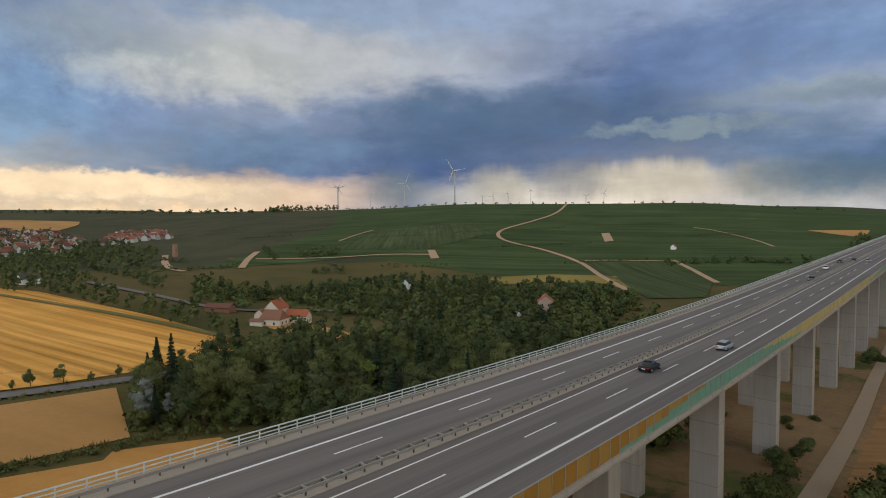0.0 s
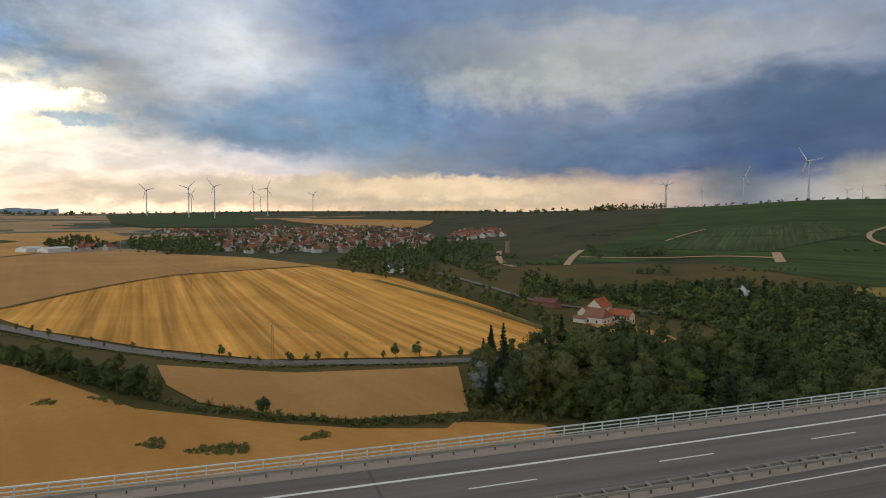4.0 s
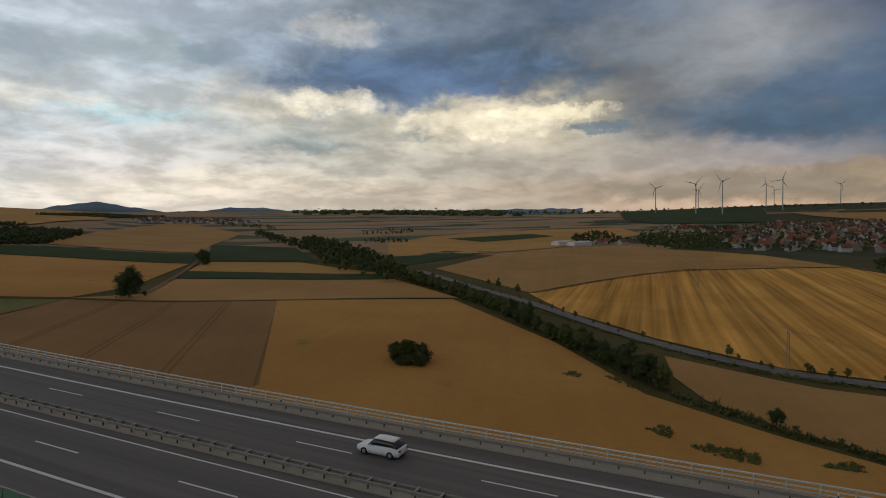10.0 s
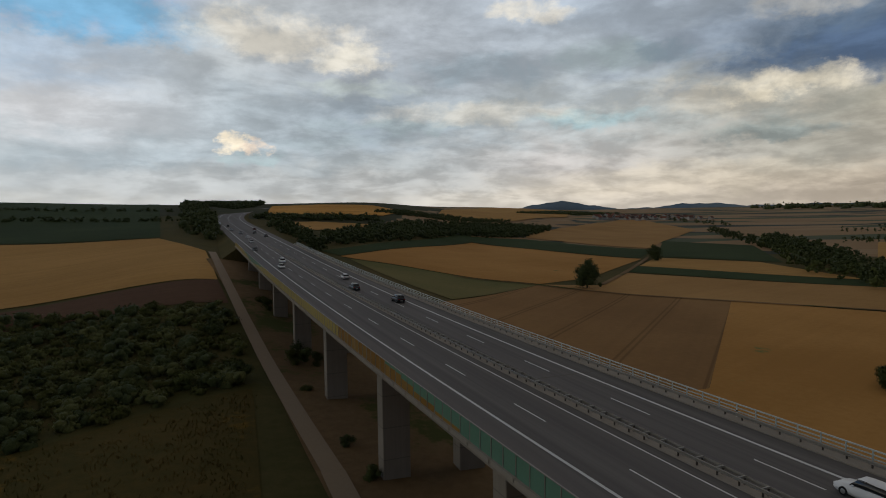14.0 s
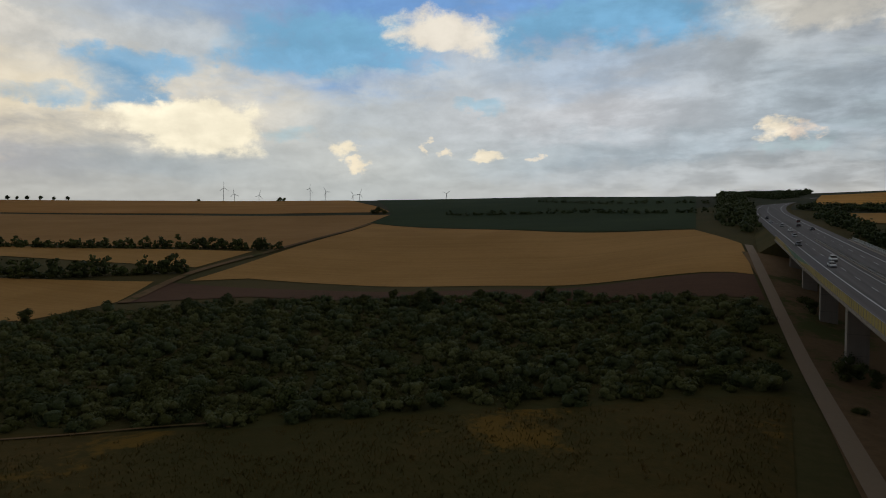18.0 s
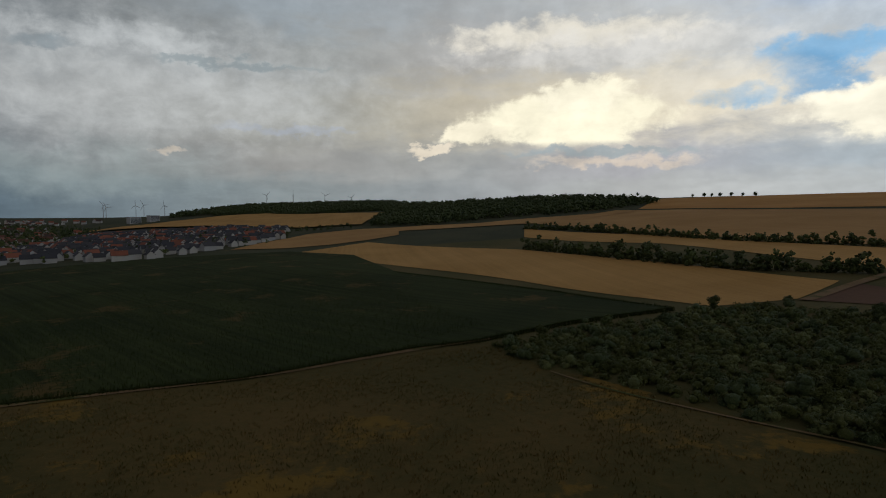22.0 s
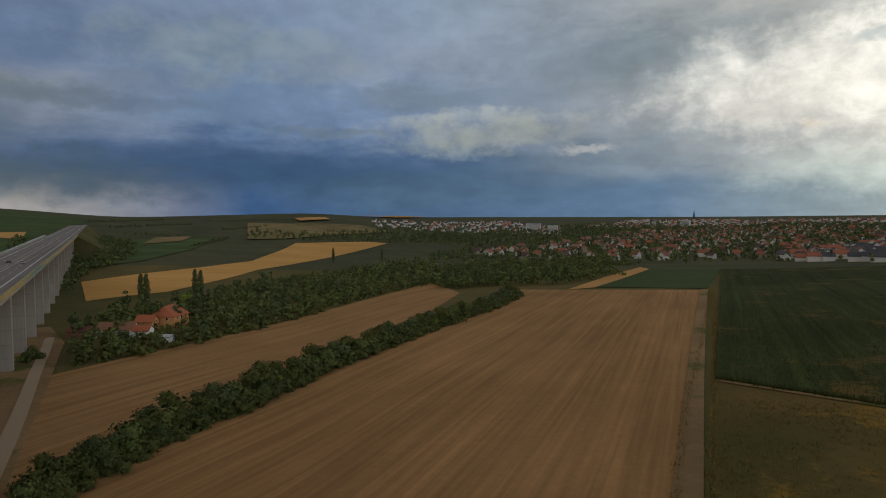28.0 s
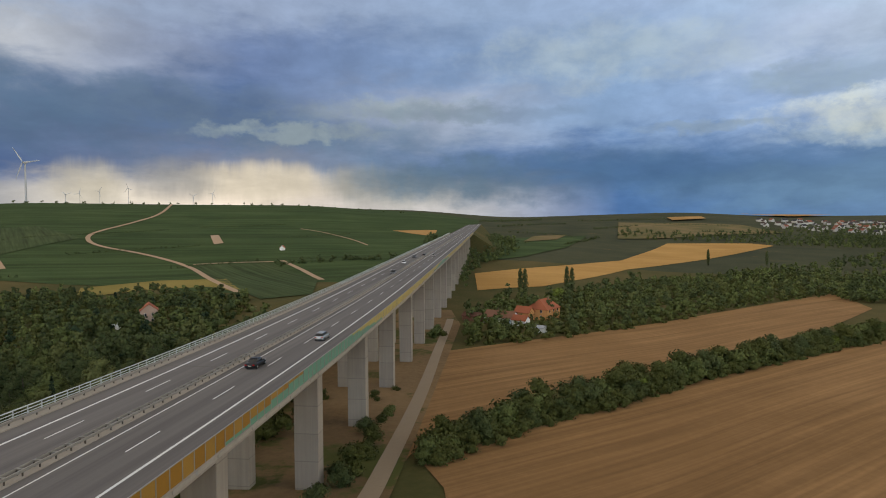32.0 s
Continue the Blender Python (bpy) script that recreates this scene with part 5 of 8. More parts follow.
KINDS = {
    "oak": ("tree", "dense dark green broadleaf tree in the valley wood", lambda: broadleaf(1, 13.5, 5.2, LEAF, 3200, 0.36)),
    "ash": ("tree", "rounded mid-green broadleaf tree", lambda: broadleaf(2, 12.0, 4.4, LEAF_MID, 2800, 0.34)),
    "birch": ("tree", "slender olive-green tree with drooping sprays", lambda: broadleaf(3, 14.0, 3.6, LEAF_BIRCH, 2600, 0.32, 0.08, 18)),
    "alder": ("tree", "tall dark broadleaf tree with uneven crown", lambda: broadleaf(4, 15.0, 4.2, LEAF, 2900, 0.34, 0.1, 18)),
    "maple": ("tree", "low spreading broadleaf tree", lambda: broadleaf(5, 9.5, 4.6, LEAF_MID, 2500, 0.34, 0.06, 12)),
    "lime": ("tree", "bright yellow-green young tree", lambda: broadleaf(6, 7.0, 3.0, LEAF_BRIGHT, 800, 0.4, 0.06, 9)),
    "silver": ("tree", "pale silvery willow at the wood's edge", lambda: broadleaf(7, 10.5, 3.6, LEAF_SILVER, 1500, 0.36, 0.04, 14)),
    "spruce": ("spruce", "dark pointed spruce in the valley wood", lambda: spruce(8, 15.0, 3.2)),
    "spruce_b": ("spruce", "narrow dark spruce with ragged tip", lambda: spruce(9, 10.8, 3.0, 1200)),
    "poplar": ("poplar", "tall narrow dark poplar", lambda: poplar(10, 19.0, 2.3)),
    "lone": ("tree", "solitary round field tree with dense dark crown", lambda: broadleaf(11, 9.5, 5.0, LEAF, 3000, 0.34, 0.02, 14)),
    "avenue": ("tree", "small round roadside tree on a thin trunk", lambda: broadleaf(12, 5.0, 1.9, LEAF_MID, 420, 0.33, 0.3, 8)),
    "sapling": ("tree", "thin young roadside tree with sparse leaves", lambda: broadleaf(13, 3.4, 0.95, LEAF_BIRCH, 200, 0.26, 0.25, 6)),
}
PLANTED = {}


def plant(kind, x, y, size=1.0, turn=0.0, group="", dz=0.0):
    """One tree of a kind, rooted at x, y."""
    category, label, maker = KINDS[kind]
    m = Matrix.Translation((x, y, float(ground(x, y)) + dz)) @ Matrix.Rotation(turn, 4, "Z") @ Matrix.Diagonal((size, size, size * (0.92 + 0.16 * ((x * 7.3 + y * 3.1) % 1.0)), 1))
    if kind not in PLANTED:
        trunk, crown = maker()
        ob = tagged(new(category), label, category, group)
        part_mesh("trunk", trunk, ob)
        part_mesh("crown", crown, ob)
        PLANTED[kind] = ob
        ob.matrix_basis = m
    else:
        src = PLANTED[kind]
        old = src.scale.copy()
        src.scale = (1, 1, 1)
        ob = copy_thing(src, m)
        src.scale = old
        if group:
            tagged(ob, group=group)
    return ob


SHRUBS = []


def shrub(x, y, size=1.0, turn=0.0, group="", kind=None, label="", dz=0.0):
    """One bush; five shapes take turns."""
    if not SHRUBS:
        rng = np.random.default_rng(21)
        for h, r, mat in ((4.2, 3.0, LEAF), (3.4, 2.6, LEAF_MID), (4.8, 2.8, SCRUBLEAF), (2.8, 2.9, SCRUBLEAF), (3.6, 2.4, LEAF_BRIGHT)):
            SHRUBS.append(quads_mesh("shrub", shrub_quads(rng, h, r, 1100, 0.25), mat))
    k = kind if kind is not None else int((abs(x) * 3.7 + abs(y) * 5.3) * 10) % 4
    ob = new("shrub", SHRUBS[k])
    ob.matrix_basis = Matrix.Translation((x, y, float(ground(x, y)) - 0.15 + dz)) @ Matrix.Rotation(turn, 4, "Z") @ Matrix.Scale(size, 4)
    return tagged(ob, label or "dense leafy green shrub", "shrub", group)


def inside(poly, x, y):
    hit = False
    for (x0, y0), (x1, y1) in zip(poly, poly[1:] + poly[:1]):
        if (y0 > y) != (y1 > y) and x < (x1 - x0) * (y - y0) / (y1 - y0) + x0:
            hit = not hit
    return hit


def scatter(poly, spacing, seed, jitter=0.42):
    """Places over an outline, on a jittered grid."""
    rng = random.Random(seed)
    poly = list(poly)
    xs, ys = [p[0] for p in poly], [p[1] for p in poly]
    out = []
    y = min(ys)
    row = 0
    while y < max(ys):
        x = min(xs) + (row % 2) * spacing / 2
        while x < max(xs):
            px, py = x + rng.uniform(-jitter, jitter) * spacing, y + rng.uniform(-jitter, jitter) * spacing
            if inside(poly, px, py):
                out.append((px, py))
            x += spacing
        y += spacing * 0.87
        row += 1
    return out


def along(pts, spacing, seed, wobble=0.0):
    """Places along a line, evenly spaced, wandering sideways."""
    rng = random.Random(seed)
    out, carry = [], 0.0
    for (x0, y0), (x1, y1) in zip(pts[:-1], pts[1:]):
        d = math.hypot(x1 - x0, y1 - y0)
        t = carry
        while t < d:
            f = t / d
            out.append((x0 + (x1 - x0) * f + rng.uniform(-wobble, wobble), y0 + (y1 - y0) * f + rng.uniform(-wobble, wobble)))
            t += spacing * rng.uniform(0.75, 1.25)
        carry = t - d
    return out


def wood(name, spots, seed, h, r, count, leaf, mat, label, category="wood", lobes=5, spread=0.35):
    """A far wood or thicket: many uneven crowns in one piece."""
    rng = np.random.default_rng(seed)
    allv = []
    for x, y in spots:
        s = rng.uniform(1 - spread, 1 + spread)
        far = math.hypot(x, y)
        v = shrub_quads(rng, h * s, r * (0.8 + 0.4 * s) / 1.2, count if far < 200 else int(count * 0.5) if far < 420 else int(count * 0.3), leaf if far < 200 else leaf * 1.15, lobes if far < 300 else min(lobes, 4))
        allv.append(at(v, x, y, float(ground(x, y)) - 0.2))
    if not allv:
        return None
    ob = new(name, quads_mesh(name, np.concatenate(allv), mat))
    return tagged(ob, label, category, kind="stuff")


pick = random.Random(5)
CROWNS = {"oak": (13.5, 5.2), "ash": (12.0, 4.4), "birch": (14.0, 3.4), "alder": (15.0, 4.2), "maple": (9.5, 4.6), "spruce": (14.0, 3.0), "spruce_b": (11.0, 2.3), "lone": (9.5, 5.0)}


def grove(spots, kinds, lo, hi, group, near, label, seed, sink=0.0):
    """Trees over a set of places: whole trees up to near metres off, the rest joined into one wood."""
    rng = np.random.default_rng(seed)
    far = {}
    for x, y in spots:
        kind, s = pick.choice(kinds), pick.uniform(lo, hi)
        r = math.hypot(x, y)
        if r < near:
            plant(kind, x, y, s, pick.uniform(0, 6.28), group, -sink)
        else:
            h, w = CROWNS[kind]
            n, leaf, lobes, core = (300, 0.62, 9, (6, 3)) if r < 260 else ((95, 1.0, 7, (5, 3)) if r < 480 else (34, 1.5, 5, (5, 2)))
            tone = LEAF_MID if kind in ("ash", "maple") else LEAF_BIRCH if kind == "birch" else NEEDLE if "spruce" in kind else LEAF
            v = at(foliage(rng, n, h * 0.05, h, w, lobes if kind != "spruce" else 5, leaf * (0.4 + 0.4 * s), core=core, scale=s), x, y, float(ground(x, y)) - sink)
            far.setdefault(tone.name, (tone, []))[1].append(v)
    for tone, vs in far.values():
        tagged(new("wood", quads_mesh("wood", np.concatenate(vs), tone)), label, "wood", kind="stuff")


# wood between the viaduct and the village road
STAND = ((-139.1, 52.3), (-129.3, 60.1), (-127.5, 74), (-57, 62), (-58, 150), (-60, 240), (-62, 320), (-126.5, 260.2), (-153.2, 260.2), (-178.6, 229.8), (-191.4, 196.4), (-193.1, 164.5), (-196.4, 144), (-201, 124.1), (-185.6, 103.9), (-178.8, 83.4), (-176.2, 67.7))
mix = ["oak", "ash", "birch", "alder", "birch", "maple", "birch", "alder", "spruce", "ash"]
stand = scatter(STAND, 8.6, 11)
grove(stand, mix, 0.55, 1.12, "valley wood", 205, "dense mixed wood on the valley floor", 71)
wood("undergrowth", scatter(STAND, 5.2, 12), 31, 4.0, 3.0, 130, 0.55, SCRUBLEAF, "dark tangled undergrowth in the valley wood", "undergrowth")
for x, y, k, s in ((-149.4, 59.6, "silver", 0.95), (-147, 64.2, "silver", 0.5), (-196.4, 82.2, "spruce_b", 1.0), (-185.6, 74.9, "spruce_b", 0.75), (-181.8, 101.8, "spruce", 1.1),
                   (-130.4, 113, "lime", 1.2), (-116.4, 123.9, "lime", 0.8), (-186.3, 117.2, "lime", 1.1), (-202.8, 143.1, "maple", 0.9), (-209.6, 158.1, "spruce_b", 0.6)):
    plant(k, x, y, s, 1.0, "valley wood")
BACKWOOD = ((-270.1, 213.6), (-206.9, 208.3), (-172.4, 230.6), (-136.3, 262.6), (-140.6, 319.6), (-165.2, 366.7), (-212.7, 392.1), (-233.1, 379.8), (-254.7, 354.1), (-306.1, 386.4), (-338.7, 360.8), (-367.4, 337.4), (-371.3, 272.7), (-371.2, 234.3), (-410.3, 221.7), (-457.3, 232.9), (-422.9, 202.6), (-363.9, 176), (-341.5, 195.6), (-311.5, 212))
back = scatter(BACKWOOD, 10.5, 13)
grove(back, ["oak", "ash", "alder", "maple", "oak", "spruce_b"], 0.5, 0.85, "wood behind the road", 0, "dark green wood between road and vineyard", 72)
wood("undergrowth", scatter(BACKWOOD, 7.0, 14), 32, 3.4, 3.4, 70, 0.8, SCRUBLEAF, "dark undergrowth below the vineyard", "undergrowth")
RIVER = ((-500.4, 73), (-421.3, 107.1), (-321.1, 124.5), (-237.6, 129.1), (-251.1, 142.5), (-315.6, 149.5), (-378.9, 147.1), (-471.9, 155.1), (-595.9, 179), (-809.4, 251.1), (-943.7, 241), (-846.3, 151.1), (-663.7, 102.3))
grove(scatter(RIVER, 12.5, 15), ["oak", "ash", "alder", "maple", "birch"], 0.5, 0.8, "riverside trees", 0, "dark riverside wood beside the golden field", 73)
# creek hedge through the wheat
HEDGE = ((-570.1, -484), (-518, -398.8), (-429.8, -298.4), (-378.3, -239.6), (-322.6, -181.6), (-282.8, -133.6), (-256, -104.3), (-206.2, -62.8), (-181.5, -41), (-167.3, -28.3), (-157.6, -20.1))
grove(along(HEDGE, 4.2, 16, 1.6), ["maple", "ash", "oak", "birch", "lone"], 0.42, 0.74, "creek hedge", 300, "dark trees along the creek", 74, 0.5)
wood("undergrowth", along(HEDGE, 2.2, 66, 1.8), 66, 2.6, 2.2, 90, 0.45, SCRUBLEAF, "dark bushes along the creek", "undergrowth")
grove(along(((-771.7, -739.9), (-550, -459.7), (-518, -398.8), (-439.7, -305.2)), 6, 17, 9), ["oak", "alder"], 0.6, 0.95, "creek hedge", 0, "dark trees along the creek", 75)
wood("reeds", along(((-155.6, -18.5), (-149.3, -6.4), (-143.8, 3.6), (-137.4, 14.7), (-133.7, 23.6), (-132.6, 33.3), (-130.5, 43.7), (-132.3, 56.8), (-126.2, 68.1)), 1.3, 18, 1.2), 33, 1.7, 1.3, 60, 0.28, LEAF_BIRCH, "low reeds and weeds along a ditch", "reeds")
plant("lone", -147.2, 3.5, 0.42)
for x, y, s in ((-148, -92.5, 1.0), (-146.1, -88.1, 1.0), (-154.7, -90.6, 1.4), (-148.8, -85.1, 1.3), (-151.6, -90.9, 1.25), (-152.6, -95.4, 1.0), (-153.4, -86.2, 1.2)):
    shrub(x, y, s, s * 5, "field copse", None, "rounded shrub of a copse standing in wheat")
plant("lone", -191, -268, 1.7, 0.4, "", -1.5)
plant("lone", -336, -381, 1.6, 2.4, "", -1.5)
plant("lone", -200.9, -270.3, 0.3, 2.4)
grove(scatter(((-613.4, -514.5), (-386.4, -300.6), (-324.1, -212.8), (-309.7, -186.9), (-361.5, -214.2), (-467.5, -311.6), (-603.1, -444.7), (-697.5, -550.6)), 9, 140), ["oak", "alder", "maple"], 0.6, 0.95, "creek hedge", 0, "dark trees along the creek", 141)
grove(scatter(((-538.7, -456), (-550.4, -431.1), (-711.1, -559.4), (-707.9, -593.5)), 9, 142) + along(((-930.4, -637.8), (-957.6, -604.8), (-1048.2, -595.3)), 8, 143, 3) + along(((-690.1, -470.3), (-757.9, -446.6)), 7, 144, 2) + along(((-1225.5, -1374.6), (-1042.7, -1031.5), (-998.5, -904.6)), 14, 145, 9), ["oak", "alder", "maple"], 0.6, 0.9, "field hedges", 0, "dark hedge between far fields", 146)
# roadside trees
for x, y, s in ((-195.3, 47.5, 1.15), (-194.8, 55.3, 1.3), (-193.3, 62, 0.7), (-192.6, 69, 0.8), (-190.6, 90.3, 0.62), (-195.1, 18.3, 0.72), (-207.2, -8.1, 0.95), (-324, -130.3, 1.3), (-308, -113.1, 1.2), (-335.5, -142.3, 0.9)):
    plant("avenue", x, y, s, s * 9, "roadside trees")
for x, y in along(((-334.2, -157.5), (-292, -106.2), (-230.3, -47.1), (-206.4, -13.8), (-196.1, 19.8), (-201, -2.7), (-195.5, 34.4), (-191.8, 63.4)), 11.5, 19, 1.2):
    plant("sapling", x, y, pick.uniform(0.5, 1.15), pick.uniform(0, 6.28), "roadside trees")
wood("verge_grass", along(((-319.9, -150.8), (-275.6, -100.4), (-222.4, -45.6), (-200.5, -13.5), (-190.5, 19.2), (-194.5, -2.6), (-189.3, 33.3), (-185.1, 68.5), (-182.4, 98.4)), 1.6, 20, 0.8), 34, 0.9, 1.2, 24, 0.25, LEAF_BIRCH, "dark grassy verge of the country road", "verge")
# long hedge between the two stubble fields
LONG = ((-14.6, 111.4), (-5.9, 122.7), (9.1, 140), (26.8, 156.7), (52.1, 183), (85.8, 209.9), (134.3, 247.1), (179.7, 280.5), (227, 325.8))
LONG = [(x * (1 - 3.0 / math.hypot(x, y)), y * (1 - 3.0 / math.hypot(x, y))) for x, y in LONG]
for i, (x, y) in enumerate(along(LONG, 3.0, 22, 2.2)):
    shrub(x, y, pick.uniform(1.25, 2.0), pick.uniform(0, 6.28), "long hedge", 4 if i % 17 == 9 else None, "bright yellow-green bush in the long hedge" if i % 17 == 9 else "leafy dark green bush of the long hedge")
wood("hedge_bottom", along([(x + 2.6, y - 3.4) for x, y in LONG], 1.6, 67, 1.8), 67, 3.2, 2.8, 150, 0.34, SCRUBLEAF, "dark lower bushes of the long hedge", "hedge")
NEARSIDE = [(x * (1 - 5.0 / math.hypot(x, y)), y * (1 - 5.0 / math.hypot(x, y))) for x, y in LONG]
for i, (x, y) in enumerate(along(NEARSIDE, 4.2, 68, 1.4)):
    shrub(x, y, pick.uniform(0.75, 1.35), pick.uniform(0, 6.28), "long hedge", None, "leafy dark green bush of the long hedge")
# valley wood towards the town
SOUTHWOOD = ((-14.8, 229.7), (0.5, 235.3), (23.7, 253.4), (57.4, 285.6), (87.1, 313.8), (153.8, 383.8), (238.8, 445.7), (291.2, 424.2), (372.3, 452.4), (498, 488.5), (498.6, 577.4), (397.2, 581.4), (294.8, 578.1), (273.6, 620.7), (213, 638.6), (139.1, 547.4), (98.8, 500.7), (39.6, 398), (14.5, 355), (-0, 365), (-10.7, 340.5), (-18.8, 303.3))
grove([p for p in scatter(SOUTHWOOD, 10.5, 23) if not inside(list(((85.5, 493.1), (158.1, 528.6), (239.4, 599.9), (390.2, 741.4), (555.4, 955.8), (181.2, 1047.6))), *p) and math.hypot(p[0] - 18, p[1] - 288) > 15 and math.hypot(p[0] - 8, p[1] - 268) > 10], ["oak", "ash", "alder", "maple", "ash", "birch"], 0.5, 0.85, "wood towards the town", 0, "dense mixed wood towards the town", 76)
wood("undergrowth", [p for p in scatter(SOUTHWOOD, 7.5, 24) if not inside(list(((92, 530.7), (168.1, 562.4), (252.4, 632.7), (400.3, 760.8), (555.4, 955.8), (181.2, 1047.6))), *p)], 35, 3.6, 3.4, 60, 0.8, SCRUBLEAF, "dark undergrowth of the valley wood", "undergrowth")
for x, y, s in ((8.8, 379.5, 0.95), (11.6, 380.2, 1.0), (39.7, 404.7, 1.0), (43.2, 406.1, 0.98), (275.3, 681.1, 0.9), (214.2, 679, 0.9)):
    plant("poplar", x, y, s, s * 7, "poplars")
plant("lime", 30.3, 357.8, 1.5, 1.0)
grove(scatter(((200.3, 385.7), (270.9, 394.2), (353.6, 506.9), (269.2, 503.6)), 8, 25) + scatter(((204.3, 397.9), (261.1, 381.4), (292.1, 366.4), (391.9, 393.5), (380.4, 478.7), (347.4, 550.5), (260.9, 504.4)), 9, 26), ["oak", "maple", "ash"], 0.5, 0.75, "wood towards the town", 0, "dark wood at the field's end", 77)
# scrub below the hillside fields
THICKET = ((179.2, -36.2), (148.2, -46.1), (151.1, -49.3), (110.8, -66.5), (79.1, -82.3), (37, -110.3), (39, -108.7), (16.3, -118.1), (-10.6, -131.3), (-10.9, -161.2), (-8.8, -194.4), (14, -202.2), (54.8, -214.6), (112.9, -208.2), (175.8, -180.6), (215.4, -142.7), (212.5, -126), (204, -109), (198.7, -75.3))
spots = scatter(THICKET, 4.6, 27)
sort = random.Random(36)
low_spots, tall_spots, pale_spots = [], [], []
for spot in spots:
    (low_spots if sort.random() < 0.62 else tall_spots if sort.random() < 0.55 else pale_spots).append(spot)
wood("thicket", low_spots, 36, 2.0, 2.9, 190, 0.27, SCRUBLEAF, "dense dark scrub thicket below the fields", "scrub", 6, 0.5)
wood("thicket", tall_spots, 37, 3.0, 3.9, 240, 0.27, LEAF, "taller dark bushes of the scrub thicket", "scrub", 8, 0.5)
wood("thicket", pale_spots, 38, 2.2, 3.4, 200, 0.26, LEAF_BIRCH, "olive bushes in the scrub thicket", "scrub", 7, 0.5)
for x, y, s in ((103, -190, 0.5), (93.2, -195.9, 0.62), (90.5, -182.2, 0.55), (78.7, -204.1, 0.42)):
    plant("lone", x, y, s, s * 9)
for x, y in scatter(THICKET, 17, 28):
    shrub(x, y, pick.uniform(0.6, 1.15), pick.uniform(0, 6.28), "scrub thicket", None, "tall dark bush rising from the thicket")
for x, y, s in ((214.2, -127.9, 0.9), (216, -158.8, 0.6), (79.9, -203.8, 0.8), (118.4, -187.2, 0.9), (98.8, -194.5, 1.0)):
    shrub(x, y, s * 1.3, s, "scrub thicket", 2)
# hillside hedges
for line, n, s in ((((706.5, -176.9), (653.8, -218.3), (553.2, -248.5), (459.9, -271.1), (378.5, -299.9), (333.7, -317.4), (279.4, -331.8)), 29, 0.80), (((507.8, -127.4), (462.1, -147.7), (377.9, -166.7), (322.9, -190.7), (294.1, -216.9), (262.9, -241.4)), 30, 1.0)):
    grove(along(line, 4.0, n, 4.0), ["maple", "oak", "lone", "ash"], s * 0.6, s * 1.1, "hillside hedge", 0, "dark hedge of trees and bushes across the slope", n + 50, 0.6)
    wood("hedge_bottom", along(line, 2.6, n + 9, 3.0), n, 4.2, 3.6, 60, 0.6, SCRUBLEAF, "dark bushes across the slope", "hedge")
plant("lone", 322.2, -323.8, 0.8)
plant("lone", 339.6, -323, 0.7)
for x, y in along(((1141.7, -622.3), (1067.6, -715.1)), 18, 44):
    plant("lone", x, y, pick.uniform(0.7, 1.0), pick.uniform(0, 6.28), "crest trees")
for x, y, s in ((379, -619.1, 1.5), (372.1, -620.4, 1.8), (365.2, -621.5, 1.4), (787.4, -940.9, 2.4), (775.6, -939.1, 2.0), (941.2, -884.2, 1.6)):
    shrub(x, y, s, s * 3, "hillside bushes")
wood("field_hedge", along(((278.6, -604.2), (198, -597.7), (119.3, -609.8), (14.7, -539.7)), 4, 45, 3) + along(((216.7, -767.7), (142.1, -726.4), (19.3, -708.5)), 5, 46, 5), 45, 4.0, 4.0, 50, 0.9, LEAF, "dark hedge across the green field", "hedge")
# woods round the motorway cutting
for poly, n, h in ((((7, -450.9), (-8.7, -336.8), (-15.2, -385.6), (-18.4, -577.3), (-11.3, -821.6), (10.3, -1159)), 47, 8.0), (((-60.8, -568.9), (-68.8, -376), (-79.2, -397.2), (-80.8, -493.5), (-81.8, -581.5)), 48, 8.0), (((-77, -411), (-126.8, -450), (-262.5, -596.6), (-350.5, -606.2), (-507.1, -792.9), (-390.9, -806.8), (-221.1, -652.8), (-150, -567.4), (-92, -469.7)), 49, 7.5),
                   (((-57.5, -622.1), (-123, -653), (-200.2, -665.1), (-206.6, -707.6), (-131.9, -699.9), (-66.2, -663.4)), 50, 5.5), (((-223, -797.8), (-283.5, -824.3), (-428.5, -884), (-505.6, -911.6), (-410.4, -930.8), (-311.2, -917.1)), 51, 5.0), (((6.6, -1166.3), (-131.9, -1225.9), (-83, -930.5), (-47.5, -780.9)), 52, 7.0), (((-666.7, -1201.1), (-1254.3, -1633.2), (-1521.9, -1907.6), (-1070.2, -1630.3)), 54, 5.0)):
    wood("hillside_wood", scatter(poly, 8.0, n), n, h, 5.6, 110, 0.9, LEAF, "dark mixed wood on the slope beside the motorway", "wood", 6)
wood("far_forest", along(((-2462.3, -2049.6), (-2694.4, -1758.4), (-2732.1, -1378.1), (-2669.7, -997.6)), 45, 147, 60) + along(((-2255.7, -1877.8), (-2476.4, -1616.2), (-2552.8, -1287.7), (-2527.2, -944.4)), 40, 148, 60), 149, 13, 40, 50, 6.0, LEAF, "dark forest along the far ridge", "forest", 6)
# wooded hill
TANHILL = list(((1334, 627), (1418, 587), (1472, 520), (1387, 373), (1208, 242), (1065, 129), (1020, 22), (1105, 12), (1270, -40), (1311, 0), (1481, 110), (1630, 280), (1660, 400), (1633, 515), (1516, 597)))
wood("hill_forest", [p for p in scatter(((1728.9, 448.7), (1576.5, 215.1), (1432.1, -35.9), (1005.1, 6.9), (936.4, -71), (937.5, -197), (940.8, -367.3), (1002, -490.5), (1280.9, -432.2), (1372, -261.8), (1969.4, 15), (2054.7, 533.4)), 13.0, 52) if not inside(TANHILL, *p)], 52, 13.0, 9.0, 70, 1.9, LEAF, "dense dark forest over the hill", "forest", 5)
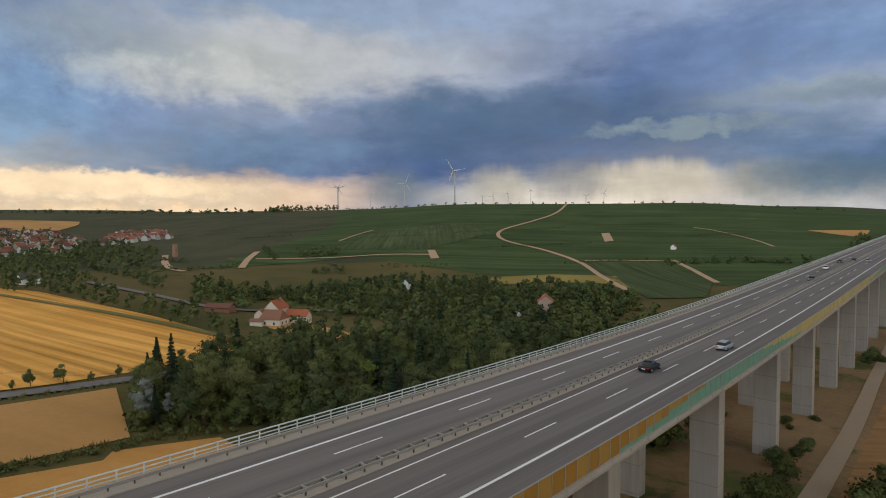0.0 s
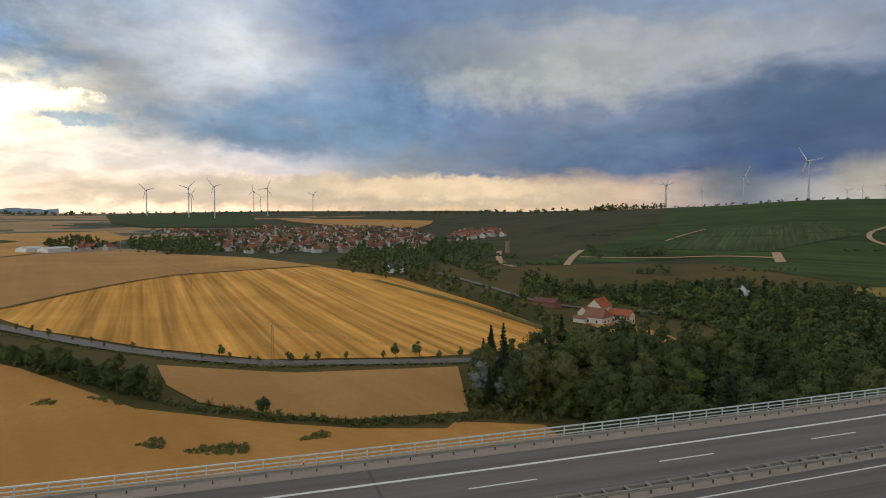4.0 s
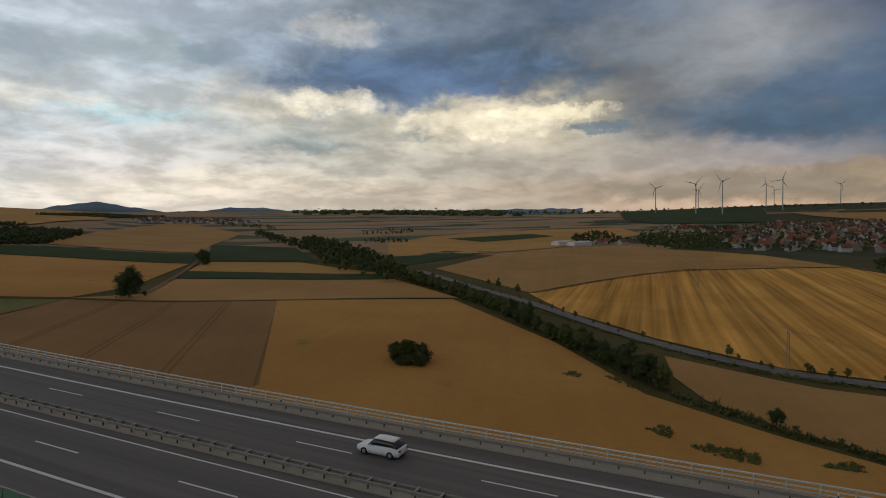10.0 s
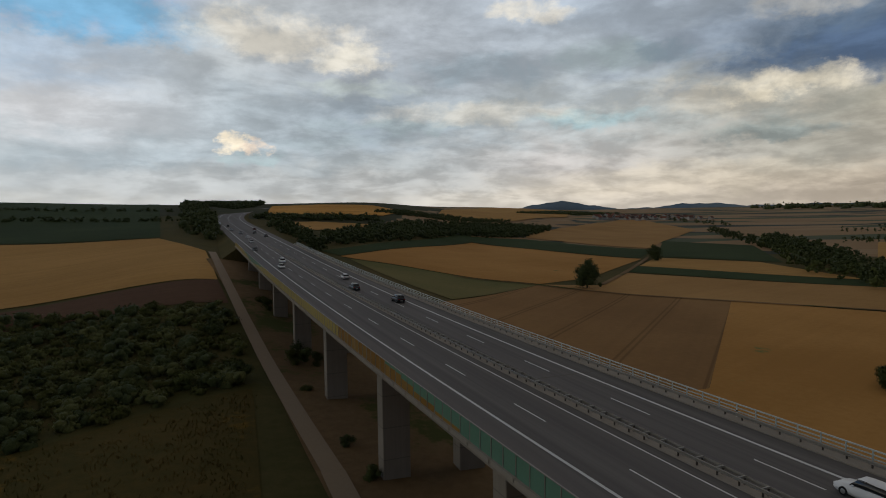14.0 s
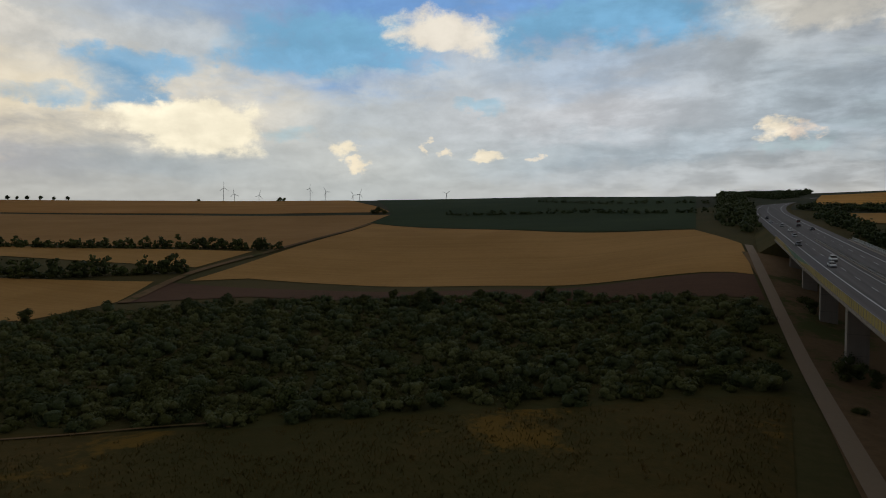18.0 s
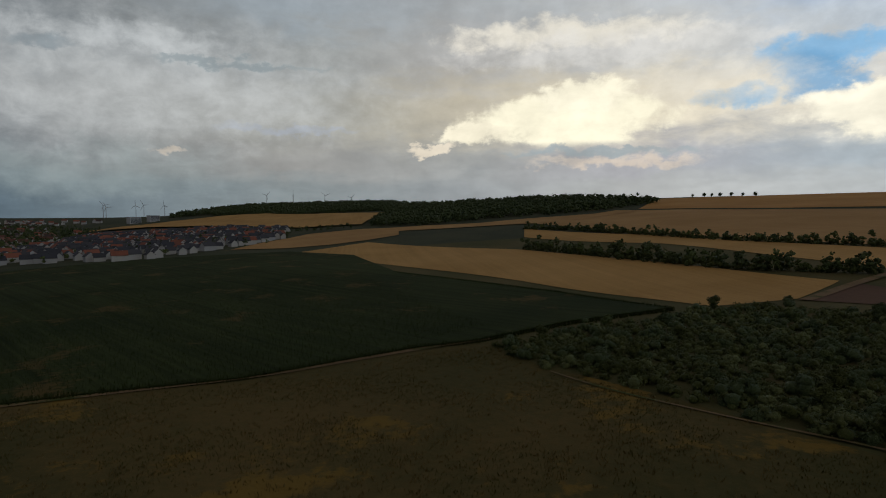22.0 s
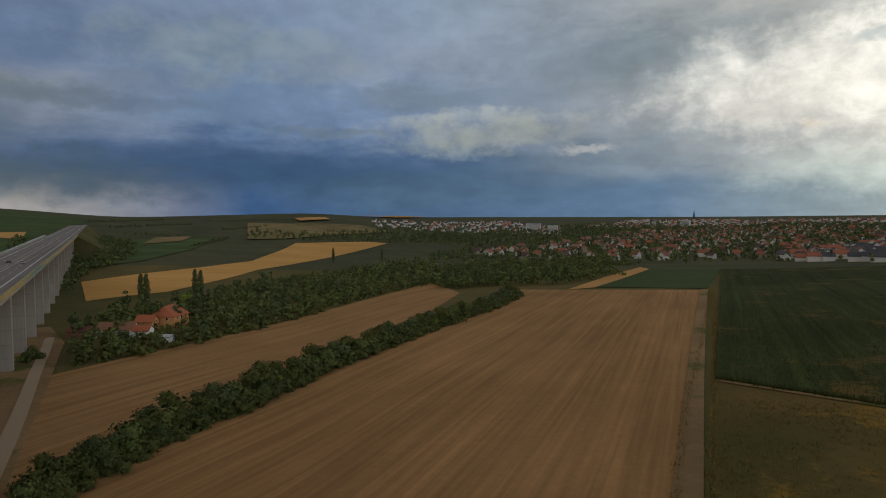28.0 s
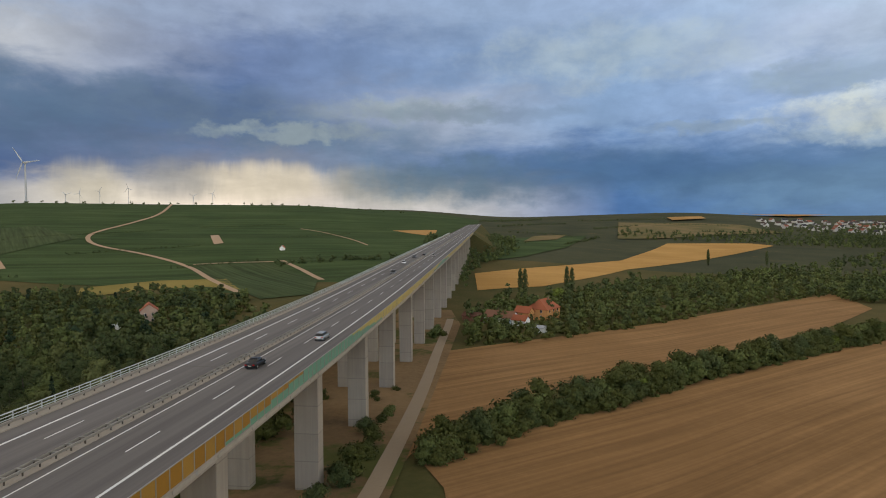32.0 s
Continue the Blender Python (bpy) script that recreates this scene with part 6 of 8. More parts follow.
wood("hill_forest", scatter(((1839.6, 594.4), (1764.9, 294.8), (1431.8, -27.2), (1972.9, -71.6), (2092.6, 350.1), (2076.2, 630)), 16.0, 53), 53, 12.0, 10.0, 60, 2.2, LEAF, "dense dark forest over the hill", "forest", 5)
wood("ridge_wood", along(((-1538, 970.4), (-1632.9, 1115.4), (-1588.2, 1250.1)), 7, 55, 9), 55, 17, 11, 70, 2.0, LEAF, "dark wood on the ridge", "wood")
wood("ridge_trees", along(((-1483.3, 1198.3), (-1146, 1093.1), (-898.4, 1051.4), (-780.4, 1083.8), (-698.9, 1183.3), (-482.1, 1239), (-334.5, 1322.6), (-199.2, 1366.4)), 24, 56, 10), 56, 6, 5, 40, 1.3, LEAF, "thin line of trees along the ridge", "tree line")
wood("ridge_trees", along(((-2425.2, -1518.4), (-2685.7, -1222.3), (-3053.6, -854.2), (-3008.2, -190.5), (-2841.7, 373.8), (-2420, 663.1), (-1881.4, 881.1), (-1553.4, 974.7)), 30, 57, 12), 57, 12, 12, 40, 2.6, LEAF, "dark tree line on the horizon", "tree line")
wood("ridge_trees", along(((-3366.5, -2787.2), (-3410.6, -2018.2), (-3178.5, -1183.5), (-2549.1, -2118.9), (-2786.2, -1748.3), (-2908.3, -1163.6), (-2837.6, -562.2)), 30, 58, 25), 58, 15, 17, 40, 3.2, LEAF, "dark tree line on the horizon", "tree line")
for line, n, hh in ((((-564.2, 394.3), (-540.3, 424.3), (-563.6, 417.8)), 60, 8), (((-465.3, 338.3), (-441.7, 353.5)), 61, 6), (((-222.6, 560.6), (-192.4, 592.2), (-158.3, 610.7), (-123.7, 621)), 62, 6), (((-108.6, 785.9), (-81.5, 802.8)), 63, 8), (((-117, 885.1), (-99.4, 842.9)), 64, 7)):
    wood("vineyard_copse", along(line, 5, n, 7), n, hh, 5, 80, 0.9, LEAF, "dark copse in the vineyard", "copse")

for line, n, hh in ((((-588.8, 406.1), (-585, 430.1), (-567.6, 449.6)), 150, 9), (((-567.2, 394.2), (-548.3, 431.1)), 151, 8), (((-463.7, 338.1), (-455.3, 364.5)), 152, 7), (((-759, 647.8), (-647, 715.7)), 153, 2.5), (((-852.7, 560.5), (-772.1, 659)), 154, 2.5), (((-666.6, 528.2), (-543.3, 601.1)), 155, 2), (((-839.2, 472.9), (-787.6, 537.5)), 156, 3),
                    (((-541.4, 621.8), (-464.9, 787.7)), 157, 2), (((-431.8, 545), (-349.2, 656.5)), 158, 2.5), (((-306.9, 520.4), (-249, 584.3)), 159, 3), (((-438.3, 402.5), (-395.8, 446.1)), 160, 4), (((-674.1, 415), (-561.2, 361.5)), 161, 5), (((-469.5, 186.1), (-422.5, 176.7)), 162, 6), (((-447.7, 841.2), (-356, 938.3)), 163, 2), (((-292.2, 771), (-233.7, 872.6)), 164, 2)):
    wood("vineyard_hedge", along(line, 4.5, n, hh * 0.6), n, hh, max(2.0, hh * 0.55), 60, 0.6, LEAF, "dark hedge on the vineyard slope", "hedge", 5)

for line, n, hh in ((((-23.6, 1159.2), (124.5, 1402.5)), 170, 4), (((-1.7, 1034.3), (100, 1011.9)), 171, 4), (((-62.7, 1293.4), (87.3, 1674.7)), 172, 5), (((77, 851.3), (149.4, 1040.5)), 173, 4), (((166.6, 1243.2), (291.5, 1425.4)), 174, 4), (((-33.2, 870.1), (22.1, 823.3)), 175, 5), (((331.2, 1492.7), (501.7, 1463.8)), 176, 5), (((168.8, 1585.7), (418, 1688.2)), 177, 5),
                    (((378.5, 1259.1), (483.1, 1280.5)), 178, 6), (((-615.2, 238.9), (-547.7, 257.4), (-552.8, 311.1)), 179, 4), (((-674.1, 291.7), (-614.1, 294.7)), 180, 5), (((-611.5, 202.6), (-518.9, 197), (-463.6, 204.5)), 181, 6)):
    wood("slope_hedge", along(line, 5.0, n, hh * 0.9), n, hh, hh * 0.7, 60, 0.7, LEAF, "dark hedge and bushes across the slope", "hedge", 5)
wood("embankment_trees", scatter(((-28, Y1 - 4), (-8, Y1 - 4), (-16, Y1 + 230), (-36, Y1 + 230)), 7.5, 182), 182, 8.5, 4.5, 90, 0.7, LEAF, "dark trees on the motorway embankment", "trees", 7)

grove([p for p in scatter(((-31, 401), (-24, 573), (14, 726), (8, 857), (-21, 890), (-38, 773), (-43, 674), (-40, 527)), 10, 183)], ["oak", "ash", "alder", "maple"], 0.5, 0.9, "", 0, "dark trees beside the far end of the viaduct", 183)
wood("terrace_vines", along(((-497, 192), (-591, 241), (-612, 270)), 2.5, 190, 0.3) + along(((-486, 193), (-551, 231), (-564, 252)), 2.5, 191, 0.3) + along(((-475, 196), (-512, 224), (-512, 238)), 2.5, 192, 0.3) + along(((-529, 200), (-639, 254), (-694, 297)), 2.5, 193, 0.3), 194, 1.8, 1.4, 30, 0.5, LEAF_MID, "rows of vines on small terraces", "vines")
wood("roadside_thicket", along(((-281, 191), (-257, 203), (-228, 217)), 6, 195, 5) + along(((-352, 170), (-321, 180), (-308, 180)), 6, 196, 4), 197, 7, 5.5, 90, 0.8, LEAF_MID, "trees and bushes along the valley road", "thicket")
# bushes round the piers and along the bridge track
for x, y, s in ((-25.1, 107, 1.1), (-24.4, 114.4, 1.0), (-24.7, 98.2, 1.2), (-25.4, 93, 1.0), (-27.5, 121.5, 0.9), (-25.3, 135.2, 0.8), (-26.2, 130.6, 0.7), (-26, 84.2, 0.9), (-32, 148.2, 0.7), (-29.1, 246.5, 1.3), (-27.4, 252.4, 1.1), (-28.6, 159.5, 0.5),
                (-24.3, -149.4, 1.0), (-26.6, -145.7, 0.8), (-23.7, -156.6, 0.9), (-23.2, -85.8, 0.6), (-22.4, -97.5, 0.5), (-21, -198.3, 0.9), (-20.5, -207.8, 0.8), (-21, -146.9, 0.9), (-20.9, -126.9, 0.5)):
    shrub(x, y, s, s * 11, "bushes below the viaduct", None, "dark bush growing beside the viaduct piers")
plant("maple", -28.4, 253.4, 0.55, 2.0)
wood("bridge_scrub", scatter(((-49.7, 112.4), (-44.3, 121.5), (-48.4, 132.7), (-54.2, 122.5)), 4, 110) + scatter(((-60, 60), (-44, 60), (-46, 150), (-62, 150)), 6, 111), 110, 3.2, 3.0, 160, 0.36, SCRUBLEAF, "dark scrub in the shade below the viaduct", "scrub")


def tufts(name, spots, seed, h, r, count, mat, label):
    """Grass and weeds: short upright blades in loose clumps."""
    rng = np.random.default_rng(seed)
    p0 = np.array(spots)
    n = len(p0) * count
    base = np.repeat(p0, count, 0) + rng.normal(0, r, (n, 2))
    z = ground(base[:, 0], base[:, 1])
    ang = rng.uniform(0, 2 * np.pi, n)
    hh = h * rng.uniform(0.5, 1.3, n)
    w = 0.06 + 0.08 * rng.uniform(0, 1, n)
    side = np.stack([np.cos(ang) * w, np.sin(ang) * w, np.zeros(n)], 1)
    foot = np.column_stack([base, z])
    tip = foot + np.stack([rng.normal(0, 0.25, n) * hh, rng.normal(0, 0.25, n) * hh, hh], 1)
    v = np.stack([foot - side, foot + side, tip + side * 0.3, tip - side * 0.3], 1).reshape(-1, 3)
    tagged(new(name, quads_mesh(name, v, mat)), label, "grass", kind="stuff")


GRASS_DRY = leaf_material("dry_grass_blades", (0.105, 0.070, 0.022), (0.200, 0.140, 0.050), 0.9)
GRASS_GREEN = leaf_material("green_grass_blades", (0.072, 0.066, 0.020), (0.120, 0.098, 0.032), 0.9)
WEED = leaf_material("fresh_weed_leaves", (0.085, 0.10, 0.030), (0.15, 0.155, 0.05), 0.9)
MAIZE = leaf_material("maize_leaves", (0.018, 0.027, 0.007), (0.037, 0.045, 0.011), 0.9)
MEADOW_AREA = ((138.2, 103), (157.5, 32.3), (177.6, -13), (181.1, -37.1), (144.5, -45.1), (145.6, -47.5), (77, -80.2), (36.1, -107.7), (37.6, -104.7), (-10.2, -126.7), (-8, -110), (-2, -60), (5, -30), (30, 30), (60, 40))
rough = scatter(MEADOW_AREA, 1.9, 120)
keep = random.Random(9)
tufts("dry_grass", [p for p in rough if keep.random() < 0.20 + 0.5 * (noise.noise(Vector((p[0] * 0.06, p[1] * 0.06, 3.0))) > 0.12)], 121, 0.55, 0.5, 7, GRASS_DRY, "tufts of dry yellow grass in the meadow")
tufts("green_weeds", [p for p in rough if noise.noise(Vector((p[0] * 0.05, p[1] * 0.05, 9.0))) > 0.0], 122, 0.45, 0.6, 7, GRASS_GREEN, "low green weeds in the meadow")
tufts("maize_edge", along(((141.6, 105.3), (161.5, 33.2), (184.7, -13.4), (187.2, -34.2), (205.8, -69.4), (217.2, -113.4), (284, -89), (401.3, -14.8)), 0.5, 123, 0.5), 123, 1.5, 0.5, 9, MAIZE, "ragged edge of standing maize plants")
tufts("maize_tops", scatter(((144.2, 106.4), (164.5, 33.8), (189.3, -13.6), (209.4, -42.3), (421.4, 12.5), (493.5, 157.1), (250.9, 188.8)), 3.2, 124), 124, 1.35, 1.2, 9, MAIZE, "leafy tops of standing maize")
tufts("track_weeds", along(((341, 267.6), (173.8, 137.3), (113.9, 91.7), (70.1, 55.6)), 1.0, 125, 0.6) + along(((341.8, 266.1), (176.5, 133.6), (117.6, 87.4), (73.1, 52.1)), 1.0, 126, 0.6), 127, 0.8, 0.4, 8, GRASS_DRY, "dry weeds along the farm track")
wood("field_weeds", scatter(((-120.9, -12.2), (-119.2, 0.2), (-126.2, 0.3), (-124.9, -9.1)), 1.2, 128) + scatter(((-126.9, -20.9), (-124, -14.7), (-131.4, -16.8)), 1.2, 129) + scatter(((-124.9, 8.6), (-124.9, 15.7), (-130.6, 16.5)), 1.2, 130) + scatter(((-164.4, -37.2), (-155.5, -26.7), (-164.9, -32.8)), 1.4, 131) + scatter(((-160.5, -47.2), (-158.4, -41.6), (-165.2, -44.8)), 1.4, 132), 133, 0.55, 1.2, 70, 0.16, WEED, "green weed patches in the wheat", "weeds")
tufts("ditch_grass", along(((-157.1, -11.1), (-143.1, 5.9), (-134.7, 23.5), (-133.8, 49.4), (-125.5, 67.7)), 0.8, 134, 1.6), 135, 1.0, 0.6, 8, GRASS_GREEN, "tall grass along the ditch")



# ---- viaduct fittings ----
MUSTARD = plain_material("mustard_panel", (0.26, 0.125, 0.018), 0.6, 0, 0.25, 1.0, 0.1)
OCHRE = plain_material("ochre_panel", (0.29, 0.155, 0.030), 0.6, 0, 0.25, 1.0, 0.1)
YELLOW = plain_material("pale_yellow_panel", (0.40, 0.30, 0.085), 0.6, 0, 0.2, 1.0, 0.1)
SEAGREEN = plain_material("sea_green_panel", (0.115, 0.235, 0.165), 0.6, 0, 0.2, 1.0, 0.1)
PATCHED = plain_material("fresh_asphalt", (0.13, 0.12, 0.118), 0.85, 0, 0.15, 0.5, 0.15)
DARKSTEEL = plain_material("dark_weathered_steel", (0.10, 0.085, 0.07), 0.7, 0.4, 0.3, 2.0, 0.1)
NEAR_Y = (-175.0, 420.0)


def green_share(y):
    """How much of a barrier panel is green, and whether from the foot up (1) or from the top down (-1)."""
    if 46 < y < 140:
        return (min(1, max(0, (y - 48) / 30)) if y < 90 else 1 - min(1, max(0, (y - 98) / 36))), 1
    if -84 < y < -4:
        return (1 - min(1, max(0, (-52 - y) / 26)) if y < -40 else 1 - min(1, max(0, (y + 30) / 24))), -1
    if 240 < y < 330:
        return 1 - abs(y - 285) / 45, 1
    if -260 < y < -190:
        return 1 - abs(y + 225) / 35, -1
    return 0.0, 1


def panel_mesh(fifths, way_up, upper):
    """One framed noise-barrier panel, 2 m long, in two colours that meet at a step."""
    bm = bmesh.new()
    z0, z1 = 0.24, 1.98
    cut = z0 + (z1 - z0) * (fifths / 5 if way_up > 0 else 1 - fifths / 5)
    if cut > z0 + 0.02:
        box(bm, -0.045, 0.045, 0.07, 1.93, z0, cut)
    n = len(bm.faces)
    if cut < z1 - 0.02:
        box(bm, -0.045, 0.045, 0.07, 1.93, cut, z1)
    bm.faces.ensure_lookup_table()
    for i, f in enumerate(bm.faces):
        f.material_index = 0 if (i < n) == (way_up > 0) else 1
    me = bpy.data.meshes.new("barrier_panel")
    bm.to_mesh(me)
    bm.free()
    me.materials.append(SEAGREEN)
    me.materials.append(upper)
    return me


def joined(name, items, parent, label=""):
    """Pieces far along the deck, in one mesh of kind stuff: items are (mesh, matrix)."""
    bm = bmesh.new()
    mats = []
    for me, m in items:
        tmp = bmesh.new()
        tmp.from_mesh(me)
        tmp.transform(m)
        for f in tmp.faces:
            mat = me.materials[f.material_index]
            if mat.name not in mats:
                mats.append(mat.name)
            f.material_index = mats.index(mat.name)
        out = bpy.data.meshes.new("piece")
        tmp.to_mesh(out)
        tmp.free()
        bm.from_mesh(out)
        bpy.data.meshes.remove(out)
    me = bpy.data.meshes.new(name)
    bm.to_mesh(me)
    bm.free()
    for n in mats:
        me.materials.append(bpy.data.materials[n])
    ob = part_mesh(name, me, parent, None, label)
    ob["kind"] = "stuff"
    return ob


def repeat(name, mesh_at, x, y0, y1, step, parent, dz=0.0):
    """Pieces at even steps along the deck: parts where the camera is near, joined beyond."""
    far, y = [], y0
    while y < y1:
        slope = math.degrees(math.atan((deck_z(y + 2) - deck_z(y)) / 2))
        m = pose(x + axis(y), y, deck_z(y) + dz, slope, 0, 1.17)
        me = mesh_at(y)
        if NEAR_Y[0] < y < NEAR_Y[1]:
            part_mesh(name, me, parent, m)
        else:
            far.append((me, m))
        y += step
    if far:
        joined(name, far, parent)


barrier = tagged(new("noise_barrier"), "noise barrier of mustard, ochre and green panels", "noise barrier")
PANELS = {}
tint = random.Random(8)


def panel_at(y):
    share, way_up = green_share(y)
    upper = (YELLOW if y > 96 or y < -100 else (OCHRE if tint.random() < 0.38 else MUSTARD))
    key = (round(share * 5), way_up, upper.name)
    if key not in PANELS:
        PANELS[key] = panel_mesh(key[0], way_up, upper)
    return PANELS[key]


repeat("barrier_panel", panel_at, -23.5, Y0 + 1.4, Y1 - 2, 2.0, barrier)
barrier_post = box_mesh("barrier_post", -0.07, 0.09, -0.05, 0.05, 0.2, 2.02, STEEL)
repeat("barrier_post", lambda y: barrier_post, -23.5, Y0 + 1.4, Y1 - 2, 2.0, barrier)
bracket = box_mesh("post_foot", -0.16, 0.30, -0.13, 0.13, -0.12, 0.26, PALE, 0.03)
repeat("post_foot", lambda y: bracket, -23.4, Y0 + 1.4, Y1 - 2, 4.0, barrier)
sweep("top_rail", rect(-23.56, -23.44, 1.98, 2.05), Y0, Y1, 12, STEEL, barrier)

railing = tagged(new("railing"), "pale grey-green steel pedestrian railing", "railing")
rail_post = box_mesh("railing_post", -0.05, 0.05, -0.05, 0.05, 0.2, 1.30, RAILPAINT)
repeat("railing_post", lambda y: rail_post, -50.65, Y0 + 0.4, Y1, 2.15, railing)
for z, w in ((1.30, 0.07), (0.92, 0.035), (0.58, 0.035)):
    sweep("rail", rect(-50.65 - w, -50.65 + w, z - 0.05, z + 0.05), Y0, Y1, 12, RAILPAINT, railing)


def guard_rail(name, xs, label, spacer=False):
    """W-section crash barrier on short posts; a double one has cross spacers."""
    thing = tagged(new(name), label, "crash barrier")
    post = box_mesh("barrier_post", -0.06, 0.06, -0.05, 0.05, 0.1, 0.62, DARKSTEEL)
    for x, face in xs:
        sweep("beam", ((x, 0.50), (x + 0.07 * face, 0.55), (x + 0.07 * face, 0.62), (x + 0.01 * face, 0.66), (x + 0.07 * face, 0.70), (x + 0.07 * face, 0.77), (x, 0.82), (x - 0.03 * face, 0.66)), Y0, Y1, 12, STEEL, thing)
        repeat("barrier_post", lambda y: post, x - 0.10 * face, Y0 + 1.0, Y1, 2.0, thing)
    if spacer:
        mid = (xs[0][0] + xs[1][0]) / 2
        half = abs(xs[0][0] - xs[1][0]) / 2
        bar = box_mesh("spacer", -half, half, -0.07, 0.07, 0.74, 0.83, STEEL)
        repeat("spacer", lambda y: bar, mid, Y0 + 1.0, Y1, 2.0, thing)
    return thing


guard_rail("crash_barrier", ((-37.72, 1), (-38.48, -1)), "double steel crash barrier on the central strip", True)
guard_rail("crash_barrier", ((-49.55, 1),), "steel crash barrier along the kerb")
marker = tagged(new("delineator_post", box_mesh("delineator_post", -0.06, 0.06, -0.05, 0.05, 0.2, 1.05, WHITE, 0.02)), "white roadside marker post with dark band", "marker post", "marker posts")
marker.matrix_basis = pose(-50.1 + axis(54), 54.0, deck_z(54))
band = part_mesh("band", box_mesh("band", -0.064, 0.064, -0.054, 0.054, 0.72, 0.92, DARKSTEEL), marker)
for y in (-196, -146, -96, -46, 4, 104, 154, 204):
    copy_thing(marker, pose(-50.1 + axis(y), y, deck_z(y)))
sweep("repaired_surface", rect(-32.6, -25.6, 0.0, 0.097), -232, -196, 6, PATCHED, viaduct, "paler patch of newer asphalt")
sweep("repaired_surface", rect(-36.0, -32.9, 0.0, 0.097), -232, -222, 6, PATCHED, viaduct, "paler patch of newer asphalt")
sweep("repaired_surface", rect(-32.4, -25.6, 0.0, 0.097), 268, 292, 6, PATCHED, viaduct, "paler patch of newer asphalt")
for k in range(5):
    y = 84 + 75 * (k - 2)
    sweep("expansion_joint", rect(-48.8, -39.05, 0.0, 0.0945), y, y + 0.28, 1, DARKSTEEL, viaduct)


# ---- cars ----
GLASS_M, gn, gb = material("car_glass", 0.06)
gb.inputs["Base Color"].default_value = (0.012, 0.014, 0.016, 1)
gb.inputs["Specular IOR Level"].default_value = 0.6
TYRE = plain_material("tyre_rubber", (0.02, 0.02, 0.02), 0.9, 0, 0.2, 5, 0.1)
RIM = plain_material("alloy_rim", (0.45, 0.45, 0.45), 0.35, 0.8, 0.1, 5, 0)
LAMP_W = plain_material("clear_lamp", (0.8, 0.8, 0.78), 0.2, 0, 0.05, 5, 0)
LAMP_R = plain_material("red_lamp", (0.35, 0.01, 0.008), 0.25, 0, 0.05, 5, 0)
PAINTS = {"white": plain_material("white_car_paint", (0.72, 0.72, 0.72), 0.3, 0, 0.04, 2, 0), "black": plain_material("black_car_paint", (0.012, 0.012, 0.014), 0.28, 0.1, 0.05, 2, 0),
          "silver": plain_material("silver_car_paint", (0.42, 0.43, 0.44), 0.32, 0.6, 0.05, 2, 0), "grey": plain_material("grey_car_paint", (0.09, 0.095, 0.10), 0.3, 0.4, 0.05, 2, 0), "red": plain_material("dark_red_car_paint", (0.12, 0.012, 0.012), 0.3, 0.1, 0.05, 2, 0)}


def loft(stations, mat, name, parent, bevel=0.05, label=""):
    """A closed shell through rounded cross-sections: (y, half width, z low, z high, top inset)."""
    bm = bmesh.new()
    rings = []
    for y, w, z0, z1, inset in stations:
        t = w - inset
        zs = z1 - 0.06
        pts = ((-w * 0.92, z0), (-w, z0 + (z1 - z0) * 0.35), (-(w + t) / 2, zs - 0.02), (-t * 0.93, z1), (t * 0.93, z1), ((w + t) / 2, zs - 0.02), (w, z0 + (z1 - z0) * 0.35), (w * 0.92, z0))
        rings.append([bm.verts.new((x, y, z)) for x, z in pts])
    for a, b in zip(rings[:-1], rings[1:]):
        for k in range(8):
            bm.faces.new((a[k], a[(k + 1) % 8], b[(k + 1) % 8], b[k]))
    bm.faces.new(rings[0])
    bm.faces.new(list(reversed(rings[-1])))
    bmesh.ops.recalc_face_normals(bm, faces=bm.faces[:])
    for f in bm.faces:
        f.smooth = True
    return part(name, bm, mat, parent, label)


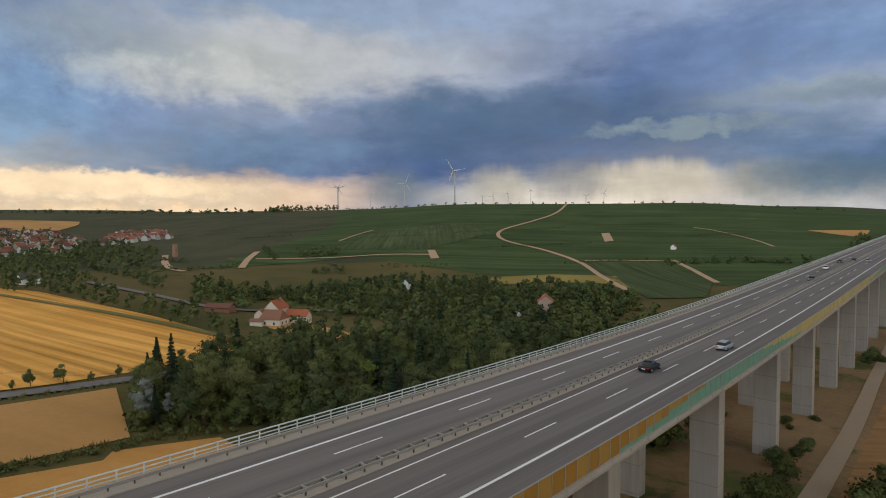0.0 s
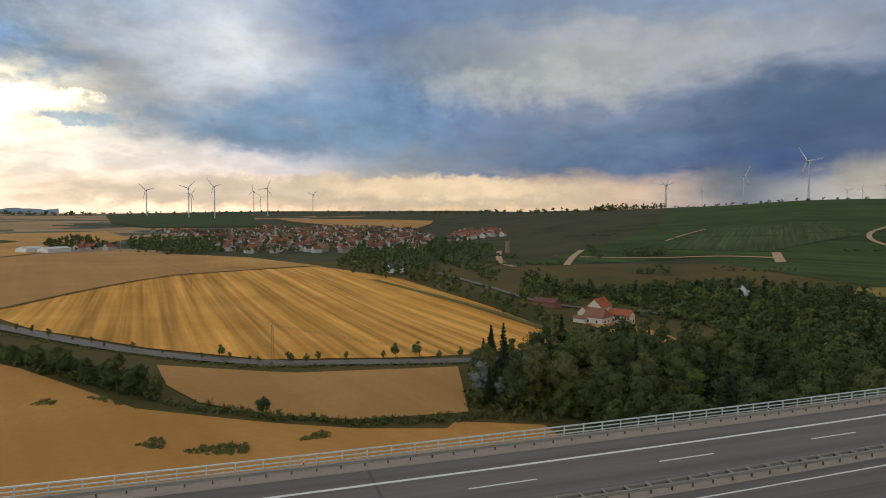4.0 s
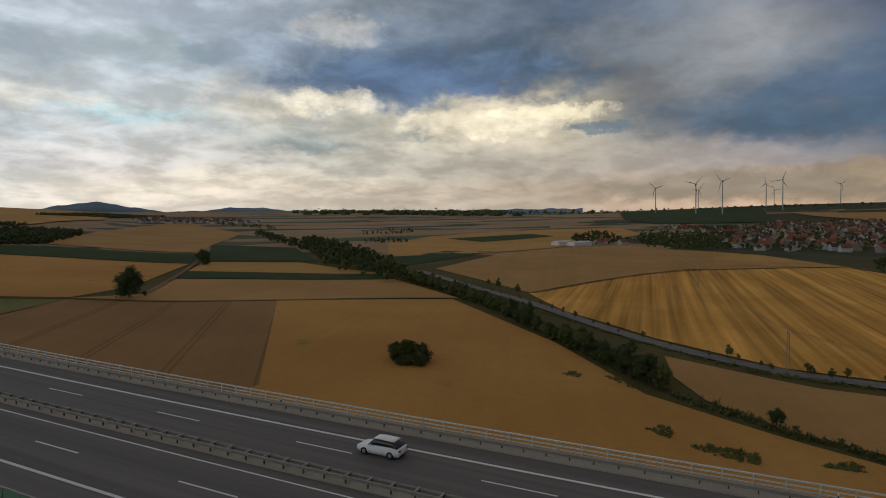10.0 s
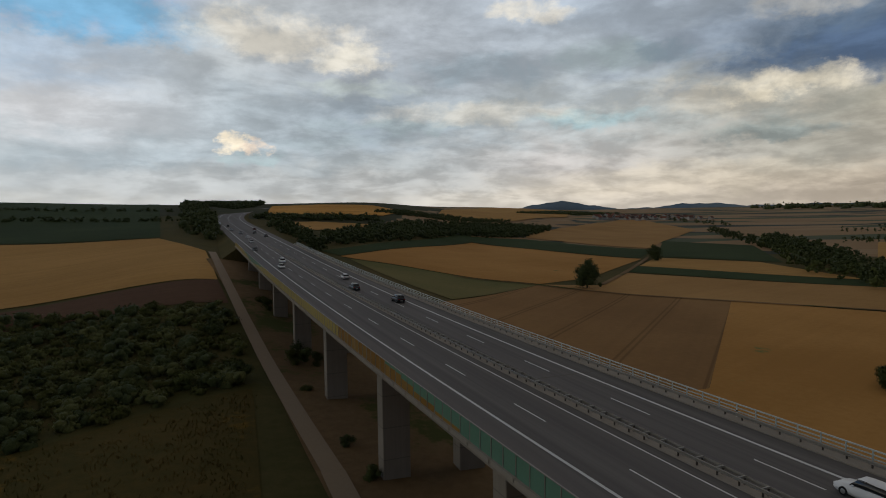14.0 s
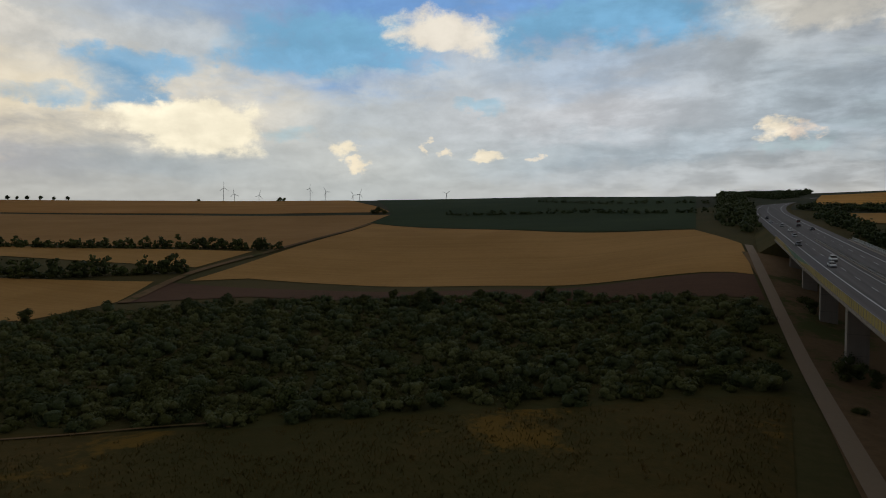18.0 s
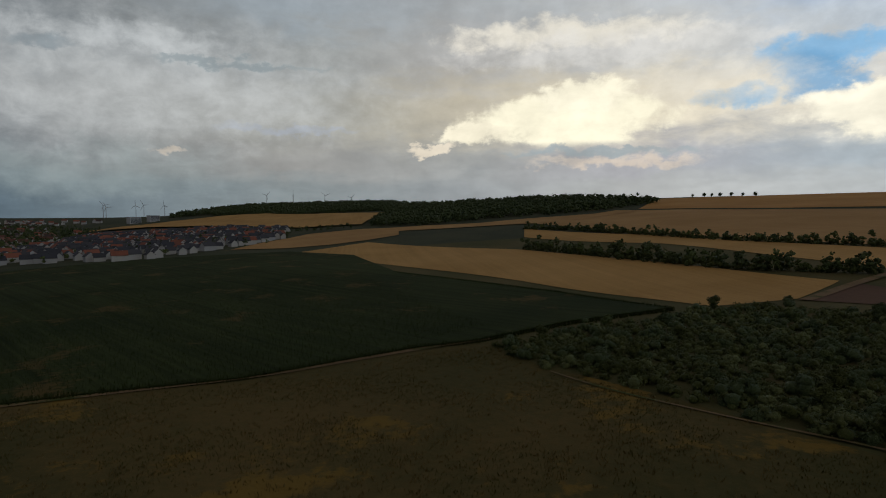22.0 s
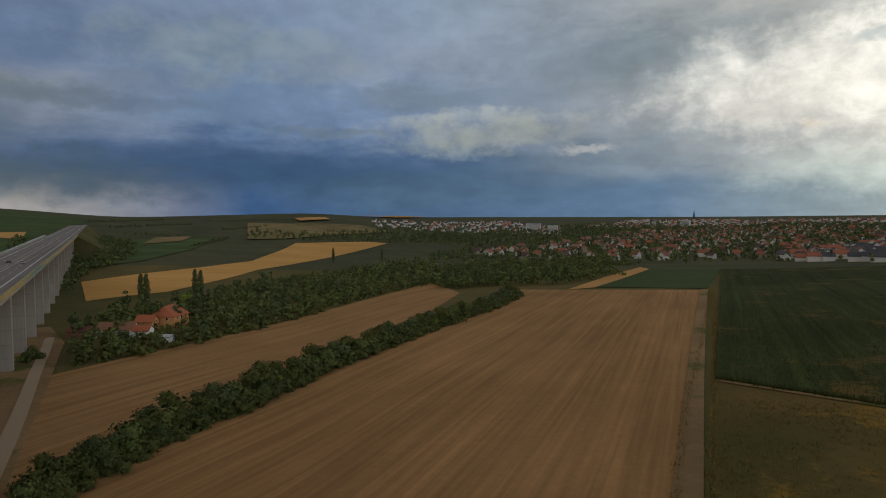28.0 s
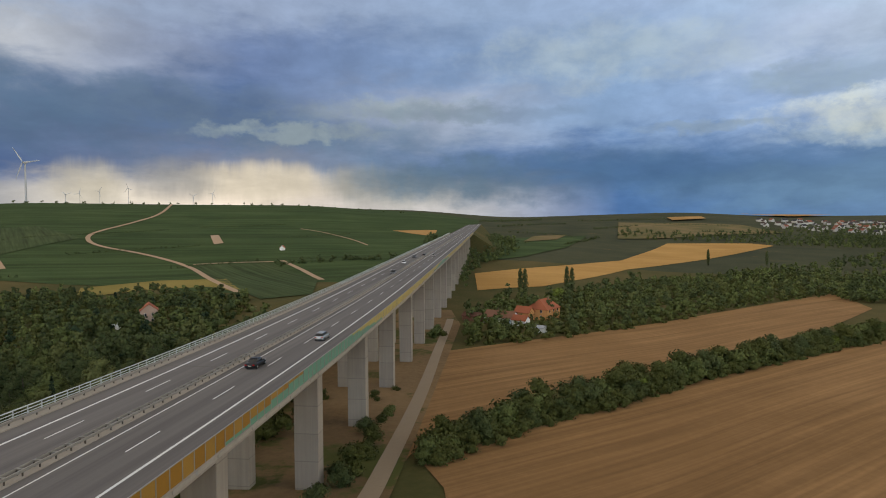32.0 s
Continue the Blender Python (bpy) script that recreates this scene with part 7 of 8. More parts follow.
def car(style, paint, label):
    """A parked-still car, nose towards +y, wheels on z = 0."""
    thing = tagged(new("car"), label, "car", "cars on the motorway")
    L, W, H = {"saloon": (4.7, 1.82, 1.44), "estate": (4.75, 1.82, 1.50), "hatch": (4.25, 1.78, 1.50), "suv": (4.6, 1.86, 1.68)}[style]
    h = W / 2
    belt = 0.62 * H
    f, b = L / 2, -L / 2
    loft(((b, h * 0.82, 0.38, belt * 0.93, 0.10), (b + 0.12, h * 0.95, 0.24, belt, 0.10), (b + 0.9, h, 0.20, belt + 0.02, 0.10), (0, h, 0.20, belt, 0.08), (f - 1.25, h, 0.20, belt - 0.03, 0.12), (f - 0.35, h * 0.95, 0.22, belt - 0.16, 0.16), (f - 0.05, h * 0.82, 0.30, belt - 0.28, 0.15), (f, h * 0.75, 0.36, belt - 0.38, 0.12)), PAINTS[paint], "body", thing)
    rear = {"saloon": b + 0.85, "estate": b + 0.12, "hatch": b + 0.18, "suv": b + 0.15}[style]
    lean = {"saloon": 0.75, "estate": 0.45, "hatch": 0.5, "suv": 0.4}[style]
    loft(((rear, h * 0.86, belt - 0.05, belt + 0.02, 0.05), (rear + lean, h * 0.85, belt - 0.05, H - 0.06, 0.20), (-0.1, h * 0.86, belt - 0.05, H - 0.03, 0.20), (0.45, h * 0.86, belt - 0.05, H - 0.07, 0.20), (f - 1.20, h * 0.88, belt - 0.05, belt + 0.0, 0.05)), GLASS_M, "cabin_glass", thing, label="dark tinted glass")
    loft(((rear + lean - 0.12, h * 0.66, H - 0.10, H - 0.035, 0.06), (rear + lean + 0.2, h * 0.68, H - 0.08, H - 0.005, 0.06), (-0.1, h * 0.68, H - 0.08, H, 0.06), (0.5, h * 0.66, H - 0.12, H - 0.045, 0.06)), PAINTS[paint], "roof", thing)
    for sx in (-1, 1):
        for wy in (f - 0.85, b + 0.85):
            bm = bmesh.new()
            bmesh.ops.create_cone(bm, cap_ends=True, segments=16, radius1=0.32, radius2=0.32, depth=0.22, matrix=Matrix.Translation((sx * (h - 0.10), wy, 0.32)) @ Matrix.Rotation(math.pi / 2, 4, "Y"))
            tyre = part("wheel", bm, TYRE, thing)
            bm = bmesh.new()
            bmesh.ops.create_cone(bm, cap_ends=True, segments=10, radius1=0.20, radius2=0.16, depth=0.03, matrix=Matrix.Translation((sx * (h + 0.015), wy, 0.32)) @ Matrix.Rotation(sx * math.pi / 2, 4, "Y"))
            part("rim", bm, RIM, tyre)
        bm = bmesh.new()
        box(bm, sx * h * 0.55 - 0.17, sx * h * 0.55 + 0.17, f - 0.16, f - 0.01, belt - 0.42, belt - 0.28)
        part("headlight", bm, LAMP_W, thing)
        bm = bmesh.new()
        box(bm, sx * h * 0.68 - 0.15, sx * h * 0.68 + 0.15, b - 0.01, b + 0.12, belt - 0.26, belt - 0.10)
        part("tail_light", bm, LAMP_R, thing)
        bm = bmesh.new()
        box(bm, sx * (h + 0.09) - 0.09, sx * (h + 0.09) + 0.09, f - 1.62, f - 1.50, belt, belt + 0.13)
        part("mirror", bm, PAINTS[paint], thing)
    bm = bmesh.new()
    box(bm, -0.26, 0.26, b - 0.02, b + 0.03, 0.50, 0.61)
    part("number_plate", bm, WHITE, thing)
    for y0, z0, z1 in ((b - 0.012, 0.26, 0.38), (f - 0.02, 0.26, 0.40)):
        bm = bmesh.new()
        box(bm, -h * 0.7, h * 0.7, y0, y0 + 0.03, z0, z1)
        part("bumper_grille", bm, TYRE, thing)
    return thing


MODELS = {}


def drive(style, paint, lat, y, back=False):
    words = {"saloon": "saloon car", "estate": "estate car", "hatch": "hatchback car", "suv": "off-road car"}
    slope = math.degrees(math.atan((deck_z(y + 2) - deck_z(y)) / 2))
    m = pose(lat + axis(y), y, deck_z(y) + 0.095, -slope if back else slope, 0, 180 + 1.17 if back else 1.17)
    if (style, paint) in MODELS:
        return copy_thing(MODELS[style, paint], m)
    ob = car(style, paint, paint + " " + words[style] + " on the motorway carriageway")
    ob.matrix_basis = m
    MODELS[style, paint] = ob
    return ob


drive("saloon", "black", -34.3, 85.1)
drive("estate", "silver", -30.4, 107.7)
drive("hatch", "white", -44.2, -29.8, True)
drive("suv", "black", -44.1, -129.1, True)
drive("suv", "grey", -40.2, -150.8, True)
drive("hatch", "white", -43.2, -172.0, True)
drive("suv", "white", -33.2, -219.8)
drive("saloon", "white", -30.6, -204.7)
drive("hatch", "grey", -29.2, -267.2)
drive("hatch", "silver", -32.0, -306.5)
drive("saloon", "grey", -43.5, -345, True)
drive("estate", "silver", -33, -372)
drive("hatch", "red", -44, -405, True)
drive("suv", "black", -30.5, -440)
drive("hatch", "white", -33.5, -338)
drive("saloon", "silver", -30, -402)
drive("hatch", "grey", -40.5, -372, True)
drive("saloon", "white", -42.3, 285.2, True)
drive("saloon", "grey", -42.1, 321.3)
drive("estate", "black", -38.3, 334.7)
drive("hatch", "silver", -33.1, 334.0)
drive("suv", "grey", -38.9, 235.6, True)



# ---- buildings ----
STONE = plain_material("pink_sandstone", (0.40, 0.27, 0.20), 0.9, 0, 0.3, 1.5, 0.3)
TOWERSTONE = plain_material("brown_tower_stone", (0.24, 0.14, 0.09), 0.95, 0, 0.35, 1.5, 0.4)
RENDERS = [plain_material("wall_render_%d" % i, c, 0.9, 0, 0.15, 0.6, 0.1) for i, c in enumerate(((0.40, 0.385, 0.36), (0.44, 0.42, 0.38), (0.27, 0.23, 0.185), (0.32, 0.25, 0.16), (0.24, 0.23, 0.22)))]
ROOFS = [plain_material("roof_tile_%d" % i, c, 0.85, 0, 0.3, 0.8, 0.3) for i, c in enumerate(((0.225, 0.078, 0.046), (0.125, 0.054, 0.038), (0.18, 0.074, 0.046), (0.065, 0.042, 0.036), (0.045, 0.045, 0.05), (0.06, 0.057, 0.06)))]
OLDTILE = plain_material("weathered_brown_tile", (0.20, 0.095, 0.058), 0.9, 0, 0.35, 0.8, 0.3)
ORANGEWALL = plain_material("orange_render", (0.50, 0.24, 0.09), 0.9, 0, 0.15, 0.6, 0.1)
CREAM = plain_material("cream_render", (0.56, 0.48, 0.37), 0.9, 0, 0.15, 0.6, 0.1)
PANE, pn, pb = material("window_pane", 0.08)
pb.inputs["Base Color"].default_value = (0.02, 0.024, 0.028, 1)
FRAMEWOOD = plain_material("window_frame", (0.55, 0.53, 0.50), 0.6, 0, 0.1, 3, 0)
SHEET = plain_material("sheet_roof", (0.34, 0.35, 0.36), 0.6, 0.3, 0.2, 0.8, 0.1)


def wall_bm(w, l, eave, ridge, hip=0.0):
    """Walls of a house with the ridge along y; gables unless hipped."""
    bm = bmesh.new()
    a, b = w / 2, l / 2
    v = [bm.verts.new(p) for p in ((-a, -b, -1.5), (a, -b, -1.5), (a, b, -1.5), (-a, b, -1.5), (-a, -b, eave), (a, -b, eave), (a, b, eave), (-a, b, eave))]
    for f in ((0, 1, 5, 4), (1, 2, 6, 5), (2, 3, 7, 6), (3, 0, 4, 7)):
        bm.faces.new([v[i] for i in f])
    if not hip:
        g0, g1 = bm.verts.new((0, -b, ridge - 0.15)), bm.verts.new((0, b, ridge - 0.15))
        bm.faces.new((v[4], v[5], g0))
        bm.faces.new((v[6], v[7], g1))
    return bm


def roof_bm(w, l, eave, ridge, hip=0.0, over=0.45, thick=0.22):
    """A tiled roof with overhang and thickness."""
    bm = bmesh.new()
    slope = (ridge - eave) / (w / 2)
    a, b = w / 2 + over, l / 2 + over
    e = eave - over * slope
    top = [bm.verts.new(p) for p in ((-a, -b, e + thick), (0, -b + hip, ridge + thick), (0, b - hip, ridge + thick), (-a, b, e + thick), (a, -b, e + thick), (a, b, e + thick))]
    low = [bm.verts.new((p.co.x, p.co.y, p.co.z - thick)) for p in top]
    faces = [(0, 1, 2, 3), (4, 5, 2, 1)]
    if hip:
        faces += [(0, 4, 1), (3, 2, 5)]
    for f in faces:
        bm.faces.new([top[i] for i in f])
        bm.faces.new([low[i] for i in reversed(f)])
    rim = ((0, 3), (5, 4), (4, 0), (3, 5)) if hip else ((0, 3), (5, 4), (1, 0), (4, 1), (3, 2), (2, 5))
    for i, j in rim:
        bm.faces.new((top[i], top[j], low[j], low[i]))
    bmesh.ops.recalc_face_normals(bm, faces=bm.faces[:])
    return bm


def window(parent, x, y, z, w, h, nx, ny):
    """A framed window on the wall whose outward way is (nx, ny)."""
    ax, ay = -ny, nx
    bm = bmesh.new()
    box(bm, -w / 2 - 0.09, w / 2 + 0.09, -0.05, 0.05, -h / 2 - 0.09, h / 2 + 0.09)
    fr = part("window", bm, FRAMEWOOD, parent)
    fr.matrix_basis = Matrix.Translation((x, y, z)) @ Matrix(((ax, nx, 0, 0), (ay, ny, 0, 0), (0, 0, 1, 0), (0, 0, 0, 1)))
    bm = bmesh.new()
    box(bm, -w / 2, w / 2, -0.02, 0.075, -h / 2, h / 2)
    part("pane", bm, PANE, fr)


def house(x, y, turn, w, l, eave, ridge, wall, roof, label, hip=0.0, rows=0, cols=0, chimney=True, category="house", group="", lift=0.0):
    thing = tagged(new("house"), label, category, group)
    part("wall", wall_bm(w, l, eave, ridge, hip), wall, thing)
    top = part("roof", roof_bm(w, l, eave, ridge, hip), roof, thing)
    if chimney:
        bm = bmesh.new()
        box(bm, w * 0.12, w * 0.12 + 0.7, l * 0.1, l * 0.1 + 0.7, ridge - 1.0, ridge + 1.1)
        part("chimney", bm, TOWERSTONE, top)
    for r in range(rows):
        z = 1.5 + 2.8 * r
        for c in range(cols):
            f = (c + 0.5) / cols - 0.5
            for s in (-1, 1):
                window(thing, s * w / 2, f * l * 0.9, z, 0.95, 1.25, s, 0)
                if c < max(2, cols - 1):
                    window(thing, (((c + 0.5) / max(2, cols - 1)) - 0.5) * w * 0.8, s * l / 2, z, 0.95, 1.25, 0, s)
    thing.matrix_basis = pose(x, y, float(ground(x, y)) + lift, 0, 0, turn)
    return thing


# farmstead below the vineyard
hx, hy = -264.4, 169.7
house(hx, hy, 28, 8.0, 10.2, 7.4, 11.2, CREAM, TILE, "cream three-storey farmhouse with red tile roof", 0, 2, 3)
house(hx + 9.8, hy + 6.2, 118, 6.2, 11.2, 4.0, 6.6, CREAM, TILE, "long cream wing with bright red roof", 0, 1, 2, False)
house(hx + 7.6, hy - 6.2, 118, 9.0, 10.6, 3.6, 7.4, CREAM, OLDTILE, "large barn with weathered brown tile roof", 1.2, 1, 2, False, "barn")
house(hx - 1, hy - 7.0, 28, 5.8, 6.6, 4.6, 7.3, CREAM, OLDTILE, "small gabled house joined to the barn", 0, 1, 2, True)
house(hx + 4, hy - 13, 118, 3.4, 6.6, 2.4, 3.3, CREAM, OLDTILE, "low cream shed beside the barn", 0, 0, 0, False, "shed")
house(-310.9, 164.6, 118, 7, 15, 2.8, 4.6, OLDTILE, ROOFS[1], "open shed with rusty red roof", 0, 0, 0, False, "shed")
house(-183.2, 289.7, 33, 8.2, 10, 6.4, 9.6, STONE, TILE, "pink stone house with orange-red roof among trees", 0, 2, 2, False)
house(-188, 267, 60, 5, 7, 3.0, 4.4, WHITE, SHEET, "small white house among trees", 0, 1, 1, False)
house(-320.6, 317.6, 20, 6, 8, 4.5, 7.5, WHITE, ROOFS[4], "small white house with grey roof", 0, 1, 1)
house(-254.1, 657.9, 10, 5, 6.5, 3.2, 5.6, WHITE, TILE, "tiny white vineyard hut with red roof", 0, 0, 0, False, "hut")
house(-494, 120.5, 10, 9, 12, 4, 7, WHITE, ROOFS[5], "low white house with grey roof", 0, 0, 0, False)
# hamlet beside the viaduct
house(19.6, 311.7, -30, 11.5, 14.5, 5.4, 9.8, ORANGEWALL, TILE, "orange villa with terracotta hipped roof", 3.0, 2, 3)
house(9.7, 303.9, 60, 6, 8, 4.2, 6.8, ORANGEWALL, TILE, "gabled wing of the orange villa", 0, 1, 2, False)
house(-1.8, 294, 65, 8.5, 15, 3.2, 5.8, WHITE, OLDTILE, "long white bungalow with brown tile roof", 0, 1, 3)
house(7.7, 286.2, 60, 5, 7, 3.0, 5.0, WHITE, TILE, "small white annexe with red roof", 0, 1, 1, False)
house(-15.8, 298.8, 60, 5, 10, 2.6, 4.2, OLDTILE, ROOFS[1], "low shed with rusty roof", 0, 0, 0, False, "shed")
house(15, 269.7, 60, 4, 7, 2.2, 2.9, WHITE, SHEET, "low white garage with sheet roof", 0, 0, 0, False, "garage")
# farm on the plateau
house(-788.7, -225.5, 62, 14, 26, 4.5, 6.5, WHITE, SHEET, "long white farm hall with grey roof", 0, 0, 0, False, "farm hall")
house(-792.8, -203.4, 62, 14, 34, 4.0, 6.0, WHITE, SHEET, "long white farm hall with grey roof", 0, 0, 0, False, "farm hall")
for q in ((-813.7, -183.9), (-847.6, -177.8), (-840.5, -157.4), (-904.7, -197.8)):
    house(q[0], q[1], q[0] * 7 % 180, 9, 11, 4.5, 8, RENDERS[0], ROOFS[0], "white farm building with red roof", 0, 0, 0, False, "farm building")
grove(scatter(((-794.8, -195.3), (-802.6, -172.1), (-876.3, -152.2), (-1160.6, -253.3), (-1069.7, -271.9), (-935.5, -254.7)), 14, 81), ["oak", "lone"], 0.5, 0.9, "", 0, "dark trees round the farm", 81)

# vineyard lookout tower
tower = tagged(new("lookout_tower"), "round brown stone lookout tower in the vineyard", "tower")
bm = bmesh.new()
bmesh.ops.create_cone(bm, cap_ends=True, segments=24, radius1=3.3, radius2=2.9, depth=15.5, matrix=Matrix.Translation((0, 0, 6.75)))
part("shaft", bm, TOWERSTONE, tower)
bm = bmesh.new()
for k in range(10):
    a = 2 * math.pi * k / 10
    tmp = Matrix.Translation((math.cos(a) * 2.75, math.sin(a) * 2.75, 15.0)) @ Matrix.Rotation(a, 4, "Z")
    bmesh.ops.create_cube(bm, size=1.0, matrix=tmp @ Matrix.Diagonal((0.5, 1.0, 1.1, 1)))
part("battlement", bm, TOWERSTONE, tower)
tx, ty = -708.1, 319.7
tower.matrix_basis = pose(tx, ty, float(ground(tx, ty)))

# villages and town
FARHOUSES = []
SHARED = {}


def far_mesh(kind, size, mat):
    key = (kind, size, mat.name)
    if key not in SHARED:
        w, l, e, r = ((9, 11.5, 5.2, 9.2), (8, 10, 4.4, 8.0), (10, 14, 5.6, 9.8))[size]
        b = wall_bm(w, l, e, r) if kind == "wall" else roof_bm(w, l, e, r)
        me = bpy.data.meshes.new(kind)
        b.to_mesh(me)
        b.free()
        me.materials.append(mat)
        SHARED[key] = me
    return SHARED[key]


def settle(spots, walls, roofs, label, group, seed, turn0, near):
    """Houses over places; those past near metres are joined."""
    rng = random.Random(seed)
    far = []
    for x, y in spots:
        size, wall, roof = rng.randrange(3), rng.choice(walls), rng.choice(roofs)
        m = pose(x, y, float(ground(x, y)), 0, 0, turn0 + rng.choice((0, 90)) + rng.uniform(-14, 14))
        parts = (("wall", far_mesh("wall", size, wall)), ("roof", far_mesh("roof", size, roof)))
        if math.hypot(x, y) < near:
            thing = tagged(new("house"), label, "house", group)
            for n, me in parts:
                part_mesh(n, me, thing)
            thing.matrix_basis = m
        else:
            far += [(me, m) for n, me in parts]
    if far:
        ob = joined("houses", far, None)
        tagged(ob, "crowded far houses with tiled roofs", "houses", kind="stuff")


VILLAGE = ((-1461.1, -219.7), (-1364.5, -137.1), (-879.3, -24.3), (-798.1, 7.4), (-817.6, 130.2), (-900.7, 212.1), (-874.1, 239.4), (-1079.8, 347.8), (-1422.2, 389.6), (-1571.6, 280.7), (-1629.1, 168.1), (-1654.1, 47.2), (-1444.1, -25.8), (-1433.4, -91.5))
settle(scatter(VILLAGE, 34, 90), RENDERS[:3], ROOFS[:4], "village house with red tile roof", "village houses", 90, 20, 1130)
settle(scatter(((-1004.9, 336), (-1054.4, 410.5), (-1022.7, 463.3), (-1229.1, 530.3), (-1295.5, 465.3)), 22, 91), RENDERS[:3], ROOFS[:4], "village house with red tile roof", "village houses", 91, 40, 700)
settle(scatter(((628.9, 413.5), (623.4, 304.6), (602.8, 224.3), (664.9, 202.7), (735.2, 168.6), (861.8, 119.2), (1047.5, 146.1), (1204.5, 279.5), (1311.9, 437.4), (1234.8, 533.7), (935.6, 489.7), (748.2, 478.6)), 20, 92), RENDERS[:2], [ROOFS[4], ROOFS[5], ROOFS[4], ROOFS[0]], "white new-built house with grey roof", "new housing estate", 92, 35, 870)
settle(scatter(((469.9, 592.7), (518.2, 522), (626.2, 504.2), (668.8, 440), (943.4, 514.7), (1330.7, 588.5), (1575.2, 828), (1852.1, 1445.7), (1265.3, 1282.1), (778.7, 949.1), (537.2, 821.4), (412, 767.3), (417, 661.9)), 46, 93), RENDERS[:3], ROOFS[:4], "town house with red tile roof", "town houses", 93, 15, 820)
settle(scatter(((565.4, 1523.2), (702, 1423.1), (833.3, 1327.5), (953.8, 1208.1), (1277.4, 1559.9), (1393.9, 2138.6), (997.2, 1941), (675.2, 1737.7)), 52, 94), RENDERS[:2], [ROOFS[4], ROOFS[3], ROOFS[0]], "white hillside house", "hillside houses", 94, 15, 10)
settle(scatter(((1277.4, 1559.9), (1942.2, 1516.2), (1636.4, 860.4), (1737.3, 736.5), (2366.8, 1299.2), (2660.2, 2078.6), (2152.4, 2184.4)), 60, 95), RENDERS[:2], ROOFS[:5], "white house in the far town", "town houses", 95, 15, 10)
settle(scatter(((-926.1, -1278.2), (-1133.3, -1226), (-1299.9, -1219), (-1407.6, -1578.6), (-1201.9, -1565.1)), 40, 96), RENDERS[:2], ROOFS[:4], "house of a far village", "far village", 96, 15, 10)
for poly, sp, n in ((VILLAGE, 21, 97), (((-820, -135.1), (-732.3, -74.2), (-816.7, -22.6), (-1116.4, -35.6), (-1165.9, -117.3), (-1067.3, -170.6)), 13, 98), (((332.9, 645.1), (425.4, 536), (585.9, 453.8), (637.3, 406.9), (935.6, 489.7), (1427.2, 604), (2161.1, 1392), (1575.4, 1786.3), (653.4, 1270.6), (378.2, 950.3)), 17.5, 99),
                    (((593.6, 393.8), (628.2, 191.3), (809.3, 111.7), (1002.5, 139.6), (1178.7, 497.9)), 38, 100), (((-837, 229.2), (-571.9, 189.7), (-573.1, 229.2), (-821.5, 352.7), (-1123.6, 394.6), (-1069.1, 334.1)), 16, 101), (((125.9, 727.4), (213.6, 679.7), (273.3, 528.7), (482.4, 936.8), (396.7, 1119.4), (210.6, 1217.4)), 22, 102), (((261.8, 1013.2), (386.3, 1020.6), (539.1, 935.9), (1010.2, 1765), (651.5, 1496.6), (352.3, 1137.8)), 24, 103)):
    grove([p for p in scatter(poly, sp, n) if not inside(list(((85.5, 493.1), (158.1, 528.6), (239.4, 599.9), (390.2, 741.4), (555.4, 955.8), (181.2, 1047.6))), *p)], ["oak", "ash", "alder", "maple"], 0.55, 0.95, "", 0, "dark trees among houses and gardens", n)
wood("tree_row", along(((868.4, 310.1), (904.9, 215.2), (970, 134.9)), 12, 104, 4) + along(((977.7, 218.3), (1012.9, 138.9), (979.9, 33.7)), 10, 105, 4), 104, 8, 6, 60, 1.2, LEAF, "row of dark trees below the tan field", "tree line")


def block(x, y, turn, w, l, h, label):
    """A flat-roofed apartment block with bands of windows."""
    thing = tagged(new("apartment_block"), label, "apartment block")
    bm = bmesh.new()
    box(bm, -w / 2, w / 2, -l / 2, l / 2, -2, h)
    part("wall", bm, RENDERS[0], thing)
    bm = bmesh.new()
    box(bm, -w / 2 - 0.3, w / 2 + 0.3, -l / 2 - 0.3, l / 2 + 0.3, h, h + 0.8)
    part("roof", bm, SHEET, thing)
    for k in range(int(h // 3)):
        for s in (-1, 1):
            bm = bmesh.new()
            box(bm, min(s * w / 2, s * (w / 2 + 0.08)), max(s * w / 2, s * (w / 2 + 0.08)), -l * 0.45, l * 0.45, 1.2 + 3 * k, 2.5 + 3 * k)
            part("window_band", bm, PANE, thing)
    thing.matrix_basis = pose(x, y, float(ground(x, y)), 0, 0, turn)


block(997.5, 1368.2, 60, 14, 40, 24, "white apartment block over the town")
block(1011.8, 1301.4, 60, 14, 26, 20, "white apartment block over the town")
block(1820.1, 1561, 20, 16, 30, 26, "pale apartment block over the town")
block(1685.9, 633.7, 60, 14, 34, 16, "ochre apartment block below the forest")
block(1726.6, 599.4, 60, 14, 30, 16, "ochre apartment block below the forest")
church = tagged(new("church"), "town church with a slender dark spire", "church")
bm = bmesh.new()
box(bm, -4, 4, -4, 4, -2, 30)
part("tower", bm, STONE, church)
bm = bmesh.new()
bmesh.ops.create_cone(bm, cap_ends=True, segments=8, radius1=5.2, radius2=0.1, depth=34, matrix=Matrix.Translation((0, 0, 47)))
part("spire", bm, ROOFS[4], church)
part("nave", wall_bm(14, 30, 13, 21), STONE, church).matrix_basis = pose(0, 18, 0)
part("roof", roof_bm(14, 30, 13, 21), ROOFS[4], church).matrix_basis = pose(0, 18, 0)
cx, cy = 1845, 1547.1
church.matrix_basis = pose(cx, cy, float(ground(cx, cy)), 0, 0, 60)

# ---- wind turbines ----
TURBINE = plain_material("turbine_white", (0.40, 0.40, 0.40), 0.5, 0, 0.05, 0.3, 0)
TURB = {}


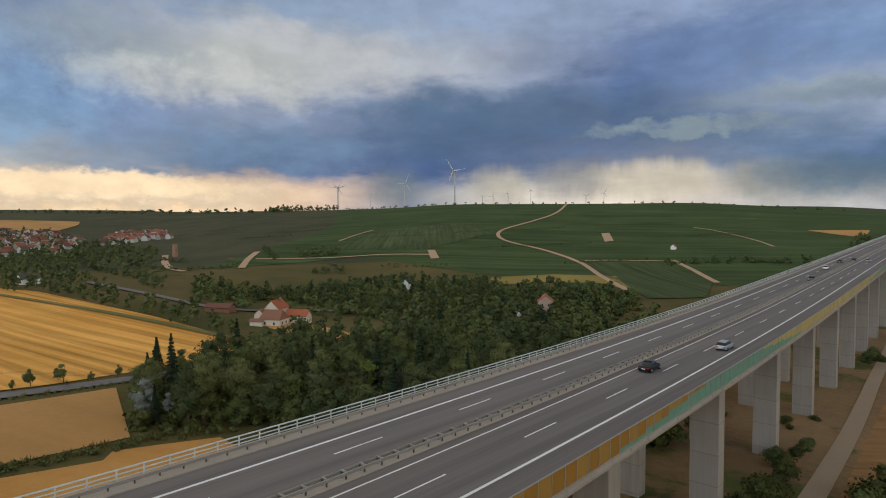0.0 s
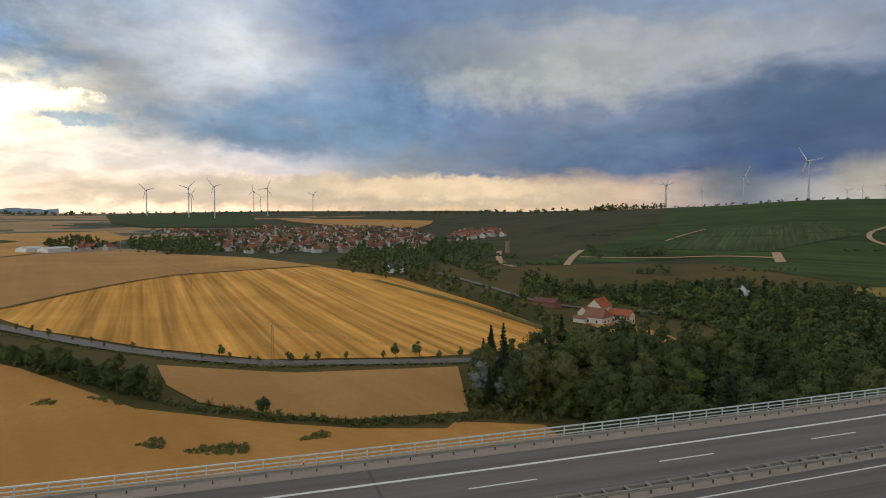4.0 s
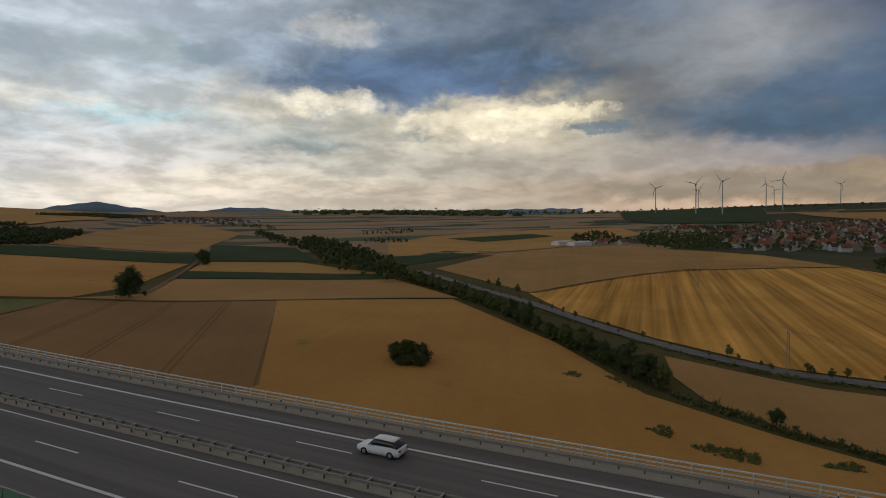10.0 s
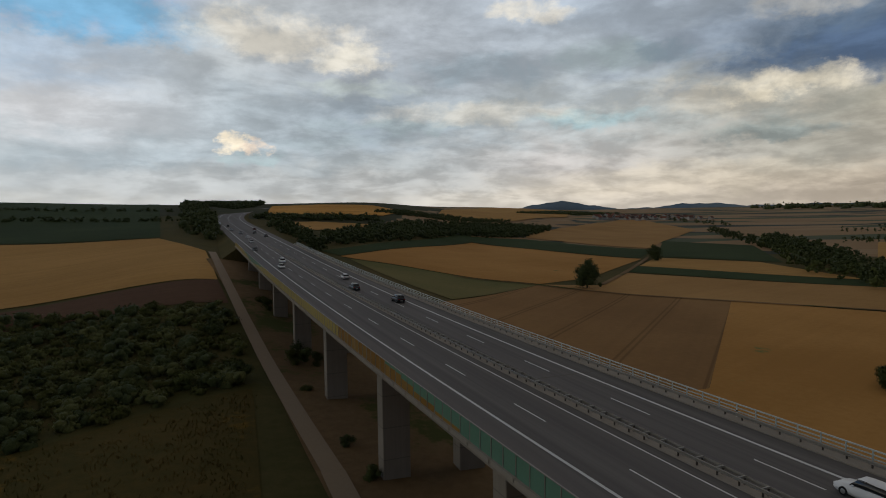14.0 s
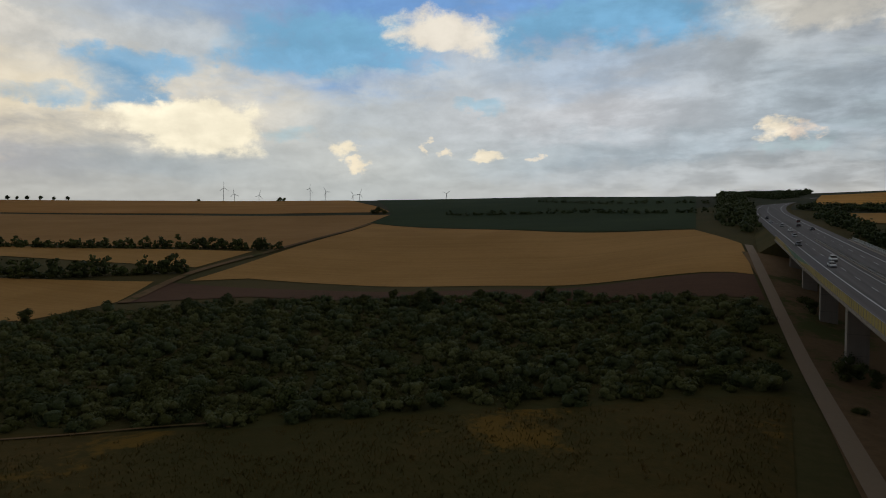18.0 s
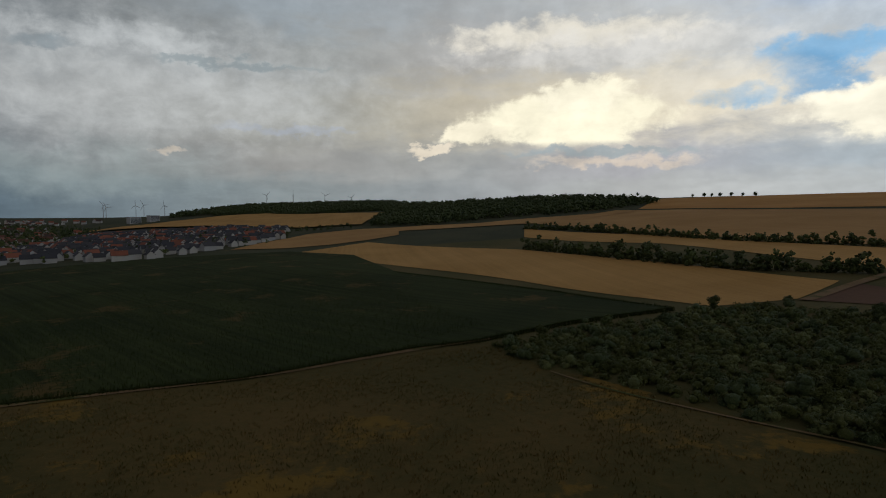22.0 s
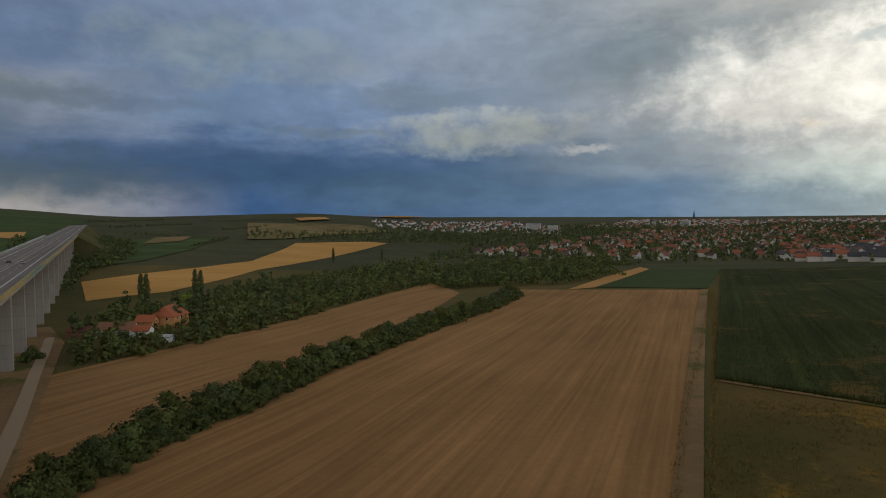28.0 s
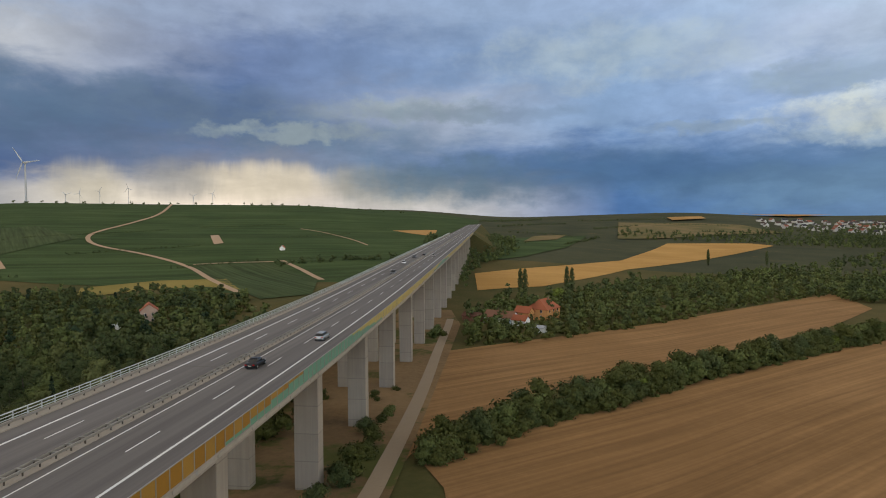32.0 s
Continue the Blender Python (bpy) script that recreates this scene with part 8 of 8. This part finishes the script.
def turbine_meshes():
    bm = bmesh.new()
    bmesh.ops.create_cone(bm, cap_ends=True, segments=16, radius1=2.3, radius2=1.3, depth=130, matrix=Matrix.Translation((0, 0, -65)))
    TURB["mast"] = bm
    bm = bmesh.new()
    bmesh.ops.create_cube(bm, size=1.0, matrix=Matrix.Diagonal((3.6, 10.0, 3.8, 1)))
    bmesh.ops.bevel(bm, geom=bm.edges[:], offset=0.8, segments=2, affect="EDGES")
    TURB["nacelle"] = bm
    bm = bmesh.new()
    bmesh.ops.create_cone(bm, cap_ends=True, segments=12, radius1=1.9, radius2=0.5, depth=3.6, matrix=Matrix.Translation((0, -6.4, 0)) @ Matrix.Rotation(math.pi / 2, 4, "X"))
    TURB["hub"] = bm
    bm = bmesh.new()
    rings = []
    for z, c, t in ((1.5, 1.8, 1.5), (8, 3.6, 1.0), (25, 2.4, 0.6), (41, 0.8, 0.2)):
        rings.append([bm.verts.new(p) for p in ((-c * 0.35, -6.4, z), (0, -6.4 - t / 2, z), (c * 0.65, -6.4, z), (0, -6.4 + t / 2, z))])
    for a, b in zip(rings[:-1], rings[1:]):
        for k in range(4):
            bm.faces.new((a[k], a[(k + 1) % 4], b[(k + 1) % 4], b[k]))
    bm.faces.new(rings[-1])
    TURB["blade"] = bm
    for k, b in list(TURB.items()):
        me = bpy.data.meshes.new(k)
        b.to_mesh(me)
        b.free()
        me.materials.append(TURBINE)
        TURB[k] = me


turbine_meshes()


def turbine(bearing, dist, hub, yaw, spin):
    """A three-bladed turbine with its hub at the height hub."""
    thing = tagged(new("wind_turbine"), "tall pale three-bladed wind turbine on the ridge", "wind turbine", "wind turbines")
    x, y = -math.sin(radians(bearing)) * dist, math.cos(radians(bearing)) * dist
    drop = max(20.0, hub - float(ground(x, y)) + 3)
    part_mesh("mast", TURB["mast"], thing, Matrix.Diagonal((1, 1, drop / 130, 1)))
    part_mesh("nacelle", TURB["nacelle"], thing)
    rotor = part_mesh("hub", TURB["hub"], thing)
    for k in range(3):
        part_mesh("blade", TURB["blade"], rotor, Matrix.Rotation(radians(spin + 120 * k), 4, "Y"))
    thing.matrix_basis = pose(x, y, hub, 0, 0, yaw)


turbine(97.7, 2681, 130, 72, 75)
turbine(94.4, 2464, 131, 69, 47)
turbine(94.2, 3377, 149, 244, 80)
turbine(92.3, 2338, 131, 52, 77)
turbine(89.0, 3039, 151, 49, 116)
turbine(88.4, 4559, 186, 238, 33)
turbine(87.8, 2605, 142, 62, 24)
turbine(83.8, 3507, 161, 233, 69)
turbine(51.7, 2605, 150, 201, 50)
turbine(51.6, 3039, 181, 26, 29)
turbine(48.7, 4700, 226, 23, 111)
turbine(45.5, 2399, 162, 195, 94)
turbine(40.8, 1599, 139, 0, 85)
turbine(37.2, 4700, 217, -2, 20)
turbine(35.8, 4700, 234, -4, 38)
turbine(33.7, 4559, 250, -6, 105)
turbine(28.7, 4700, 211, 48, 60)
turbine(27.1, 4700, 231, 177, 91)
turbine(38.2, 4700, 208, 188, 50)
turbine(224.8, 4342, 239, 374, 119)
turbine(223.9, 4700, 215, 198, 112)
turbine(221.8, 4700, 205, 241, 12)
turbine(217.3, 4559, 250, 177, 17)
turbine(215.9, 4700, 235, 365, 27)
turbine(213.4, 4700, 211, 233, 86)
turbine(212.8, 4700, 219, 362, 99)
turbine(204.7, 4700, 220, 224, 53)
turbine(279.9, 4700, 196, 429, 73)
turbine(274.7, 4700, 195, 294, 68)
turbine(272.3, 4700, 181, 422, 74)
turbine(290.5, 4700, 117, 265, 115)
turbine(292.7, 4700, 104, 312, 87)
turbine(288.3, 4700, 118, 248, 109)
turbine(292.9, 4559, 114, 312, 77)
turbine(289.9, 4700, 121, 264, 89)

# ---- pylons and wires ----
def pylon(x, y, turn, h):
    thing = tagged(new("power_pole"), "slim steel lattice power pole with crossarm", "power pole", "power poles")
    bm = bmesh.new()
    w0, w1 = 0.5, 0.22
    for sx in (-1, 1):
        for sy in (-1, 1):
            a, b = Vector((sx * w0, sy * w0, -0.8)), Vector((sx * w1, sy * w1, h))
            d = 0.05
            v0 = [bm.verts.new(a + Vector(o)) for o in ((-d, -d, 0), (d, -d, 0), (d, d, 0), (-d, d, 0))]
            v1 = [bm.verts.new(b + Vector(o)) for o in ((-d, -d, 0), (d, -d, 0), (d, d, 0), (-d, d, 0))]
            for k in range(4):
                bm.faces.new((v0[k], v0[(k + 1) % 4], v1[(k + 1) % 4], v1[k]))
    for k in range(9):
        f = k / 9
        w = w0 + (w1 - w0) * f
        z = h * f
        box(bm, -w, w, -w - 0.03, -w + 0.03, z, z + 0.06)
        box(bm, -w, w, w - 0.03, w + 0.03, z + 0.5, z + 0.56)
        box(bm, -w - 0.03, -w + 0.03, -w, w, z, z + 0.06)
        box(bm, w - 0.03, w + 0.03, -w, w, z + 0.5, z + 0.56)
    part("mast", bm, STEEL, thing)
    bm = bmesh.new()
    box(bm, -2.2, 2.2, -0.12, 0.12, h - 0.35, h - 0.12)
    arm = part("crossarm", bm, STEEL, thing)
    for s in (-2.0, 0.0, 2.0):
        bm = bmesh.new()
        bmesh.ops.create_cone(bm, cap_ends=True, segments=8, radius1=0.12, radius2=0.08, depth=0.5, matrix=Matrix.Translation((s, 0, h + 0.1)))
        part("insulator", bm, WHITE, arm)
    thing.matrix_basis = pose(x, y, float(ground(x, y)), 0, 0, turn)
    return x, y, float(ground(x, y)) + h


def wire(a, b, off, sag):
    curve = bpy.data.curves.new("power_line", "CURVE")
    curve.dimensions, curve.bevel_depth = "3D", 0.02
    sp = curve.splines.new("POLY")
    sp.points.add(14)
    for i, p in enumerate(sp.points):
        f = i / 14
        p.co = (a[0] + (b[0] - a[0]) * f + off, a[1] + (b[1] - a[1]) * f, a[2] + (b[2] - a[2]) * f + 0.3 - sag * 4 * f * (1 - f), 1)
    curve.materials.append(DARKSTEEL)
    tagged(new("power_line", curve), "thin sagging power line between poles", "power line", "power lines")


poles = [pylon(-207.3, 8.4, 10, 10.6), pylon(-76, 118, 60, 12.0), pylon(-395.3, -30.5, 10, 11), pylon(-788.1, -135.6, 20, 13)]
for s in (-2.0, 0.0, 2.0):
    wire(poles[1], poles[0], s, 2.2)
    wire(poles[0], poles[2], s, 3.0)
    wire(poles[2], poles[3], s, 3.0)


# radio mast on the wooded hill
def radio_mast(x, y, h):
    thing = tagged(new("radio_mast"), "tall thin grey radio mast above the forest", "mast")
    z = float(ground(x, y)) - 0.5
    thing.matrix_basis = Matrix.Translation((x, y, z))
    for name, r0, r1, z0, z1 in (("shaft", 1.3, 0.8, 0, h * 0.72), ("platform", 2.6, 2.6, h * 0.60, h * 0.64), ("antenna", 0.5, 0.2, h * 0.72, h)):
        bm = bmesh.new()
        bmesh.ops.create_cone(bm, cap_ends=True, segments=10, radius1=r0, radius2=r1, depth=z1 - z0, matrix=Matrix.Translation((0, 0, (z0 + z1) / 2)))
        part(name, bm, STEEL, thing)


radio_mast(2134.5, 280.8, 54)
